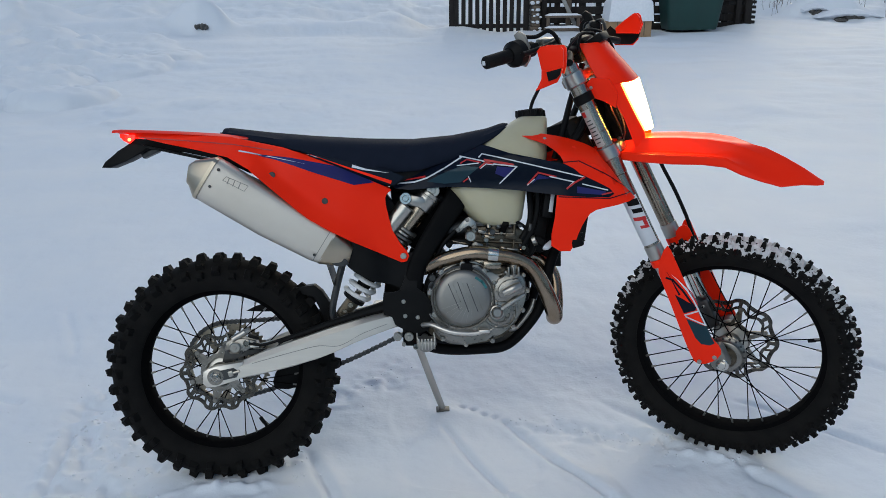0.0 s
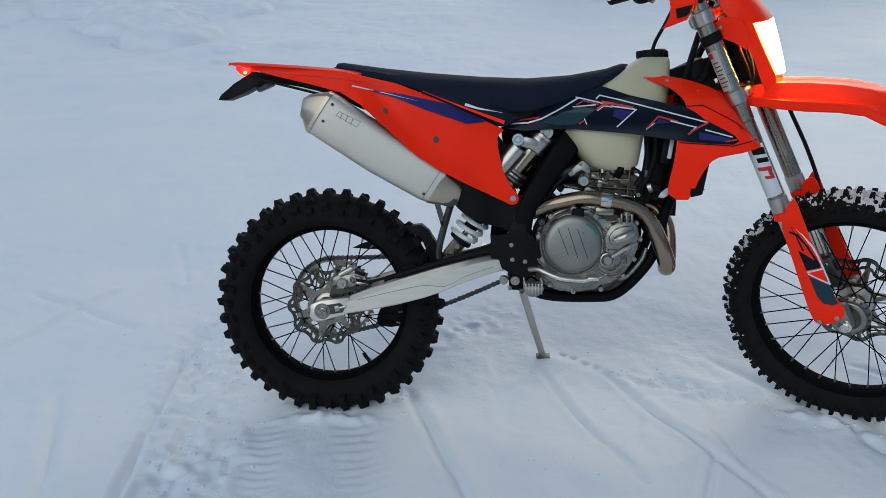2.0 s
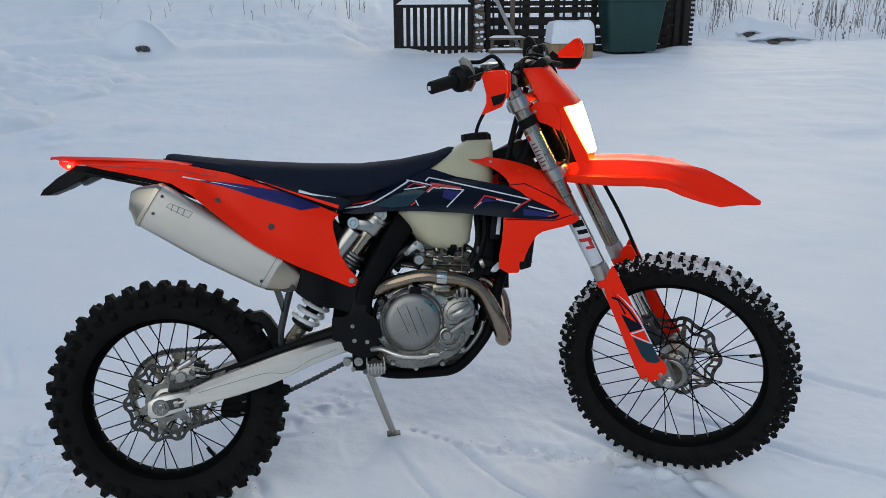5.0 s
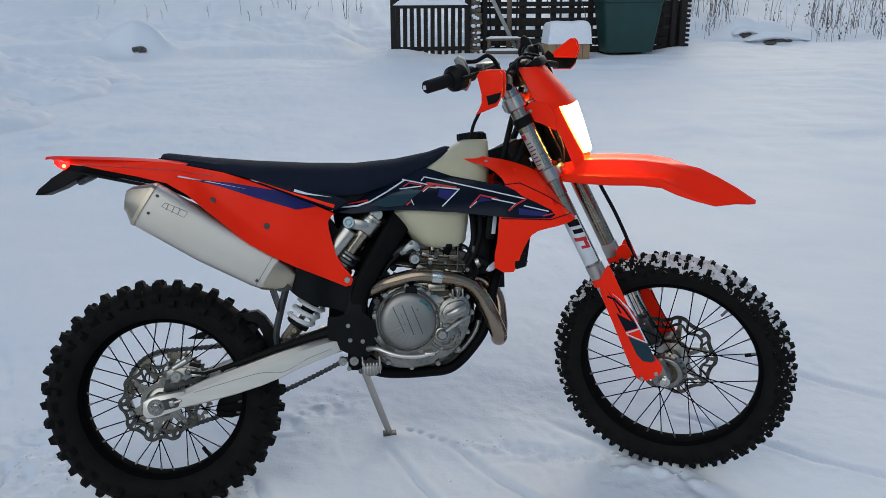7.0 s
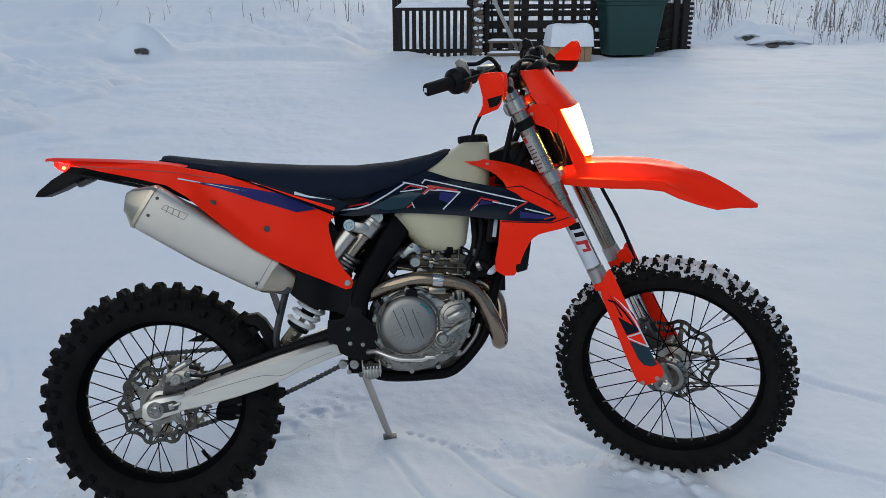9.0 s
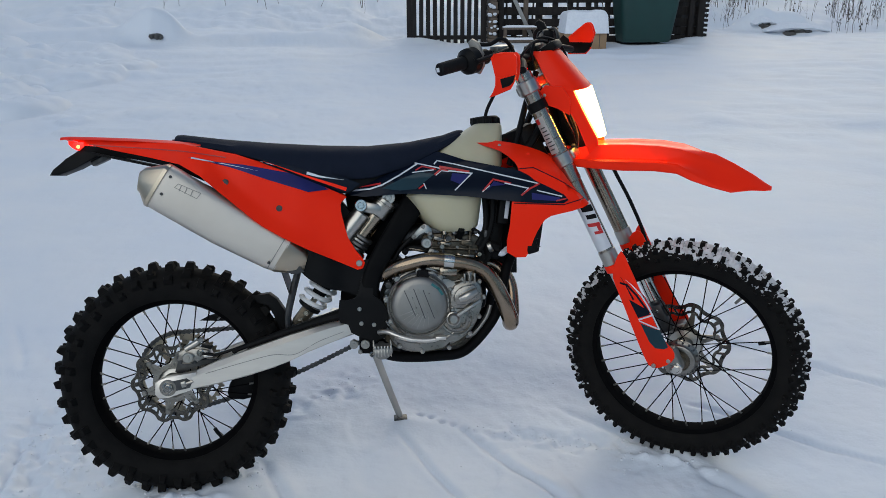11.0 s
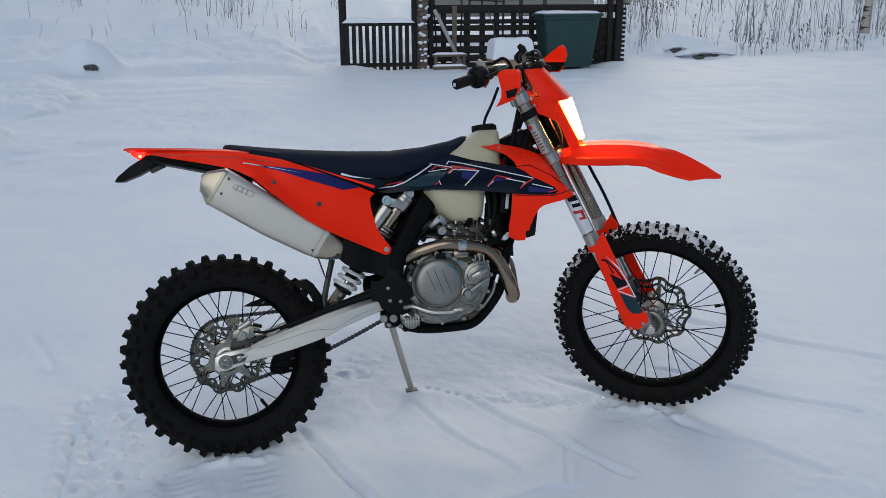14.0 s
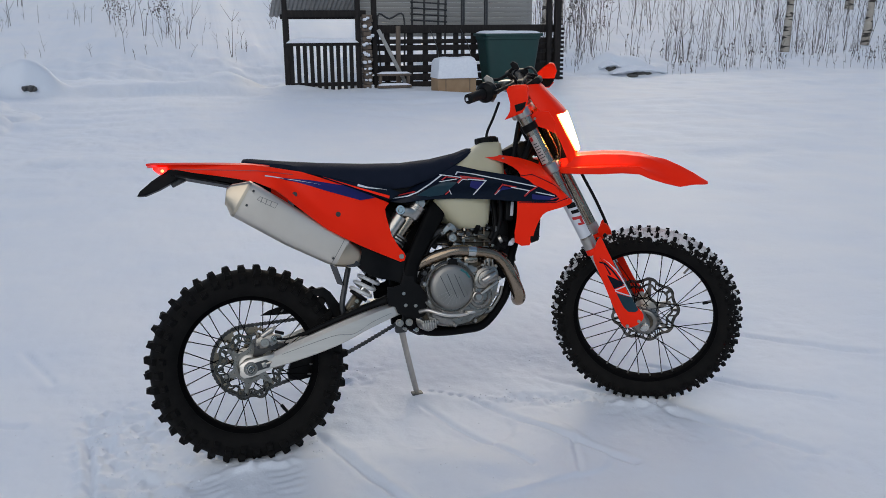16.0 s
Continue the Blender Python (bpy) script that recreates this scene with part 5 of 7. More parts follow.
part("pipe_bracket", block((0.050, -0.118, 0.634), (0.05, 0.012, 0.024), 0.003), BRONZE, header)

# ------------------------------------------------ frame
def spar(sy):
    """A flat-sided frame spar from the steering head down to the swingarm pivot."""
    path = smooth([(0.385, 0.020, 1.04, 0.030), (0.20, 0.040, 0.975, 0.034), (0.06, 0.052, 0.915, 0.037), (-0.022, 0.060, 0.855, 0.036), (-0.062, 0.070, 0.795, 0.033), (-0.096, 0.086, 0.745, 0.030), (-0.133, 0.101, 0.690, 0.028), (-0.166, 0.104, 0.625, 0.026), (-0.178, 0.104, 0.54, 0.028), (-0.185, 0.10, 0.41, 0.022)], 5)
    rings = []
    for i, p in enumerate(path):
        a, b = path[max(i - 1, 0)], path[min(i + 1, len(path) - 1)]
        d = Vector((b.x - a.x, 0, b.z - a.z)).normalized()
        e = Vector((-d.z, 0, d.x))
        ring = []
        for k in range(16):
            t = 2 * math.pi * (k + 0.5) / 16
            c, q = math.cos(t), math.sin(t)
            ring.append(Vector((p.x, sy * p.y, p.z)) + e * p.w * math.copysign(abs(c) ** 0.45, c) + Vector((0, 0.019 * math.copysign(abs(q) ** 0.6, q), 0)))
        rings.append(ring)
    return loft(rings)


frm = part("frame", spar(-1).join(spar(1)), FRAME, bike, "black steel frame")
for s in (-1, 1):
    part("cradle_tube", tube([(0.37, 0, 0.98), (0.28, s * 0.02, 0.74), (0.228, s * 0.05, 0.630), (0.202, s * 0.072, 0.537), (0.172, s * 0.075, 0.473), (0.098, s * 0.075, 0.398), (0.02, s * 0.075, 0.385), (-0.10, s * 0.075, 0.389), (-0.18, s * 0.085, 0.42)], 0.0150, 14, 7), FRAME, frm)
    part("subframe_tube", tube([(-0.03, s * 0.06, 0.80), (-0.30, s * 0.08, 0.90), (-0.55, s * 0.075, 0.955), (-0.70, s * 0.06, 0.975)], 0.013, 10, 4), FRAME, frm)
    part("subframe_strut", tube([(-0.17, s * 0.09, 0.60), (-0.32, s * 0.085, 0.76), (-0.50, s * 0.08, 0.92)], 0.012, 10, 4), FRAME, frm)
part("inner_airbox", prism([(-0.235, 0.860), (-0.045, 0.860), (0.017, 0.743), (-0.027, 0.695), (-0.055, 0.714), (-0.085, 0.700), (-0.108, 0.662), (-0.150, 0.655), (-0.19, 0.690), (-0.221, 0.741)], 0.02, 0.075, 0.008), BLACK, bike, "black airbox boot behind the shock")
# black filler, added so no snow shines through under the seat
part("seat_gap_filler", loft([[(x, -w, zb), (x, w, zb), (x, w, zt), (x, -w, zt)] for x, w, zb, zt in ((-0.34, 0.108, 0.885, 0.915), (-0.25, 0.106, 0.862, 0.905), (-0.17, 0.100, 0.858, 0.905), (-0.06, 0.085, 0.862, 0.93), (0.02, 0.07, 0.90, 0.965))]), BLACK, bike)
# plain dark block, added to close the bright gap beside the radiator
part("gap_backing", prism([(0.186, 0.850), (0.275, 0.850), (0.273, 0.608), (0.214, 0.610), (0.206, 0.70), (0.196, 0.74)], 0.02, 0.06, 0.006), BLACK, bike)
part("skid_plate", loft([[(x, -0.07, z), (x, 0.07, z), (x, 0.07, z - 0.012), (x, -0.07, z - 0.012)] for x, z in ((-0.15, 0.394), (0.03, 0.390), (0.09, 0.400), (0.145, 0.428))]), BLACK, bike)
for s in (-1, 1):
    guard = [(-0.258, 0.565), (-0.234, 0.564), (-0.212, 0.570), (-0.200, 0.600), (-0.195, 0.632), (-0.160, 0.628), (-0.164, 0.575), (-0.142, 0.559), (-0.122, 0.530), (-0.120, 0.487), (-0.134, 0.456), (-0.164, 0.444), (-0.204, 0.459), (-0.228, 0.472), (-0.236, 0.495), (-0.259, 0.502), (-0.262, 0.530)]
    fg = part("frame_guard", sheet(guard, lambda x, z: s * (0.128 - 0.25 * (x + 0.18) ** 2 - 0.3 * max(0, z - 0.58)), 0.004, 0.013, 1, s), BLACK, bike, "black textured plastic frame guard")
    for x, z in ((-0.203, 0.538), (-0.199, 0.497), (-0.164, 0.492)):
        part("bolt", bolt((x, s * 0.127, z), 0.0062, 0.003, s), ALU, fg)
# airbox and inner rear fender
part("airbox", loft([[(x, -w, zb), (x, w, zb), (x, w * 0.95, zt), (x, -w * 0.95, zt)] for x, w, zb, zt in ((-0.55, 0.10, 0.83, 0.93), (-0.45, 0.105, 0.74, 0.92), (-0.35, 0.105, 0.67, 0.90), (-0.27, 0.10, 0.62, 0.87), (-0.215, 0.085, 0.60, 0.80))]), BLACK, bike, "black plastic airbox")
lower = [(-0.395, 0.742), (-0.30, 0.72), (-0.20, 0.675), (-0.150, 0.68), (-0.125, 0.655), (-0.150, 0.60), (-0.19, 0.570), (-0.235, 0.585), (-0.29, 0.600), (-0.340, 0.628), (-0.368, 0.660), (-0.385, 0.70)]
part("airbox_skirt", sheet(lower, lambda x, z: -0.113 - 0.018 * float(step(-0.24, -0.30, x)), 0.004, 0.02, 3), BLACK, bike)
part("inner_fender", loft([[(x, y, z) for y in (-0.075, -0.04, 0, 0.04, 0.075)] + [(x, y, z + 0.006) for y in (0.075, 0.04, 0, -0.04, -0.075)] for x, z in ((-0.40, 0.58), (-0.43, 0.68), (-0.50, 0.78), (-0.60, 0.87), (-0.75, 0.945), (-0.92, 0.985))]), BLACK, bike)
part("mud_strap", tube([(-0.375, -0.05, 0.64), (-0.392, -0.055, 0.58), (-0.408, -0.055, 0.51), (-0.402, -0.055, 0.47)], 0.010, 8, 5), DARKMETAL, bike, "grey rubber mud strap")
part("lower_guard", prism([(-0.53, 0.556), (-0.515, 0.572), (-0.462, 0.578), (-0.440, 0.560), (-0.405, 0.505), (-0.400, 0.462), (-0.44, 0.470), (-0.446, 0.512), (-0.462, 0.545), (-0.485, 0.552)], -0.022, 0.022, 0.003), BLACK, bike)

# ------------------------------------------------ shock absorber
S0, S1 = Vector((-0.112, -0.065, 0.846)), Vector((-0.376, -0.035, 0.500))
sd = (S1 - S0).normalized()
shock = part("shock_absorber", rod(S0 + sd * 0.005, S0 + sd * 0.062, 0.034, seg=28, ch=0.004).join(rod(S0 + sd * 0.018, S0 + sd * 0.024, 0.0355, seg=28)), ALU, bike, "silver and bronze shock absorber")
part("damper_body", rod(S0 + sd * 0.06, S0 + sd * 0.135, 0.029, seg=28), BRONZE, shock, "bronze damper body")
for k in range(4):
    part("preload_ring", rod(S0 + sd * (0.130 + 0.011 * k), S0 + sd * (0.139 + 0.011 * k), 0.040 - 0.0015 * (k % 2), seg=28, ch=0.002), ALU if k % 2 else COVER, shock)
part("damper_rod", rod(S0 + sd * 0.17, S1, 0.009, seg=16), CHROME, shock)
so, su = sd.orthogonal().normalized(), sd.cross(sd.orthogonal().normalized())
coil = []
for k in range(8 * 14 + 1):
    a = 2 * math.pi * k / 14 + 1.2
    coil.append(S0 + sd * (0.178 + 0.200 * k / 112) + 0.0365 * (so * math.cos(a) + su * math.sin(a)))
part("coil_spring", tube(coil, 0.0068, 10, 1), SPRING, shock, "white coil spring")
part("bump_stop", rod(S0 + sd * 0.185, S0 + sd * 0.345, 0.027, 0.020, 20), BLACK, shock)
part("spring_seat", rod(S0 + sd * 0.380, S0 + sd * 0.392, 0.034, seg=28), BLACK, shock)
part("lower_clevis", block(S1 + Vector((0.012, 0, 0.012)), (0.040, 0.04, 0.070), 0.010, pose(0, 0, 0, 0, 38)).join(rod(S1 + Vector((0, -0.03, -0.012)), S1 + Vector((0, 0.03, -0.012)), 0.014, seg=16)), CAST, shock)
for dx, dz in ((0.020, 0.022), (0.004, 0.002)):
    part("clevis_bolt", bolt(S1 + Vector((dx, -0.020, dz)), 0.008, 0.004), BRONZE, shock)
part("top_mount", rod(S0 + Vector((0, -0.03, 0)), S0 + Vector((0, 0.03, 0)), 0.019, seg=20).join(bolt(S0 + Vector((0, -0.03, 0)), 0.009, 0.003)), ALU, shock)
res = part("reservoir", rod((-0.186, -0.090, 0.806), (-0.245, -0.090, 0.735), 0.027, seg=28, ch=0.004), ALU, shock, "silver gas reservoir")
part("reservoir_cap", rod((-0.190, -0.105, 0.826), (-0.190, -0.118, 0.826), 0.017, seg=20).join(rod((-0.190, -0.117, 0.826), (-0.190, -0.122, 0.826), 0.010, seg=6)), CHROME, res)
part("bridge", block((-0.165, -0.08, 0.818), (0.075, 0.035, 0.034), 0.010, pose(0, 0, 0, 0, 10)), ALU, res)

# ------------------------------------------------ engine
case = [(-0.150, 0.470), (-0.125, 0.565), (-0.085, 0.612), (-0.02, 0.640), (0.045, 0.632), (0.100, 0.618), (0.142, 0.585), (0.142, 0.520), (0.115, 0.462), (0.075, 0.425), (0.02, 0.408), (-0.06, 0.404), (-0.115, 0.428)]
eng = part("engine", prism(case, -0.100, 0.10, 0.012, 3), CAST, bike, "single-cylinder engine of grey castings")
inner = [(-0.124, 0.500), (-0.110, 0.575), (-0.080, 0.622), (-0.03, 0.642), (0.020, 0.632), (0.052, 0.600), (0.080, 0.606), (0.128, 0.600), (0.142, 0.560), (0.130, 0.510), (0.108, 0.468), (0.050, 0.428), (-0.02, 0.414), (-0.075, 0.418), (-0.110, 0.450)]
sidec = part("side_cover", prism(inner, -0.136, -0.098, 0.008, 3), CASE, eng, "cast aluminium side cover")
part("cover_flange", prism([(x * 1.05 - 0.001, 0.53 + (z - 0.53) * 1.05) for x, z in inner], -0.112, -0.102, 0.003, 3), CASE, sidec)
# raised ribs and small bosses
for r, a0, a1 in ((0.104, 205, 300), (0.112, 215, 290)):
    part("rib", tube([(-0.036 + r * math.cos(radians(a)), -0.136, 0.547 + r * math.sin(radians(a))) for a in range(a0, a1 + 1, 12)], 0.0028, 8, 2), CASE, sidec)
for x, z, r in ((0.088, 0.478, 0.010), (0.104, 0.500, 0.008), (0.030, 0.446, 0.009), (-0.088, 0.462, 0.008), (-0.060, 0.440, 0.006), (0.112, 0.545, 0.007), (0.046, 0.566, 0.006)):
    part("boss", rod((x, -0.128, z), (x, -0.139, z), r, seg=16, ch=0.002).join(rod((x, -0.138, z), (x, -0.1405, z), 0.45 * r, seg=6)), CASE, sidec)
for x0, z0, x1, z1 in ((0.066, 0.470, 0.098, 0.462), (0.090, 0.530, 0.118, 0.512), (0.020, 0.440, 0.060, 0.462), (0.102, 0.520, 0.112, 0.476)):
    part("web", rod((x0, -0.135, z0), (x1, -0.135, z1), 0.0035, seg=8, ch=0.001), CASE, sidec)
part("filter_ring", turned([(0.044, -0.132), (0.046, -0.142), (0.050, -0.142), (0.052, -0.132)], 40, (0.066, 0, 0.503)), CASE, sidec)
# raised collar, round cover and its fluting
part("collar", turned([(0.083, -0.134), (0.084, -0.146), (0.087, -0.148), (0.090, -0.145), (0.091, -0.132)], 64, (-0.036, 0, 0.547)), CASE, sidec)
clutch = part("clutch_cover", turned([(0.0, -0.163), (0.056, -0.163), (0.068, -0.161), (0.076, -0.156), (0.079, -0.149), (0.079, -0.135)], 64, (-0.036, 0, 0.547)), COVER, eng, "round satin clutch cover with worn grooves")
for i in range(6):
    x0, z0, z1 = -0.080 + 0.013 * i, 0.594 - 0.002 * abs(i - 2), 0.505 + 0.004 * abs(i - 3)
    part("groove", loft([[(x0, y, z0), (x0 + 0.0022, y, z0), (x0 + 0.0322, y, z1), (x0 + 0.030, y, z1)] for y in (-0.1625, -0.1637)]), CASE if i % 2 else DARKMETAL, clutch)
for i in range(7):
    a = radians(205 + 14 * i)
    part("scratch", stroke([(-0.036 + 0.030 * math.cos(a) + 0.012, 0.547 + 0.030 * math.sin(a)), (-0.036 + 0.066 * math.cos(a), 0.547 + 0.066 * math.sin(a))], 0.0012, lambda x, z: -0.1633, 0.0005, True), ALU, clutch)
part("teal_badge", stroke([(0.000, 0.603), (0.016, 0.592), (0.026, 0.577)], 0.007, lambda x, z: -0.1618), mat("teal_badge_paint", (0.03, 0.16, 0.16), 0.4), clutch)
for k in range(9):
    a = 2 * math.pi * (k + 0.25) / 9
    part("bolt", rod((-0.036 + 0.093 * math.cos(a), -0.10, 0.547 + 0.093 * math.sin(a)), (-0.036 + 0.093 * math.cos(a), -0.141, 0.547 + 0.093 * math.sin(a)), 0.0085, seg=14).join(bolt((-0.036 + 0.093 * math.cos(a), -0.141, 0.547 + 0.093 * math.sin(a)), 0.0048, 0.003)), ALU, sidec)
# water pump with its webbed housing, outlet and oil line
pump = part("water_pump", prism([(0.048, 0.560), (0.058, 0.590), (0.080, 0.606), (0.120, 0.610), (0.138, 0.590), (0.138, 0.560), (0.112, 0.534), (0.060, 0.532)], -0.148, -0.13, 0.006, 3), CASE, eng, "water pump housing")
part("pump_rim", prism([(0.060, 0.562), (0.068, 0.582), (0.086, 0.594), (0.116, 0.598), (0.126, 0.584), (0.124, 0.564), (0.106, 0.546), (0.070, 0.544)], -0.156, -0.145, 0.004, 3), CASE, pump)
part("pump_outlet", tube([(0.076, -0.158, 0.559), (0.098, -0.163, 0.569), (0.122, -0.158, 0.580)], [0.010, 0.012, 0.010], 14, 5), ALU, pump)
for x in (0.092, 0.106, 0.120):
    part("pump_web", block((x, -0.14, 0.616), (0.006, 0.02, 0.028), 0.0015), CASE, pump)
part("pump_neck", rod((0.108, -0.132, 0.598), (0.108, -0.132, 0.635), 0.011, seg=16).join(rod((0.108, -0.132, 0.622), (0.108, -0.132, 0.632), 0.014, seg=16)), ALU, pump)
fil = part("filter_cap", turned([(0.0, -0.160), (0.010, -0.160), (0.0145, -0.156), (0.0165, -0.150), (0.020, -0.148), (0.021, -0.135)], 32, (0.058, 0, 0.503)), ALU, eng, "round oil filter cap")
part("filter_boss", turned([(0.030, -0.142), (0.037, -0.140), (0.041, -0.132)], 32, (0.066, 0, 0.503)), CASE, fil)
part("oil_line", tube([(0.062, -0.150, 0.508), (0.090, -0.152, 0.526), (0.112, -0.152, 0.540), (0.134, -0.146, 0.552)], 0.0055, 10, 5), ALU, eng)
for x, z in ((-0.122, 0.470), (-0.095, 0.430), (-0.03, 0.412), (0.045, 0.420), (0.105, 0.458), (0.132, 0.505), (0.146, 0.560), (0.135, 0.604), (0.088, 0.612), (0.052, 0.585), (0.112, 0.528), (0.056, 0.528)):
    part("bolt", rod((x, -0.10, z), (x, -0.138, z), 0.0068, seg=14).join(bolt((x, -0.140, z), 0.0048, 0.004)), ALU, sidec)
part("oil_cap", rod((-0.025, -0.105, 0.632), (-0.025, -0.150, 0.626), 0.017, seg=20).join(block((-0.025, -0.140, 0.636), (0.032, 0.02, 0.014), 0.004)), BLACK, eng, "black oil filler cap")
part("gear_shaft", rod((-0.120, -0.09, 0.600), (-0.120, -0.118, 0.600), 0.010, seg=14), DARKMETAL, eng)
# cylinder, head and the clutter above the cases
part("cylinder", prism([(0.000, 0.62), (-0.006, 0.70), (0.110, 0.690), (0.117, 0.61)], -0.062, 0.062, 0.008), CAST, eng, "cylinder barrel")
head = part("cylinder_head", prism([(-0.010, 0.690), (-0.020, 0.725), (0.004, 0.742), (0.13, 0.735), (0.150, 0.710), (0.138, 0.672), (0.10, 0.664), (0.03, 0.672)], -0.078, 0.075, 0.006, 2), CAST, eng, "brown-grey cylinder head")
part("cam_cover", prism([(0.000, 0.735), (0.006, 0.758), (0.04, 0.768), (0.110, 0.764), (0.135, 0.733)], -0.072, 0.07, 0.006, 2), DARKMETAL, eng)
rnd = random.Random(21)
for i in range(22):
    x, z = rnd.uniform(0.0, 0.145), rnd.uniform(0.672, 0.750)
    y = -0.078 - rnd.uniform(0, 0.014)
    if i % 3:
        part("stud", bolt((x, y, z), rnd.uniform(0.004, 0.009), rnd.uniform(0.004, 0.012)), rnd.choice((ALU, CASE, BRONZE, DARKMETAL)), head)
    else:
        part("lug", block((x, y, z), (rnd.uniform(0.012, 0.035), 0.016, rnd.uniform(0.008, 0.022)), 0.003, pose(0, 0, 0, 0, rnd.uniform(-25, 25))), rnd.choice((CAST, BRONZE, CASE)), head)
for i in range(3):
    part("pipe_stub", rod((0.045 + 0.03 * i, -0.085, 0.735), (0.043 + 0.03 * i, -0.082, 0.765), 0.009, seg=12), rnd.choice((BRONZE, DARKMETAL)), head)
for i, (x0, z0, x1, z1) in enumerate(((0.00, 0.700, 0.14, 0.690), (0.01, 0.722, 0.12, 0.716), (0.04, 0.678, 0.04, 0.745), (0.115, 0.675, 0.12, 0.75), (-0.06, 0.70, -0.01, 0.69), (-0.07, 0.675, -0.02, 0.665))):
    part("casting_rib", rod((x0, -0.083, z0), (x1, -0.083, z1), 0.004, seg=8, ch=0.001), (CAST, BRONZE, DARKMETAL)[i % 3], head)
for i, (x, z) in enumerate(((-0.105, 0.700), (-0.085, 0.725), (-0.070, 0.690), (-0.118, 0.672), (0.158, 0.705), (0.165, 0.735), (0.155, 0.668))):
    part("connector", block((x, -0.075 - 0.004 * (i % 3), z), (0.016 + 0.005 * (i % 2), 0.016, 0.014), 0.003, pose(0, 0, 0, 0, 20 * i)), (BLACK, BRONZE, BLACK, ALU, BLACK, DARKMETAL, BLACK)[i], eng)
part("spark_boot", rod((0.085, -0.075, 0.725), (0.092, -0.105, 0.752), 0.011, 0.009, 14), BLACK, head)
part("exhaust_flange", block((0.135, -0.01, 0.642), (0.03, 0.10, 0.055), 0.008), BRONZE, eng)
part("lower_flange", block((0.045, -0.085, 0.640), (0.10, 0.03, 0.022), 0.004), BRONZE, eng)
part("starter_motor", rod((-0.10, -0.05, 0.650), (-0.10, 0.05, 0.650), 0.03, seg=24), DARKMETAL, eng)
part("lever_plate", prism([(-0.050, 0.732), (-0.030, 0.758), (-0.014, 0.770), (0.004, 0.758), (0.008, 0.738), (-0.004, 0.735), (-0.014, 0.750), (-0.030, 0.738), (-0.040, 0.727)], -0.108, -0.098, 0.003, 2), ALU, eng)
for x, z in ((-0.045, 0.735), (-0.018, 0.762), (0.002, 0.742)):
    part("plate_bolt", bolt((x, -0.108, z), 0.006, 0.004), COVER, eng)
part("round_plug", rod((-0.009, -0.09, 0.715), (-0.009, -0.118, 0.715), 0.0155, seg=24, ch=0.003).join(rod((-0.009, -0.117, 0.715), (-0.009, -0.121, 0.715), 0.006, seg=6)), ALU, eng)
part("throttle_body", rod((-0.09, -0.02, 0.73), (0.0, -0.02, 0.735), 0.034, seg=20), DARKMETAL, eng)
hoses = (([(0.12, -0.06, 0.62), (0.165, -0.07, 0.665), (0.175, -0.085, 0.700), (0.20, -0.09, 0.69)], 0.013), ([(0.14, -0.08, 0.68), (0.17, -0.085, 0.73), (0.185, -0.09, 0.80), (0.18, -0.085, 0.90)], 0.008),
         ([(-0.10, -0.09, 0.58), (-0.115, -0.095, 0.63), (-0.09, -0.095, 0.69), (-0.05, -0.09, 0.73)], 0.006), ([(-0.13, -0.09, 0.50), (-0.14, -0.09, 0.57), (-0.12, -0.09, 0.62)], 0.005),
         ([(0.02, -0.085, 0.77), (0.09, -0.09, 0.765), (0.15, -0.085, 0.735), (0.17, -0.08, 0.69)], 0.005), ([(0.165, -0.06, 0.86), (0.168, -0.07, 0.76), (0.14, -0.08, 0.70)], 0.010),
         ([(-0.14, -0.085, 0.53), (-0.135, -0.10, 0.58), (-0.105, -0.105, 0.61), (-0.085, -0.10, 0.64)], 0.004), ([(0.19, -0.06, 0.56), (0.165, -0.07, 0.60), (0.15, -0.07, 0.66), (0.17, -0.06, 0.72)], 0.012),
         ([(0.21, 0.02, 0.55), (0.19, 0.03, 0.66), (0.20, 0.03, 0.80)], 0.022), ([(-0.08, -0.07, 0.70), (-0.03, -0.075, 0.70), (0.0, -0.08, 0.69)], 0.009), ([(-0.12, -0.06, 0.66), (-0.09, -0.08, 0.70), (-0.06, -0.085, 0.69)], 0.007))
for p, r in hoses:
    part("hose", tube(p, r, 10, 5), BLACK, eng, "black rubber hose")
part("hose_clip", rod((0.170, -0.085, 0.695), (0.182, -0.089, 0.700), 0.0155, seg=16), ALU, eng)
part("wiring_cover", block((0.195, -0.045, 0.745), (0.05, 0.05, 0.17), 0.012, pose(0, 0, 0, 0, 8)), BLACK, eng)
# black filler, added behind the barrel to darken the see-through gaps
part("engine_gap_filler", block((0.10, 0.05, 0.60), (0.16, 0.06, 0.20), 0.02), BLACK, eng)
part("left_cover", prism([(-0.14, 0.47), (-0.10, 0.58), (0.0, 0.63), (0.10, 0.60), (0.13, 0.52), (0.08, 0.43), (-0.06, 0.41)], 0.10, 0.135, 0.010, 3), CASE, eng)
part("relay_box", block((0.215, -0.092, 0.805), (0.030, 0.03, 0.085), 0.004, pose(0, 0, 0, 0, 8)), BLACK, eng)
part("white_tag", block((0.222, -0.108, 0.803), (0.011, 0.002, 0.050), 0.0005, pose(0, 0, 0, 0, 8)), WHITE, eng)
part("grey_strut", tube([(0.100, -0.078, 0.440), (0.124, -0.078, 0.447), (0.161, -0.078, 0.493), (0.174, -0.076, 0.527)], 0.007, 10, 3), COVER, eng)
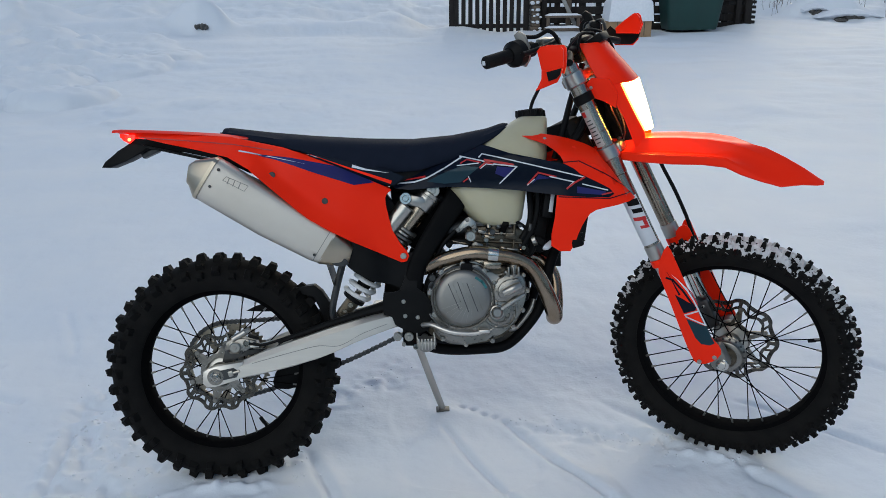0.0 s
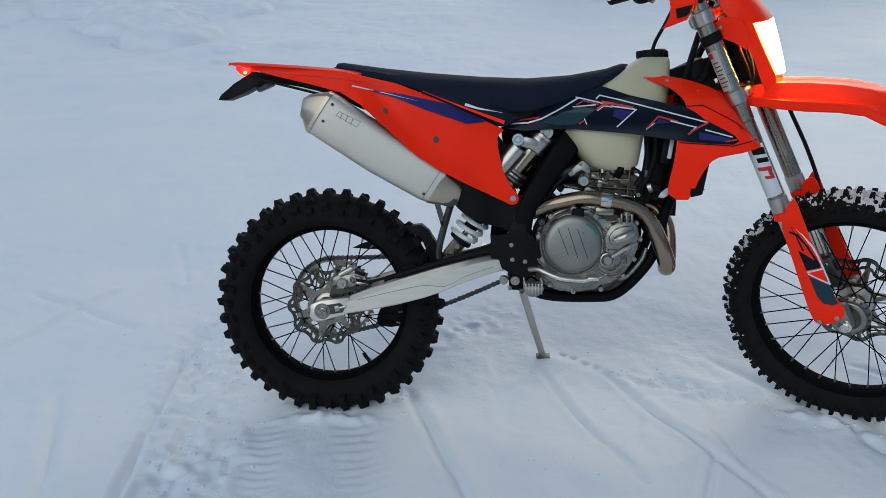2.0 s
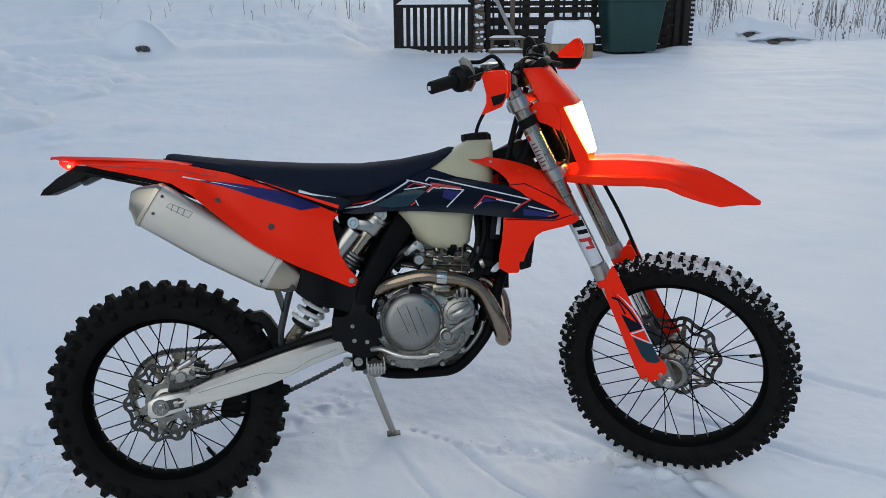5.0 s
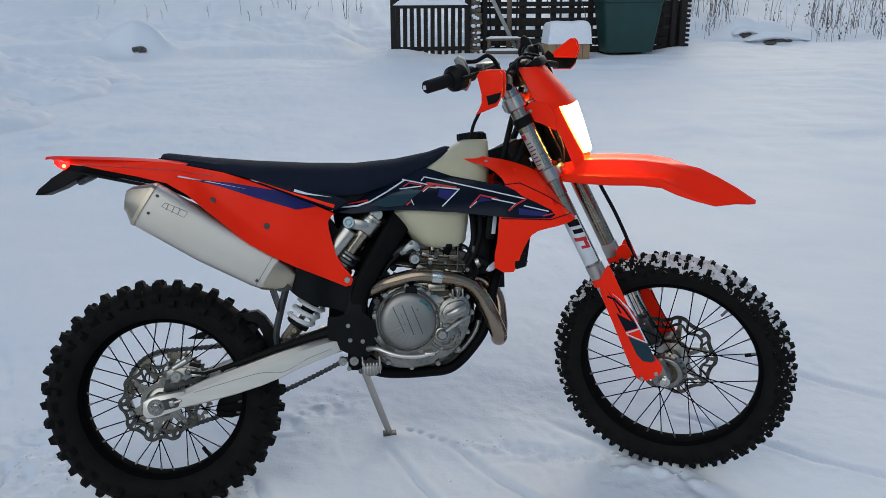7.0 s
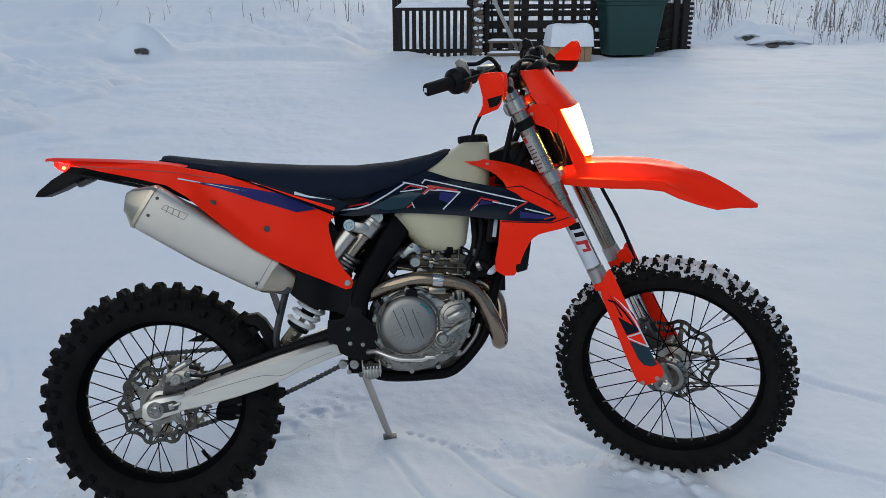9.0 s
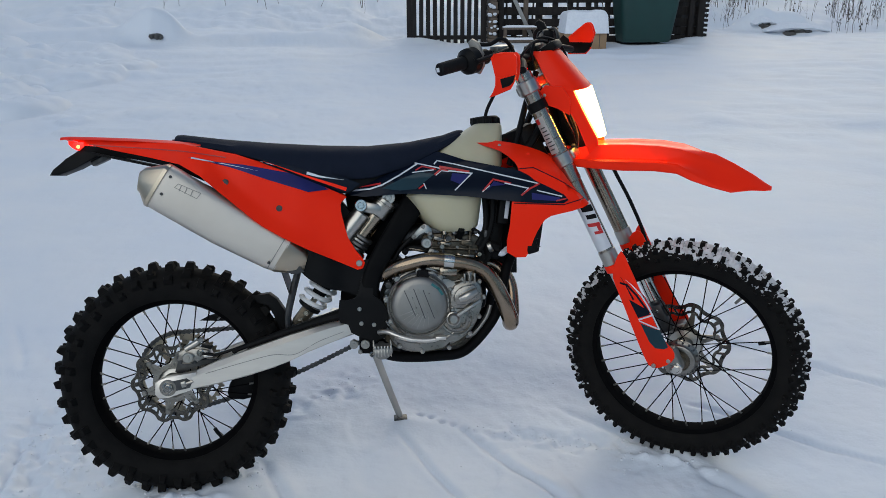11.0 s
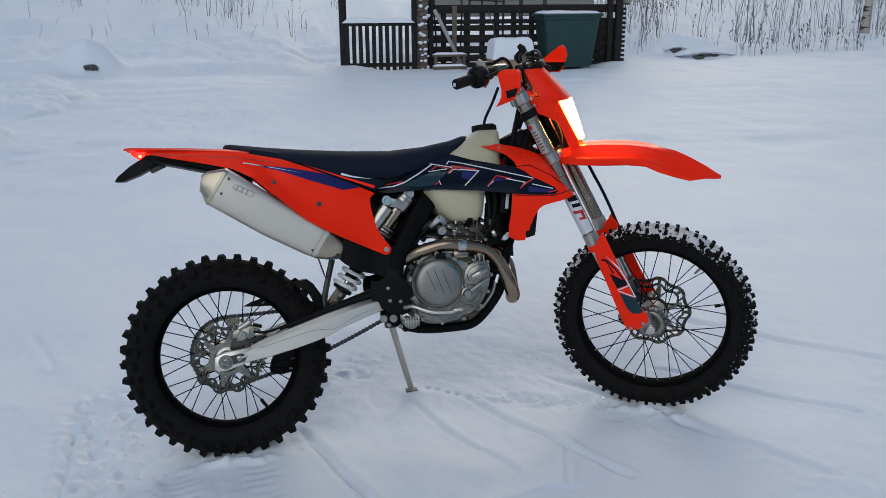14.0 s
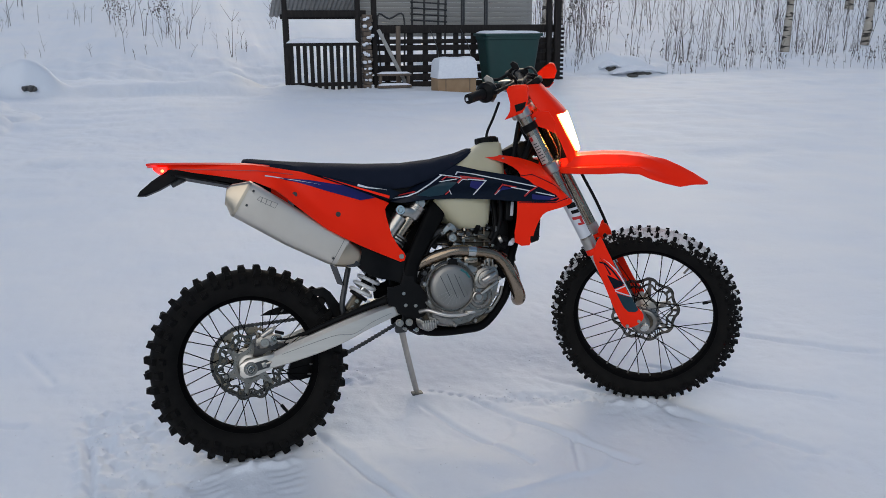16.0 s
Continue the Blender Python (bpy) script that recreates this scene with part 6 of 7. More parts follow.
# brake pedal, peg, stand
part("brake_pedal", tube([(-0.150, -0.125, 0.470), (-0.128, -0.150, 0.474), (-0.093, -0.163, 0.461), (-0.058, -0.168, 0.452), (-0.01, -0.168, 0.449), (0.012, -0.167, 0.453)], [0.008, 0.007, 0.0068, 0.0062, 0.006, 0.006], 12, 5)
     .join(block((0.018, -0.170, 0.456), (0.030, 0.026, 0.010), 0.003)), ALUB, bike, "polished brake pedal")
for s in (-1, 1):
    peg = part("foot_peg", prism([(-0.170, 0.439), (-0.150, 0.441), (-0.134, 0.441), (-0.117, 0.438), (-0.119, 0.426), (-0.132, 0.414), (-0.150, 0.411), (-0.165, 0.420)], s * 0.178 - 0.040, s * 0.178 + 0.040, 0.003, 2).join(rod((-0.145, s * 0.10, 0.430), (-0.145, s * 0.14, 0.430), 0.011, seg=14)), COVER, bike, "toothed steel foot peg")
    for i in range(6):
        for j in (-1, 1):
            part("tooth", block((-0.144 + j * 0.0235, s * (0.142 + 0.013 * i), 0.444), (0.004, 0.006, 0.013), 0.001), ALU, peg)
    for i in range(6):
        part("tooth", block((-0.164 + 0.0085 * i, s * 0.216, 0.441), (0.0045, 0.006, 0.014), 0.001), ALU, peg)
        part("rib", block((-0.164 + 0.0085 * i, s * 0.2185, 0.428), (0.0025, 0.003, 0.018), 0.0008), ALU, peg)
    part("spring", rod((-0.172, s * 0.125, 0.412), (-0.172, s * 0.150, 0.412), 0.008, seg=12), CHROME, peg)
for x, z, r in ((-0.222, 0.437, 0.012), (-0.19, 0.437, 0.013), (-0.205, 0.415, 0.006)):
    part("linkage_pin", rod((x, -0.10, z), (x, -0.125, z), r, seg=18).join(rod((x, -0.124, z), (x, -0.129, z), r * 0.5, seg=6)), ALU, bike)
stand = part("side_stand", tube([(-0.170, 0.105, 0.395), (-0.150, 0.155, 0.325), (-0.110, 0.245, 0.195), (-0.082, 0.306, 0.108)], [0.013, 0.0115, 0.0115, 0.011], 14, 3), ALU, bike, "grey steel side stand")
part("stand_foot", block((-0.079, 0.312, 0.098), (0.045, 0.035, 0.008), 0.003, pose(0, 0, 0, LEAN)), DARKMETAL, stand)
part("stand_hinge", block((-0.172, 0.100, 0.40), (0.045, 0.03, 0.05), 0.008), DARKMETAL, stand)

# ------------------------------------------------ seat and tank
TOP = [(-0.706, 1.023), (-0.7045, 1.029), (-0.7015, 1.034), (-0.693, 1.038), (-0.571, 1.022), (-0.442, 1.009), (-0.296, 0.999), (-0.165, 0.995), (-0.049, 1.004), (0.051, 1.022), (0.095, 1.037), (0.112, 1.036)]
BOT = [(-0.706, 1.018), (-0.7045, 1.013), (-0.7015, 1.009), (-0.690, 1.005), (-0.571, 0.985), (-0.442, 0.950), (-0.34, 0.916), (-0.231, 0.898), (-0.153, 0.902), (-0.058, 0.930), (0.022, 0.968), (0.112, 1.014)]
WID = [(-0.706, 0.050), (-0.70, 0.062), (-0.685, 0.074), (-0.6, 0.105), (-0.45, 0.125), (-0.3, 0.125), (-0.15, 0.112), (0.0, 0.085), (0.08, 0.066), (0.112, 0.048)]
rings = []
for x in [-0.7060, -0.7045, -0.7015] + [-0.697 + 0.809 * i / 56 for i in range(57)]:
    zt, zb, w = curve_at(TOP, x), curve_at(BOT, x), curve_at(WID, x)
    ring = []
    for k in range(11):
        u = 2 * k / 10 - 1
        ring.append((x, w * 0.80 * u, zt - 0.020 * abs(u) ** 3))
    ring += [(x, w * 0.93, zt - 0.034 if zt - 0.034 > zb + 0.01 else (zt + zb) / 2), (x, w, zb + 0.004), (x, w * 0.96, zb), (x, -w * 0.96, zb), (x, -w, zb + 0.004), (x, -w * 0.93, zt - 0.034 if zt - 0.034 > zb + 0.01 else (zt + zb) / 2)]
    rings.append(ring)
seat = part("seat", loft(rings), SEAT, bike, "dark navy gripper seat cover", sharp=60)


def rrect(cx, z, hx, hy, e=0.45, n=36):
    ring = []
    for k in range(n):
        a = 2 * math.pi * k / n
        c, s = math.cos(a), math.sin(a)
        ring.append((cx + hx * math.copysign(abs(c) ** e, c), hy * math.copysign(abs(s) ** e, s), z))
    return ring


tk = []
for z, x0, x1, w in ((0.742, 0.045, 0.118, 0.085), (0.746, 0.022, 0.136, 0.098), (0.760, -0.002, 0.147, 0.108), (0.785, -0.020, 0.151, 0.114), (0.82, -0.045, 0.157, 0.117), (0.850, -0.070, 0.162, 0.118), (0.90, -0.03, 0.215, 0.118),
                     (0.94, 0.0, 0.222, 0.112), (0.975, 0.035, 0.224, 0.098), (1.005, 0.075, 0.226, 0.082), (1.030, 0.110, 0.226, 0.066), (1.046, 0.136, 0.226, 0.054), (1.052, 0.146, 0.222, 0.045)):
    tk.append(rrect((x0 + x1) / 2, z, (x1 - x0) / 2, w, 0.55))
part("fuel_tank", loft(tk), TANK, bike, "translucent milky plastic fuel tank")
cap = part("fuel_cap", rod((0.182, 0, 1.048), (0.180, 0, 1.074), 0.042, 0.040, 32, 0.004), BLACK, bike, "black ribbed fuel cap")
for k in range(14):
    a = 2 * math.pi * k / 14
    part("rib", rod((0.182 + 0.041 * math.cos(a), 0.041 * math.sin(a), 1.052), (0.181 + 0.040 * math.cos(a), 0.040 * math.sin(a), 1.071), 0.004, seg=8), BLACK, cap)
part("vent_hose", tube([(0.181, 0, 1.070), (0.190, 0.0, 1.10), (0.212, -0.01, 1.145), (0.235, -0.02, 1.20)], 0.005, 8, 6), BLACK, cap)


# ------------------------------------------------ bodywork
def side_y(x, z):
    w = curve_at([(-1.01, 0.042), (-0.90, 0.058), (-0.80, 0.080), (-0.70, 0.118), (-0.60, 0.142), (-0.50, 0.150), (-0.35, 0.144), (-0.19, 0.120), (-0.10, 0.118)], x)
    top = curve_at([(-1.0, 1.03), (-0.67, 1.01), (-0.52, 0.975), (-0.37, 0.92), (-0.23, 0.87)], x)
    low = curve_at([(-0.70, 0.955), (-0.615, 0.916), (-0.467, 0.770), (-0.345, 0.708), (-0.20, 0.648)], x)
    flare = curve_at([(-0.68, 0.0), (-0.60, 0.042), (-0.46, 0.036), (-0.36, 0.022), (-0.28, 0.0)], x) * max(0, 1 - max(0, z - low) / 0.075) ** 1.5
    return -(w + flare - 0.35 * max(0, z - (top - 0.045)))


PANEL = [(-0.985, 1.030), (-0.84, 1.020), (-0.665, 1.006), (-0.521, 0.974), (-0.40, 0.930), (-0.300, 0.888), (-0.250, 0.864), (-0.228, 0.851), (-0.240, 0.842), (-0.246, 0.831), (-0.245, 0.810), (-0.237, 0.772), (-0.229, 0.740), (-0.208, 0.702), (-0.190, 0.680), (-0.184, 0.666), (-0.190, 0.651),
         (-0.205, 0.648), (-0.262, 0.675), (-0.344, 0.714), (-0.405, 0.747), (-0.455, 0.778), (-0.480, 0.798), (-0.545, 0.856), (-0.612, 0.916), (-0.674, 0.950), (-0.76, 0.972), (-0.86, 0.994), (-0.955, 1.018)]
for s in (-1, 1):
    pan = part("side_panel", sheet(PANEL, lambda x, z: side_y(x, z) * -s, 0.0035, 0.018, 1, s), RED, bike, "glossy orange rear side panel")
    if s < 0:
        def d1(x, z):
            return side_y(x, z) - 0.0016

        def d2(x, z):
            return side_y(x, z) - 0.0024
        part("violet_stripe", sheet([(-0.652, 0.969), (-0.60, 0.958), (-0.50, 0.945), (-0.374, 0.919), (-0.299, 0.886), (-0.277, 0.873), (-0.331, 0.867), (-0.438, 0.903), (-0.54, 0.940)], d1, 0.0006, 0.012, 0), VIOLET, pan)
        part("white_line", stroke([(-0.64, 0.967), (-0.55, 0.948), (-0.463, 0.928)], 0.0042, d2, taper=True), WHITE, pan)
        # darker red line along the crease of the tail
        part("crease_line", stroke([(-0.93, 1.012), (-0.80, 1.000), (-0.66, 0.985), (-0.55, 0.966)], 0.0030, d2), REDLINE, pan)
        part("black_seam", stroke([(-0.45, 0.950), (-0.36, 0.914), (-0.245, 0.863)], 0.004, d2), NAVY, pan)
        trim = part("rear_trim", sheet([(-0.47, 0.962), (-0.394, 0.943), (-0.30, 0.918), (-0.234, 0.905), (-0.190, 0.886), (-0.222, 0.864), (-0.245, 0.868), (-0.31, 0.897), (-0.40, 0.934)], lambda x, z: -0.128, 0.003, 0.02, 1), NAVY, bike, "dark trim strip under the seat")
        part("red_line", stroke([(-0.228, 0.872), (-0.33, 0.908), (-0.45, 0.954)], 0.010, lambda x, z: -0.1288, taper=True), RED, trim)
        part("white_line", stroke([(-0.335, 0.9195), (-0.30, 0.909), (-0.235, 0.898)], 0.008, lambda x, z: -0.1294, taper=True), WHITE, trim)
        for x, z in ((-0.55, 0.899), (-0.411, 0.825)):
            part("panel_bolt", rod((x, side_y(x, z) + 0.004, z), (x, side_y(x, z) - 0.0022, z), 0.0085, seg=18, ch=0.0008).join(rod((x, side_y(x, z), z), (x, side_y(x, z) - 0.003, z), 0.004, seg=6, ch=0.0003)), DARKMETAL, pan)
        part("panel_bolt", bolt((-0.200, side_y(-0.2, 0.666) - 0.0005, 0.666), 0.009, 0.003), ALU, pan)
    else:
        part("panel_bolt", bolt((-0.200, 0.121, 0.666), 0.009, 0.003, 1), ALU, pan)
rings = []
for x, z, w in ((-1.010, 1.036, 0.038), (-0.99, 1.037, 0.046), (-0.90, 1.033, 0.060), (-0.80, 1.027, 0.078), (-0.70, 1.019, 0.100), (-0.62, 1.008, 0.110)):
    rings.append([(x, -w, z - 0.010), (x, -w * 0.8, z - 0.002), (x, -w * 0.4, z), (x, 0, z + 0.001), (x, w * 0.4, z), (x, w * 0.8, z - 0.002), (x, w, z - 0.010), (x, w * 0.8, z - 0.008), (x, 0, z - 0.006), (x, -w * 0.8, z - 0.008)])
part("rear_fender", loft(rings), RED, bike, "slim orange tail fender")
under = []
for x, z, w, hgt in ((-0.965, 1.012, 0.035, 0.012), (-0.90, 1.006, 0.050, 0.022), (-0.80, 0.995, 0.068, 0.028), (-0.70, 0.980, 0.088, 0.036), (-0.62, 0.955, 0.095, 0.05)):
    under.append([(x, -w, z), (x, w, z), (x, w * 0.9, z - hgt), (x, -w * 0.9, z - hgt)])
part("tail_underside", loft(under), BLACK, bike, "black tail underside")
holder = part("plate_holder", prism([(-1.045, 0.930), (-1.035, 0.946), (-0.998, 0.975), (-0.955, 1.003), (-0.905, 0.998), (-0.90, 0.985), (-0.976, 0.947), (-1.02, 0.930)], -0.035, 0.035, 0.005), BLACK, bike, "black plastic number plate holder")
part("stay", block((-0.915, 0, 0.972), (0.05, 0.03, 0.02), 0.004, pose(0, 0, 0, 0, -24)), DARKMETAL, holder)
part("tail_light", loft([[(x, -w, z + 0.008), (x, w, z + 0.008), (x, w, z - hgt), (x, -w, z - hgt)] for x, z, w, hgt in ((-0.990, 1.016, 0.030, 0.001), (-0.977, 1.014, 0.040, 0.010), (-0.962, 1.012, 0.043, 0.016), (-0.945, 1.012, 0.043, 0.004))]), TAILLAMP, bike, "glowing red tail light")
part("tail_bulb", rod((-0.960, -0.044, 1.007), (-0.960, 0.044, 1.007), 0.0055, seg=12), TAILBULB, bike)


def shroud_y(x, z):
    w = curve_at([(-0.24, 0.112), (-0.12, 0.122), (0.0, 0.130), (0.12, 0.140), (0.25, 0.150), (0.38, 0.150), (0.48, 0.128)], x)
    top = curve_at([(-0.24, 0.90), (0.0, 0.97), (0.14, 1.0), (0.25, 0.99), (0.35, 0.955), (0.48, 0.83)], x)
    return -(w - 1.2 * max(0, z - (top - 0.05)) - 0.15 * max(0, 0.80 - z) - 0.9 * max(0, 0.04 - abs(z - 0.862)) * 0.15)


DARKPANEL = [(-0.238, 0.866), (-0.20, 0.905), (-0.14, 0.918), (-0.06, 0.950), (0.008, 0.980), (0.10, 0.946), (0.252, 0.912), (0.295, 0.884), (0.378, 0.842), (0.376, 0.818), (0.24, 0.826), (0.107, 0.844), (-0.068, 0.856), (-0.18, 0.850)]
SHROUD = [(0.131, 1.002), (0.145, 1.008), (0.238, 0.994), (0.300, 0.978), (0.348, 0.957), (0.411, 0.910), (0.455, 0.858), (0.473, 0.832), (0.467, 0.816), (0.40, 0.795), (0.340, 0.783), (0.313, 0.760), (0.291, 0.716), (0.270, 0.668), (0.216, 0.684),
          (0.224, 0.76), (0.230, 0.828), (0.236, 0.86), (0.250, 0.905), (0.240, 0.935), (0.205, 0.968), (0.162, 0.985)]
for s in (-1, 1):
    sh = part("radiator_shroud", sheet(SHROUD, lambda x, z: shroud_y(x, z) * -s, 0.0035, 0.018, 2, s), RED, bike, "glossy orange radiator shroud")
    dk = part("tank_panel", sheet(DARKPANEL, lambda x, z: (shroud_y(x, z) - 0.0022) * -s, 0.003, 0.018, 2, s), NAVY, bike, "dark navy graphic tank panel")
    if s < 0:
        def e1(x, z):
            return shroud_y(x, z) - 0.0030

        def e2(x, z):
            return shroud_y(x, z) - 0.0036
        part("teal_field", sheet([(-0.130, 0.872), (-0.080, 0.896), (-0.024, 0.917), (0.015, 0.908), (-0.036, 0.868), (-0.081, 0.865)], e1, 0.0005, 0.014, 0), TEAL, dk)
        for field in ([(0.065, 0.910), (0.114, 0.904), (0.086, 0.879), (0.060, 0.890)], [(0.286, 0.850), (0.367, 0.834), (0.365, 0.824), (0.286, 0.831)], [(0.180, 0.885), (0.214, 0.874), (0.175, 0.871), (0.160, 0.858)]):
            part("violet_field", sheet(field, e1, 0.0005, 0.012, 0), VIOLET, dk)
        lines = (([(-0.133, 0.886), (-0.186, 0.878), (-0.240, 0.870)], 0.0055, REDLINE, 1), ([(-0.215, 0.868), (-0.164, 0.8715), (-0.129, 0.882), (-0.080, 0.908), (-0.029, 0.939)], 0.0042, WHITE, 0), ([(-0.034, 0.941), (0.032, 0.924)], 0.0036, WHITE, 0),
                 ([(-0.034, 0.921), (-0.017, 0.931), (0.019, 0.922)], 0.0036, REDLINE, 0), ([(-0.044, 0.9145), (0.013, 0.920)], 0.0030, WHITE, 0), ([(0.018, 0.908), (0.034, 0.922), (0.050, 0.917)], 0.0050, REDLINE, 0),
                 ([(0.032, 0.928), (0.068, 0.921), (0.109, 0.913)], 0.0060, REDLINE, 0), ([(0.017, 0.937), (0.026, 0.946), (0.164, 0.911), (0.304, 0.8755)], 0.0034, WHITE, 0), ([(0.020, 0.905), (0.035, 0.917), (0.056, 0.914)], 0.0020, WHITE, 0),
                 ([(0.056, 0.9165), (0.119, 0.908), (0.073, 0.863)], 0.0034, WHITE, 0), ([(-0.027, 0.870), (-0.016, 0.878)], 0.0040, REDLINE, 0), ([(-0.014, 0.883), (-0.008, 0.869)], 0.0026, WHITE, 0),
                 ([(0.150, 0.859), (0.178, 0.890), (0.226, 0.878)], 0.0044, REDLINE, 0), ([(0.149, 0.8565), (0.168, 0.872)], 0.0024, WHITE, 0), ([(0.211, 0.8785), (0.277, 0.8625), (0.259, 0.846)], 0.0034, WHITE, 0),
                 ([(0.258, 0.845), (0.280, 0.861), (0.306, 0.874)], 0.0050, REDLINE, 0), ([(0.302, 0.8558), (0.370, 0.838)], 0.0034, WHITE, 0), ([(0.356, 0.826), (0.382, 0.831)], 0.0040, REDLINE, 0))
        for k, (p, w, mt, tp) in enumerate(lines):
            part("graphic_line", stroke(p, w, lambda x, z: e2(x, z) - 0.00012 * k, taper=bool(tp)), mt, dk)
        part("black_edge_line", stroke([(0.250, 0.917), (0.291, 0.920), (0.36, 0.886), (0.454, 0.834), (0.376, 0.814), (0.236, 0.822)], 0.0026, lambda x, z: shroud_y(x, z) - 0.0009), NAVY, sh)
        for x, z in ((0.206, 0.985), (0.285, 0.958), (0.264, 0.815)):
            part("screw", bolt((x, shroud_y(x, z) + 0.001, z), 0.005, 0.002), ALU if z > 0.98 else RED, sh)
    rad = part("radiator", block((0.262, s * 0.085, 0.80), (0.035, 0.10, 0.25), 0.006, pose(0, 0, 0, 0, -14)), BLACK, bike, "black finned radiator")
    for i in range(10):
        part("fin", block((0.283 - 0.0058 * (i - 4.5), s * 0.085, 0.80 + 0.023 * (i - 4.5)), (0.006, 0.094, 0.003), 0.0005, pose(0, 0, 0, 0, -14)), DARKMETAL, rad)
    part("louvre_guard", prism([(0.272, 0.765), (0.322, 0.768), (0.308, 0.684), (0.270, 0.680)], s * 0.120 - 0.012, s * 0.115 + 0.012, 0.003), BLACK, rad)
    part("tank_spout", tube([(0.222, s * 0.10, 0.690), (0.205, s * 0.115, 0.680), (0.198, s * 0.115, 0.682)], 0.009, 12, 4), WHITE, rad)

# ------------------------------------------------ front end, built straight and then steered
def fa(z):
    """How far the legs stand ahead of the steering axis at height z."""
    return 0.008 + 0.026 * (z - 0.66)


def fpart(name, g, material, label="", parent=None):
    return part(name, g, material, parent or bike, label, None if parent else TURN)


for s in (-1, 1):
    y = s * 0.100
    top, clamp1, clamp2, low, seal, ax = (Vector(along(z, fa(z), y)) for z in (1.205, 1.165, 1.02, 0.66, 0.64, 0.37))
    leg = fpart("fork_leg", rod(top, clamp1, 0.0255, seg=28, ch=0.004).join(rod(clamp1, clamp2, 0.0245, seg=28)).join(rod(clamp2, Vector(along(0.90, fa(0.90), y)), 0.0250, seg=28)).join(rod(Vector(along(0.90, fa(0.90), y)), low, 0.0235, seg=28)), FORKTUBE if s < 0 else BRONZE, "silver fork leg" if s < 0 else "bronze-grey fork leg")
    part("lower_collar", rod(Vector(along(0.70, fa(0.70), y)), low, 0.0255, seg=28), ALU, leg)
    part("red_seal", rod(low, seal, 0.0265, seg=28), RED, leg)
    part("inner_tube", rod(seal, ax, 0.022, seg=24), CHROME, leg)
    part("axle_lug", block(Vector(along(0.36, 0.038, y)), (0.055, 0.046, 0.075), 0.014, pose(0, 0, 0, 0, -26)), COVER, leg)
    part("fork_cap", rod(top, Vector(along(1.215, fa(1.215), y)), 0.022, seg=24).join(rod(Vector(along(1.214, fa(1.214), y)), Vector(along(1.226, fa(1.226), y)), 0.010, seg=6)), CHROME, leg)
    if s < 0:
        def wrap(z0, z1, a0, a1, r, skew=0.0, k=8):
            fwd = Vector((math.cos(RAKE), 0, math.sin(RAKE)))
            rows = []
            for i in range(k + 1):
                a = a0 + (a1 - a0) * i / k
                rows.append([Vector(along(z + skew * (a - a0), fa(z), y)) + (fwd * math.sin(a) - Vector((0, math.cos(a), 0))) * q for z, q in ((z0, r), (z1, r), (z1, r - 0.001), (z0, r - 0.001))])
            return loft(rows)
        part("label_patch", wrap(1.085, 0.985, -0.75, 0.35, 0.0252), LABELFILM, leg, "clear printed label")
        part("red_mark", wrap(1.082, 1.068, -0.7, -0.2, 0.0256), REDLINE, leg)
        for k in range(7):
            part("print_bar", wrap(1.058 - 0.010 * k, 1.055 - 0.010 * k, -0.55, 0.05 + 0.1 * (k % 3), 0.0256), DARKMETAL, leg)
        part("white_wrap", wrap(0.838, 0.705, -1.2, 1.2, 0.0243), WHITE, leg, "white sticker with red and black slashes")
        part("black_slash", wrap(0.836, 0.818, -0.3, 1.1, 0.0247, -0.006), BLACK, leg)
        part("black_slash", wrap(0.808, 0.796, -0.1, 1.1, 0.0247, -0.006), BLACK, leg)
        part("red_slash", wrap(0.786, 0.776, -0.4, 1.1, 0.0247, -0.006), REDLINE, leg)
        part("red_slash", wrap(0.776, 0.757, 0.55, 1.0, 0.0247, -0.006), REDLINE, leg)
        part("red_slash", wrap(0.760, 0.752, 0.0, 1.0, 0.0247, -0.006), REDLINE, leg)
    guard = [(0.619, 0.716), (0.641, 0.675), (0.669, 0.612), (0.704, 0.533), (0.740, 0.458), (0.768, 0.426), (0.775, 0.400), (0.753, 0.374), (0.712, 0.356), (0.690, 0.380), (0.660, 0.452), (0.632, 0.527), (0.600, 0.608), (0.593, 0.640), (0.600, 0.676)]
    gd = fpart("fork_guard", sheet(guard, lambda x, z: s * (0.137 - 2.5 * (x - (0.634 + 0.40 * (0.69 - z))) ** 2), 0.004, 0.015, 2, s), RED, "glossy orange fork guard")
    if s > 0:
        part("guard_wall", sheet([(0.600, 0.690), (0.622, 0.712), (0.64, 0.70), (0.655, 0.655), (0.640, 0.62), (0.610, 0.65)], lambda x, z: s * 0.07, 0.004, 0.02, 2, s), RED, gd)
    if s < 0:
        def gy(x, z):
            return -(0.137 - 2.5 * (x - (0.634 + 0.40 * (0.69 - z))) ** 2) - 0.0014

        def gy2(x, z):
            return gy(x, z) - 0.0006
        part("teal_decal", sheet([(0.676, 0.498), (0.717, 0.487), (0.732, 0.483), (0.757, 0.433), (0.745, 0.425), (0.720, 0.425), (0.703, 0.442)], gy, 0.0006, 0.010, 0), TEAL, gd)
        part("dark_decal", sheet([(0.642, 0.569), (0.660, 0.561), (0.690, 0.547), (0.704, 0.530), (0.669, 0.514)], gy, 0.0006, 0.010, 0), NAVY, gd)
        part("white_line", stroke([(0.675, 0.592), (0.694, 0.562), (0.711, 0.529), (0.673, 0.510)], 0.0045, gy2), WHITE, gd)
        part("white_line", stroke([(0.675, 0.505), (0.731, 0.487), (0.712, 0.527)], 0.0040, gy2), WHITE, gd)
        part("white_line", stroke([(0.676, 0.590), (0.650, 0.617), (0.632, 0.630)], 0.0060, gy2, taper=True), WHITE, gd)
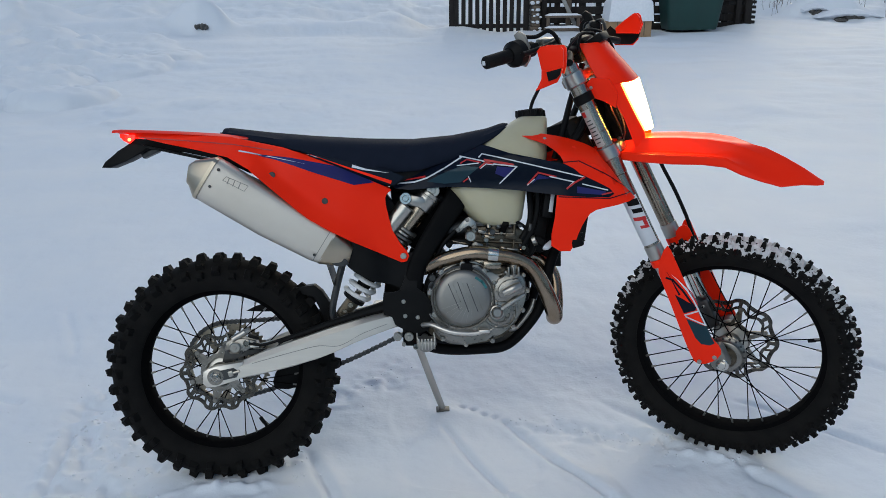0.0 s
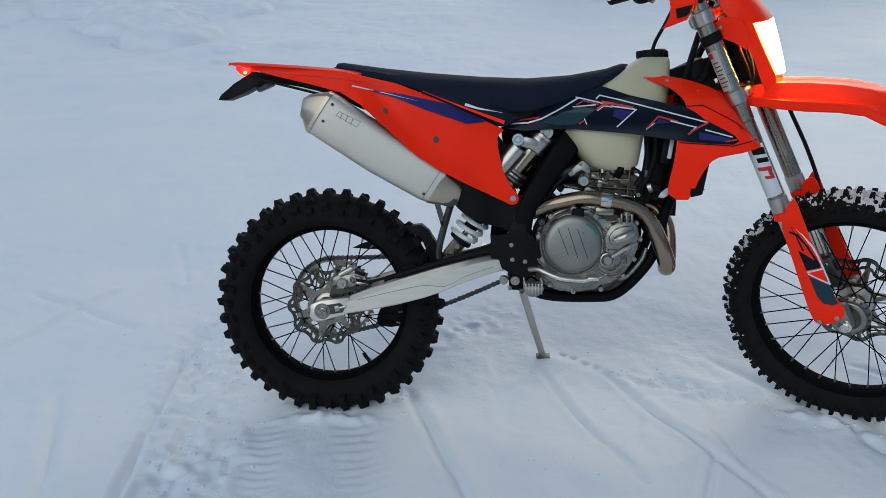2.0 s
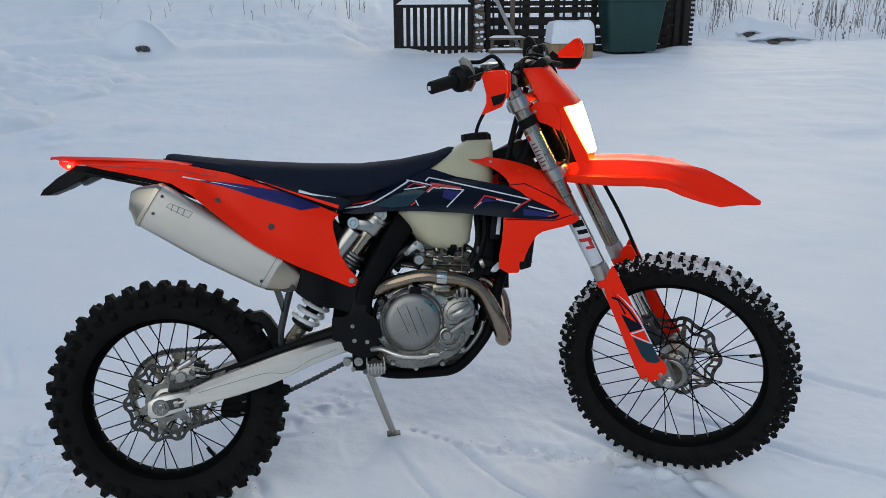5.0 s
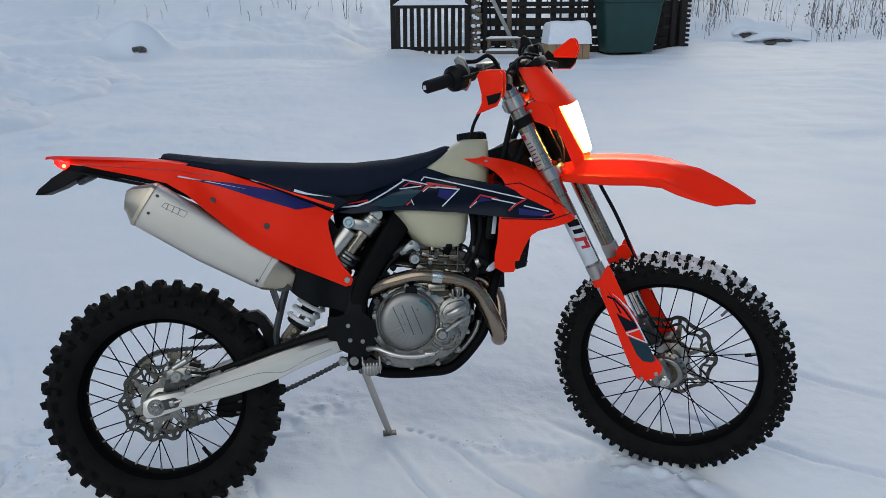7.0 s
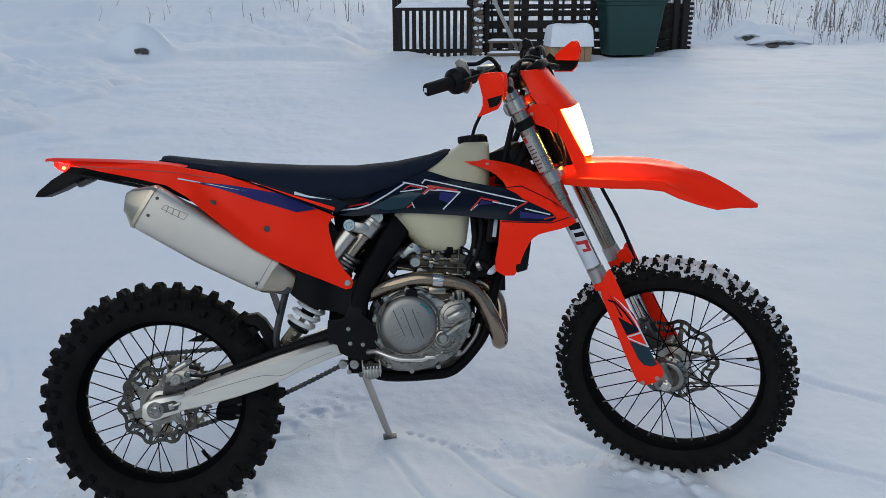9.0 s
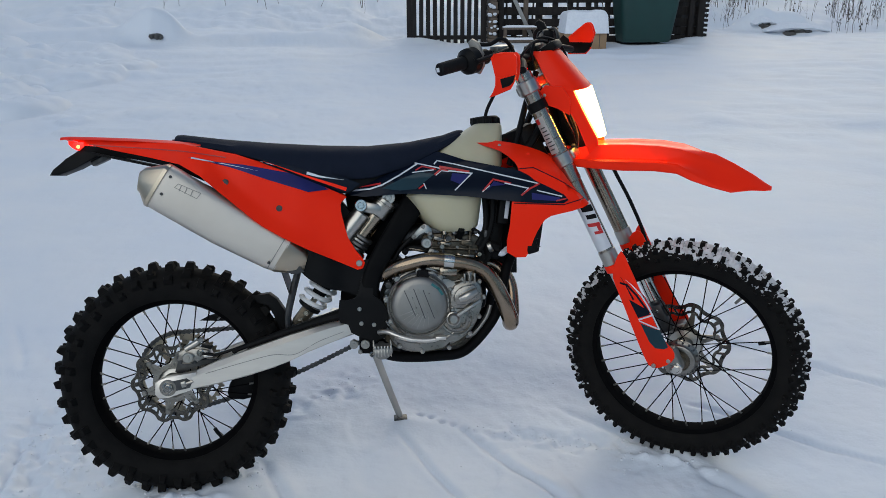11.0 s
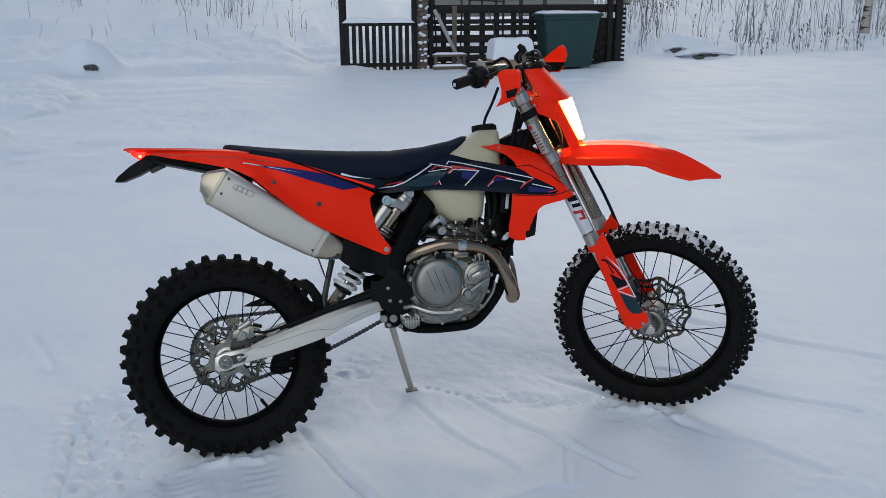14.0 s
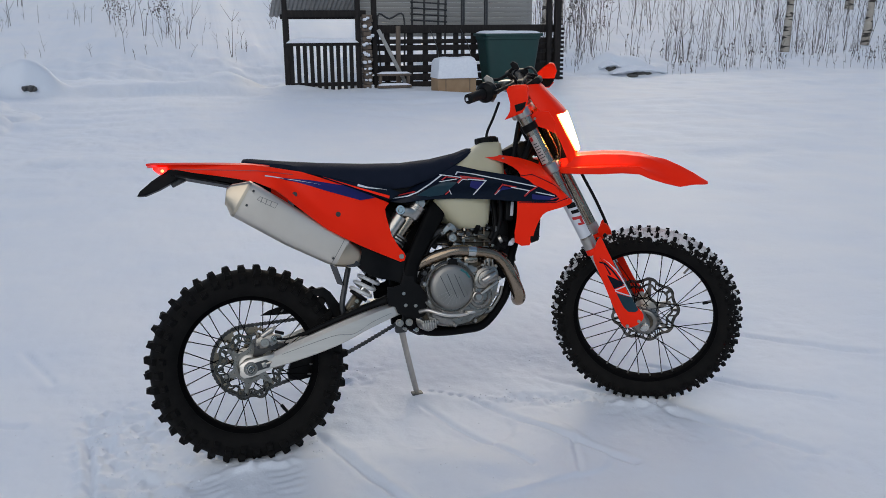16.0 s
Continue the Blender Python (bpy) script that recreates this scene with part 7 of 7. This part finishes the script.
        part("black_line", stroke([(0.700, 0.537), (0.664, 0.586), (0.636, 0.614), (0.618, 0.617)], 0.0060, gy), NAVY, gd)
        part("black_line", stroke([(0.656, 0.570), (0.634, 0.610), (0.618, 0.636)], 0.0060, gy, taper=True), NAVY, gd)
        part("red_line", stroke([(0.706, 0.545), (0.690, 0.580), (0.668, 0.608)], 0.0060, gy, taper=True), REDLINE, gd)
    for x, z in ((0.716, 0.367), (0.758, 0.388)):
        part("guard_bolt", bolt((x, s * 0.136, z), 0.0065, 0.003, s), ALU, gd)
# triple clamps
for z, nm, mt in ((1.165, "upper_clamp", ALU), (0.962, "lower_clamp", ALU)):
    c0 = Vector(along(z, 0, 0))
    g = block(c0 + Vector((0.01, 0, 0.005)), (0.075, 0.17, 0.030), 0.008, pose(0, 0, 0, 0, -26.5))
    for s in (-1, 1):
        g.join(rod(Vector(along(z - 0.018, fa(z), s * 0.1)), Vector(along(z + 0.018, fa(z), s * 0.1)), 0.031 if z > 1.1 else 0.0285, seg=28, ch=0.003))
    fpart(nm, g, mt, "machined triple clamp" if mt is ALU else "black lower triple clamp")
fpart("steering_stem", rod(along(0.98), along(1.19), 0.022, seg=20), BLACK)
fpart("clamp_band", rod(Vector(along(1.125, fa(1.12), -0.1)), Vector(along(1.10, fa(1.11), -0.1)), 0.0285, seg=28), BLACK)
part("head_tube", rod(along(1.01), along(1.14), 0.036, seg=24), FRAME, bike)
# front axle
fpart("front_axle", rod((0.777, -0.118, 0.359), (0.777, 0.118, 0.359), 0.012, seg=20).join(rod((0.777, -0.112, 0.359), (0.777, -0.123, 0.359), 0.019, seg=24)).join(rod((0.777, -0.122, 0.359), (0.777, -0.130, 0.359), 0.012, seg=6)), CHROME)
fcal = fpart("front_caliper", block((0.695, 0.075, 0.43), (0.06, 0.055, 0.10), 0.014, pose(0, 0, 0, 0, -26)), DARKMETAL, "dark front brake caliper")
part("pad_pin", rod((0.69, 0.045, 0.46), (0.69, 0.108, 0.46), 0.006, seg=10), CHROME, fcal)
boss = fpart("wheel_hub_boss", turned([(0.030, -0.044), (0.057, -0.044), (0.058, -0.052), (0.054, -0.057), (0.050, -0.060), (0.047, -0.068), (0.044, -0.070), (0.034, -0.070), (0.032, -0.062)], 48, (0.777, 0, 0.359)), CASE, "machined hub flange with a ring of notches")
for k in range(18):
    a = 2 * math.pi * k / 18
    part("notch", bolt((0.777 + 0.053 * math.cos(a), -0.057, 0.359 + 0.053 * math.sin(a)), 0.0035, 0.002), DARKMETAL, boss)
part("seal", rod((0.777, -0.052, 0.359), (0.777, -0.067, 0.359), 0.034, seg=28), CAST, boss)
part("spacer", rod((0.777, -0.064, 0.359), (0.777, -0.100, 0.359), 0.020, seg=24), ALU, boss)

# front fender
rings = []
for x, zt, w, drop in ((0.36, 0.985, 0.055, 0.022), (0.42, 0.990, 0.070, 0.030), (0.48, 0.993, 0.088, 0.045), (0.54, 1.000, 0.098, 0.054), (0.62, 1.003, 0.103, 0.058), (0.70, 1.001, 0.102, 0.054), (0.76, 0.993, 0.098, 0.052),
                       (0.80, 0.981, 0.092, 0.060), (0.85, 0.960, 0.080, 0.058), (0.90, 0.936, 0.066, 0.050), (0.95, 0.912, 0.046, 0.022), (0.985, 0.894, 0.026, 0.007), (1.000, 0.887, 0.012, 0.002)):
    k = curve_at([(0.36, 0.2), (0.46, 1), (0.70, 1), (0.80, 0.55), (0.88, 0.1), (1.0, 0.0)], x)
    tip = min(1, drop / 0.045) if x > 0.8 else 1
    half = [(1, -drop), (0.985, -drop * 0.62), (0.93, -drop * (0.40 + 0.18 * k)), (0.80, -(0.022 + 0.014 * k) * tip), (0.62, -(0.014 + 0.022 * k) * tip), (0.47, -(0.005 + 0.014 * k) * tip), (0.39, 0.0), (0.32, 0.001), (0.15, -0.002)]
    tipped = float(step(0.74, 0.88, x))
    half = [(u, d + (0.2 * w * min(1, w / 0.05) - (drop + 0.2 * w) * u ** 1.15 - d) * tipped) for u, d in half]
    prof = [(-u, d) for u, d in half] + [(0, -0.005 + (0.005 + 0.2 * w * min(1, w / 0.05)) * tipped)] + half[::-1]
    outer = [(x, w * u, zt + d) for u, d in prof]
    inner_r = [(x, w * u * 0.965, zt + d - 0.0035) for u, d in prof[::-1]]
    rings.append(outer + inner_r)
fend = fpart("front_fender", loft(rings), RED, "long orange front fender")
for s in (-1, 1):
    part("fender_bolt", rod((0.46, s * 0.05, 0.996), (0.46, s * 0.05, 1.004), 0.006, seg=12), DARKMETAL, fend)

# headlight mask: a U-shaped shell wrapped round the lamp
def mask_ring(z, xf, xr, w, ins=0.0):
    ring = []
    for u in (-1, -0.93, -0.8, -0.6, -0.3, 0, 0.3, 0.6, 0.8, 0.93, 1):
        ring.append((xr + (xf - xr) * (1 - abs(u) ** 4.2) - ins, (w - ins) * u, z))
    return ring


def mask_shell(levels, thick=0.004):
    rings = [mask_ring(*l) + mask_ring(*l, thick)[::-1] for l in levels]
    return loft(rings)


MASK = [(1.268, 0.400, 0.350, 0.058), (1.262, 0.408, 0.352, 0.061), (1.24, 0.426, 0.366, 0.068), (1.20, 0.462, 0.390, 0.079), (1.16, 0.496, 0.416, 0.084), (1.158, 0.492, 0.417, 0.084)]
mask = fpart("headlight_mask", mask_shell(MASK), RED, "orange headlight mask")
SIDE = [(0.402, 1.163), (0.466, 1.163), (0.475, 1.14), (0.493, 1.10), (0.511, 1.06), (0.527, 1.022), (0.530, 0.998), (0.507, 0.965), (0.496, 1.000), (0.476, 1.06), (0.450, 1.11)]


def cheek_y(x, z):
    xe = curve_at([(0.95, 0.535), (1.02, 0.530), (1.045, 0.519), (1.08, 0.503), (1.12, 0.485), (1.158, 0.468), (1.17, 0.465)], z)
    return curve_at([(0.95, 0.030), (1.02, 0.034), (1.045, 0.041), (1.08, 0.048), (1.12, 0.054), (1.158, 0.058), (1.17, 0.060)], z) + 0.003 + 0.40 * max(0, xe - x)


for s in (-1, 1):
    part("mask_cheek", sheet(SIDE, lambda x, z: s * cheek_y(x, z), 0.004, 0.012, 1, s), RED, mask)
    part("mask_screw", bolt((0.39, s * 0.090, 1.15), 0.005, 0.002, s), ALU, mask)
    part("mask_ear", sheet([(0.392, 1.178), (0.440, 1.172), (0.462, 1.135), (0.458, 1.092), (0.424, 1.112), (0.390, 1.124), (0.366, 1.150)], lambda x, z: s * (0.090 - 0.18 * max(0, x - 0.40)), 0.004, 0.012, 1, s), RED, mask)
LENS = [(1.158, 0.497, 0.468, 0.058), (1.12, 0.510, 0.485, 0.054), (1.08, 0.523, 0.503, 0.048), (1.045, 0.533, 0.519, 0.041), (1.02, 0.540, 0.530, 0.034)]
lens = fpart("headlight", mask_shell(LENS, 0.006), LAMP, "lit white headlight")
part("lamp_back", mask_shell([(z, xf - 0.03, xr - 0.03, w * 0.9) for z, xf, xr, w in LENS], 0.004), BLACK, lens)
part("lamp_housing", prism([(0.402, 1.155), (0.452, 1.112), (0.488, 1.055), (0.512, 0.990), (0.450, 0.985), (0.415, 1.05)], -0.036, 0.036, 0.006), BLACK, lens)
for k in range(4):
    part("wire", tube([(0.405 + 0.008 * k, -0.045, 1.135), (0.430 + 0.010 * k, -0.050 - 0.004 * (k % 2), 1.08), (0.455 + 0.006 * k, -0.046, 1.03), (0.47, -0.04, 0.99)], 0.0028, 6, 4), (BLACK, BRONZE, BLACK, DARKMETAL)[k], lens)
for s in (-1, 1):
    part("lens_edge", tube([(xr - 0.001, s * (w + 0.001), z) for z, xf, xr, w in LENS], 0.0035, 8, 4), LAMPRIM, lens, "orange glowing edge of the lens")
fpart("instrument", block((0.380, 0, 1.270), (0.060, 0.070, 0.026), 0.008, pose(0, 0, 0, 0, -30)), BLACK, "black digital instrument")

# handlebar and controls
bar = fpart("handlebar", tube([(0.222, -0.395, 1.268), (0.262, -0.30, 1.276), (0.292, -0.22, 1.281), (0.318, -0.13, 1.262), (0.330, -0.08, 1.250), (0.331, 0, 1.249), (0.330, 0.08, 1.250), (0.318, 0.13, 1.262), (0.292, 0.22, 1.281), (0.262, 0.30, 1.276), (0.222, 0.395, 1.268)], 0.0135, 14, 6), BLACK, "black tapered handlebar")
for s in (-1, 1):
    p, q = Vector((0.216, s * 0.412, 1.267)), Vector((0.264, s * 0.296, 1.2765))
    d = (q - p).normalized()
    gr = part("grip", rod(p, q, 0.0165, 0.0175, 24, 0.003).join(rod(q - d * 0.006, q + d * 0.004, 0.030, seg=28)), GRIP, bar, "black rubber grip")
    part("bar_end", rod(p - d * 0.001, p + d * 0.004, 0.0105, seg=20), BLACK, bar)
    part("end_mark", block(p - d * 0.0018, (0.011, 0.002, 0.011), 0.0005, pose(0, 0, 0, 0, 0, -s * 22)), WHITE, bar)
    hs = part("control_housing", rod(q - d * 0.040, q - d * 0.026, 0.024, 0.033 if s < 0 else 0.026, 28, 0.003).join(rod(q - d * 0.027, q + d * 0.006, 0.034 if s < 0 else 0.026, seg=28, ch=0.005)).join(rod(q + d * 0.004, q + d * 0.050, 0.020, seg=24, ch=0.004)), BLACK, bar)
    part("lever_clamp", prism([(0.260, 1.244), (0.276, 1.238), (0.289, 1.258), (0.289, 1.290), (0.276, 1.320), (0.258, 1.330), (0.246, 1.320), (0.260, 1.302), (0.270, 1.278)], s * 0.284 - 0.008, s * 0.284 + 0.008, 0.004), COVER if s < 0 else BLACK, bar, "grey cast lever clamp" if s < 0 else "")
    part("perch", block(q + d * 0.085 + Vector((0.012, 0, 0.004)), (0.035, 0.05, 0.035), 0.008, pose(0, 0, 0, 0, 0, s * 22)), CASE if s < 0 else BLACK, bar)
    if s < 0:
        part("lever", tube([q + d * 0.10 + Vector((0.035, 0, 0.012)), q + d * 0.05 + Vector((0.060, 0, 0.014)), q + d * 0.0 + Vector((0.064, 0, 0.012)), q - d * 0.07 + Vector((0.062, 0, 0.008))], [0.008, 0.007, 0.006, 0.007], 10, 5), BLACK, bar, "black control lever")
    # hand guard: an orange shield with a dark inset, ahead of the grip
    if s < 0:
        shape = [(0.336, 1.284), (0.342, 1.294), (0.352, 1.299), (0.396, 1.298), (0.403, 1.290), (0.404, 1.270), (0.402, 1.245), (0.396, 1.226), (0.386, 1.209), (0.350, 1.195), (0.322, 1.185), (0.336, 1.201), (0.345, 1.218), (0.347, 1.240)]
        inset = [(0.362, 1.236), (0.400, 1.245), (0.395, 1.228), (0.386, 1.219), (0.366, 1.213)]
    else:
        shape = [(0.339, 1.268), (0.368, 1.291), (0.398, 1.311), (0.412, 1.311), (0.420, 1.304), (0.428, 1.278), (0.417, 1.250), (0.342, 1.252)]
        inset = [(0.297, 1.250), (0.320, 1.274), (0.342, 1.254), (0.418, 1.251), (0.410, 1.232), (0.392, 1.214), (0.335, 1.215)]

    def hg(x, z):
        return s * (0.362 - 5.0 * (x - 0.368) ** 2 - 1.5 * (z - 1.25) ** 2)
    guard = part("hand_guard", sheet(shape, hg, 0.005, 0.010, 1, s), RED, bar, "orange plastic hand guard")
    part("guard_return", sheet([(x * 0.99 + 0.005, z) for x, z in shape[:8]], lambda x, z: hg(x, z) - s * 0.022, 0.004, 0.010, 1, s), RED, guard)
    part("guard_lip", sheet(inset, lambda x, z: hg(x, z) - 0.004, 0.004, 0.010, 1, -1), BLACK, guard)
    if s > 0:
        part("guard_edge", stroke([(0.335, 1.214), (0.392, 1.213), (0.410, 1.231)], 0.004, lambda x, z: hg(x, z) - 0.004), RED, guard)
    else:
        part("guard_crease", stroke([(0.350, 1.238), (0.362, 1.237), (0.403, 1.246)], 0.003, lambda x, z: hg(x, z) - 0.0015), RED, guard)
        part("guard_edge", stroke([(0.337, 1.286), (0.346, 1.296), (0.398, 1.299)], 0.004, lambda x, z: hg(x, z) - 0.001), RED, guard)
    if s < 0:
        part("guard_brace", tube([(0.318, s * 0.15, 1.262), (0.36, s * 0.25, 1.268), (0.392, s * 0.335, 1.262)], 0.009, 10, 4), BLACK, bar)
    part("guard_stay", tube([(0.318, s * 0.15, 1.262), (0.355, s * 0.17, 1.255), (0.378, s * 0.235, 1.24)], 0.010, 10, 4), BLACK, bar)
part("bar_clamp", block((0.331, 0, 1.238), (0.05, 0.12, 0.05), 0.010), BLACK, bar)
part("bar_pad", block((0.331, 0, 1.268), (0.040, 0.08, 0.03), 0.010), BLACK, bar)
cables = (([(0.35, -0.20, 1.255), (0.36, -0.15, 1.285), (0.365, -0.08, 1.300), (0.38, 0.0, 1.28), (0.40, 0.03, 1.22)], 0.0038), ([(0.352, -0.05, 1.22), (0.352, -0.08, 1.265), (0.365, -0.05, 1.305), (0.40, 0.04, 1.275), (0.43, 0.06, 1.18)], 0.0042),
          ([(0.266, -0.285, 1.316), (0.293, -0.25, 1.311), (0.326, -0.25, 1.325), (0.346, -0.25, 1.313), (0.353, -0.235, 1.288), (0.350, -0.19, 1.258), (0.338, -0.12, 1.240), (0.325, -0.04, 1.225)], 0.0055), ([(0.29, 0.24, 1.29), (0.35, 0.16, 1.31), (0.39, 0.07, 1.26), (0.41, 0.05, 1.15), (0.45, 0.06, 1.02)], 0.005),
          ([(0.43, 0.08, 1.16), (0.49, 0.085, 1.02), (0.54, 0.10, 0.90), (0.595, 0.118, 0.78), (0.64, 0.12, 0.66), (0.67, 0.10, 0.50)], 0.006))
for p, r in cables:
    fpart("cable", tube(p, r, 8, 6), BLACK, "black control cable")
for p, r in (([(0.33, -0.03, 1.20), (0.30, -0.04, 1.12), (0.27, -0.05, 1.02), (0.24, -0.06, 0.93)], 0.009), ([(0.36, 0.03, 1.16), (0.31, 0.03, 1.05), (0.27, 0.04, 0.95)], 0.010), ([(0.36, -0.04, 1.08), (0.31, -0.06, 1.0), (0.255, -0.065, 0.93)], 0.012)):
    part("harness", tube(p, r, 10, 5), BLACK, bike)
part("front_cowl", block((0.30, 0, 0.975), (0.10, 0.10, 0.14), 0.02, pose(0, 0, 0, 0, -26)), BLACK, bike)
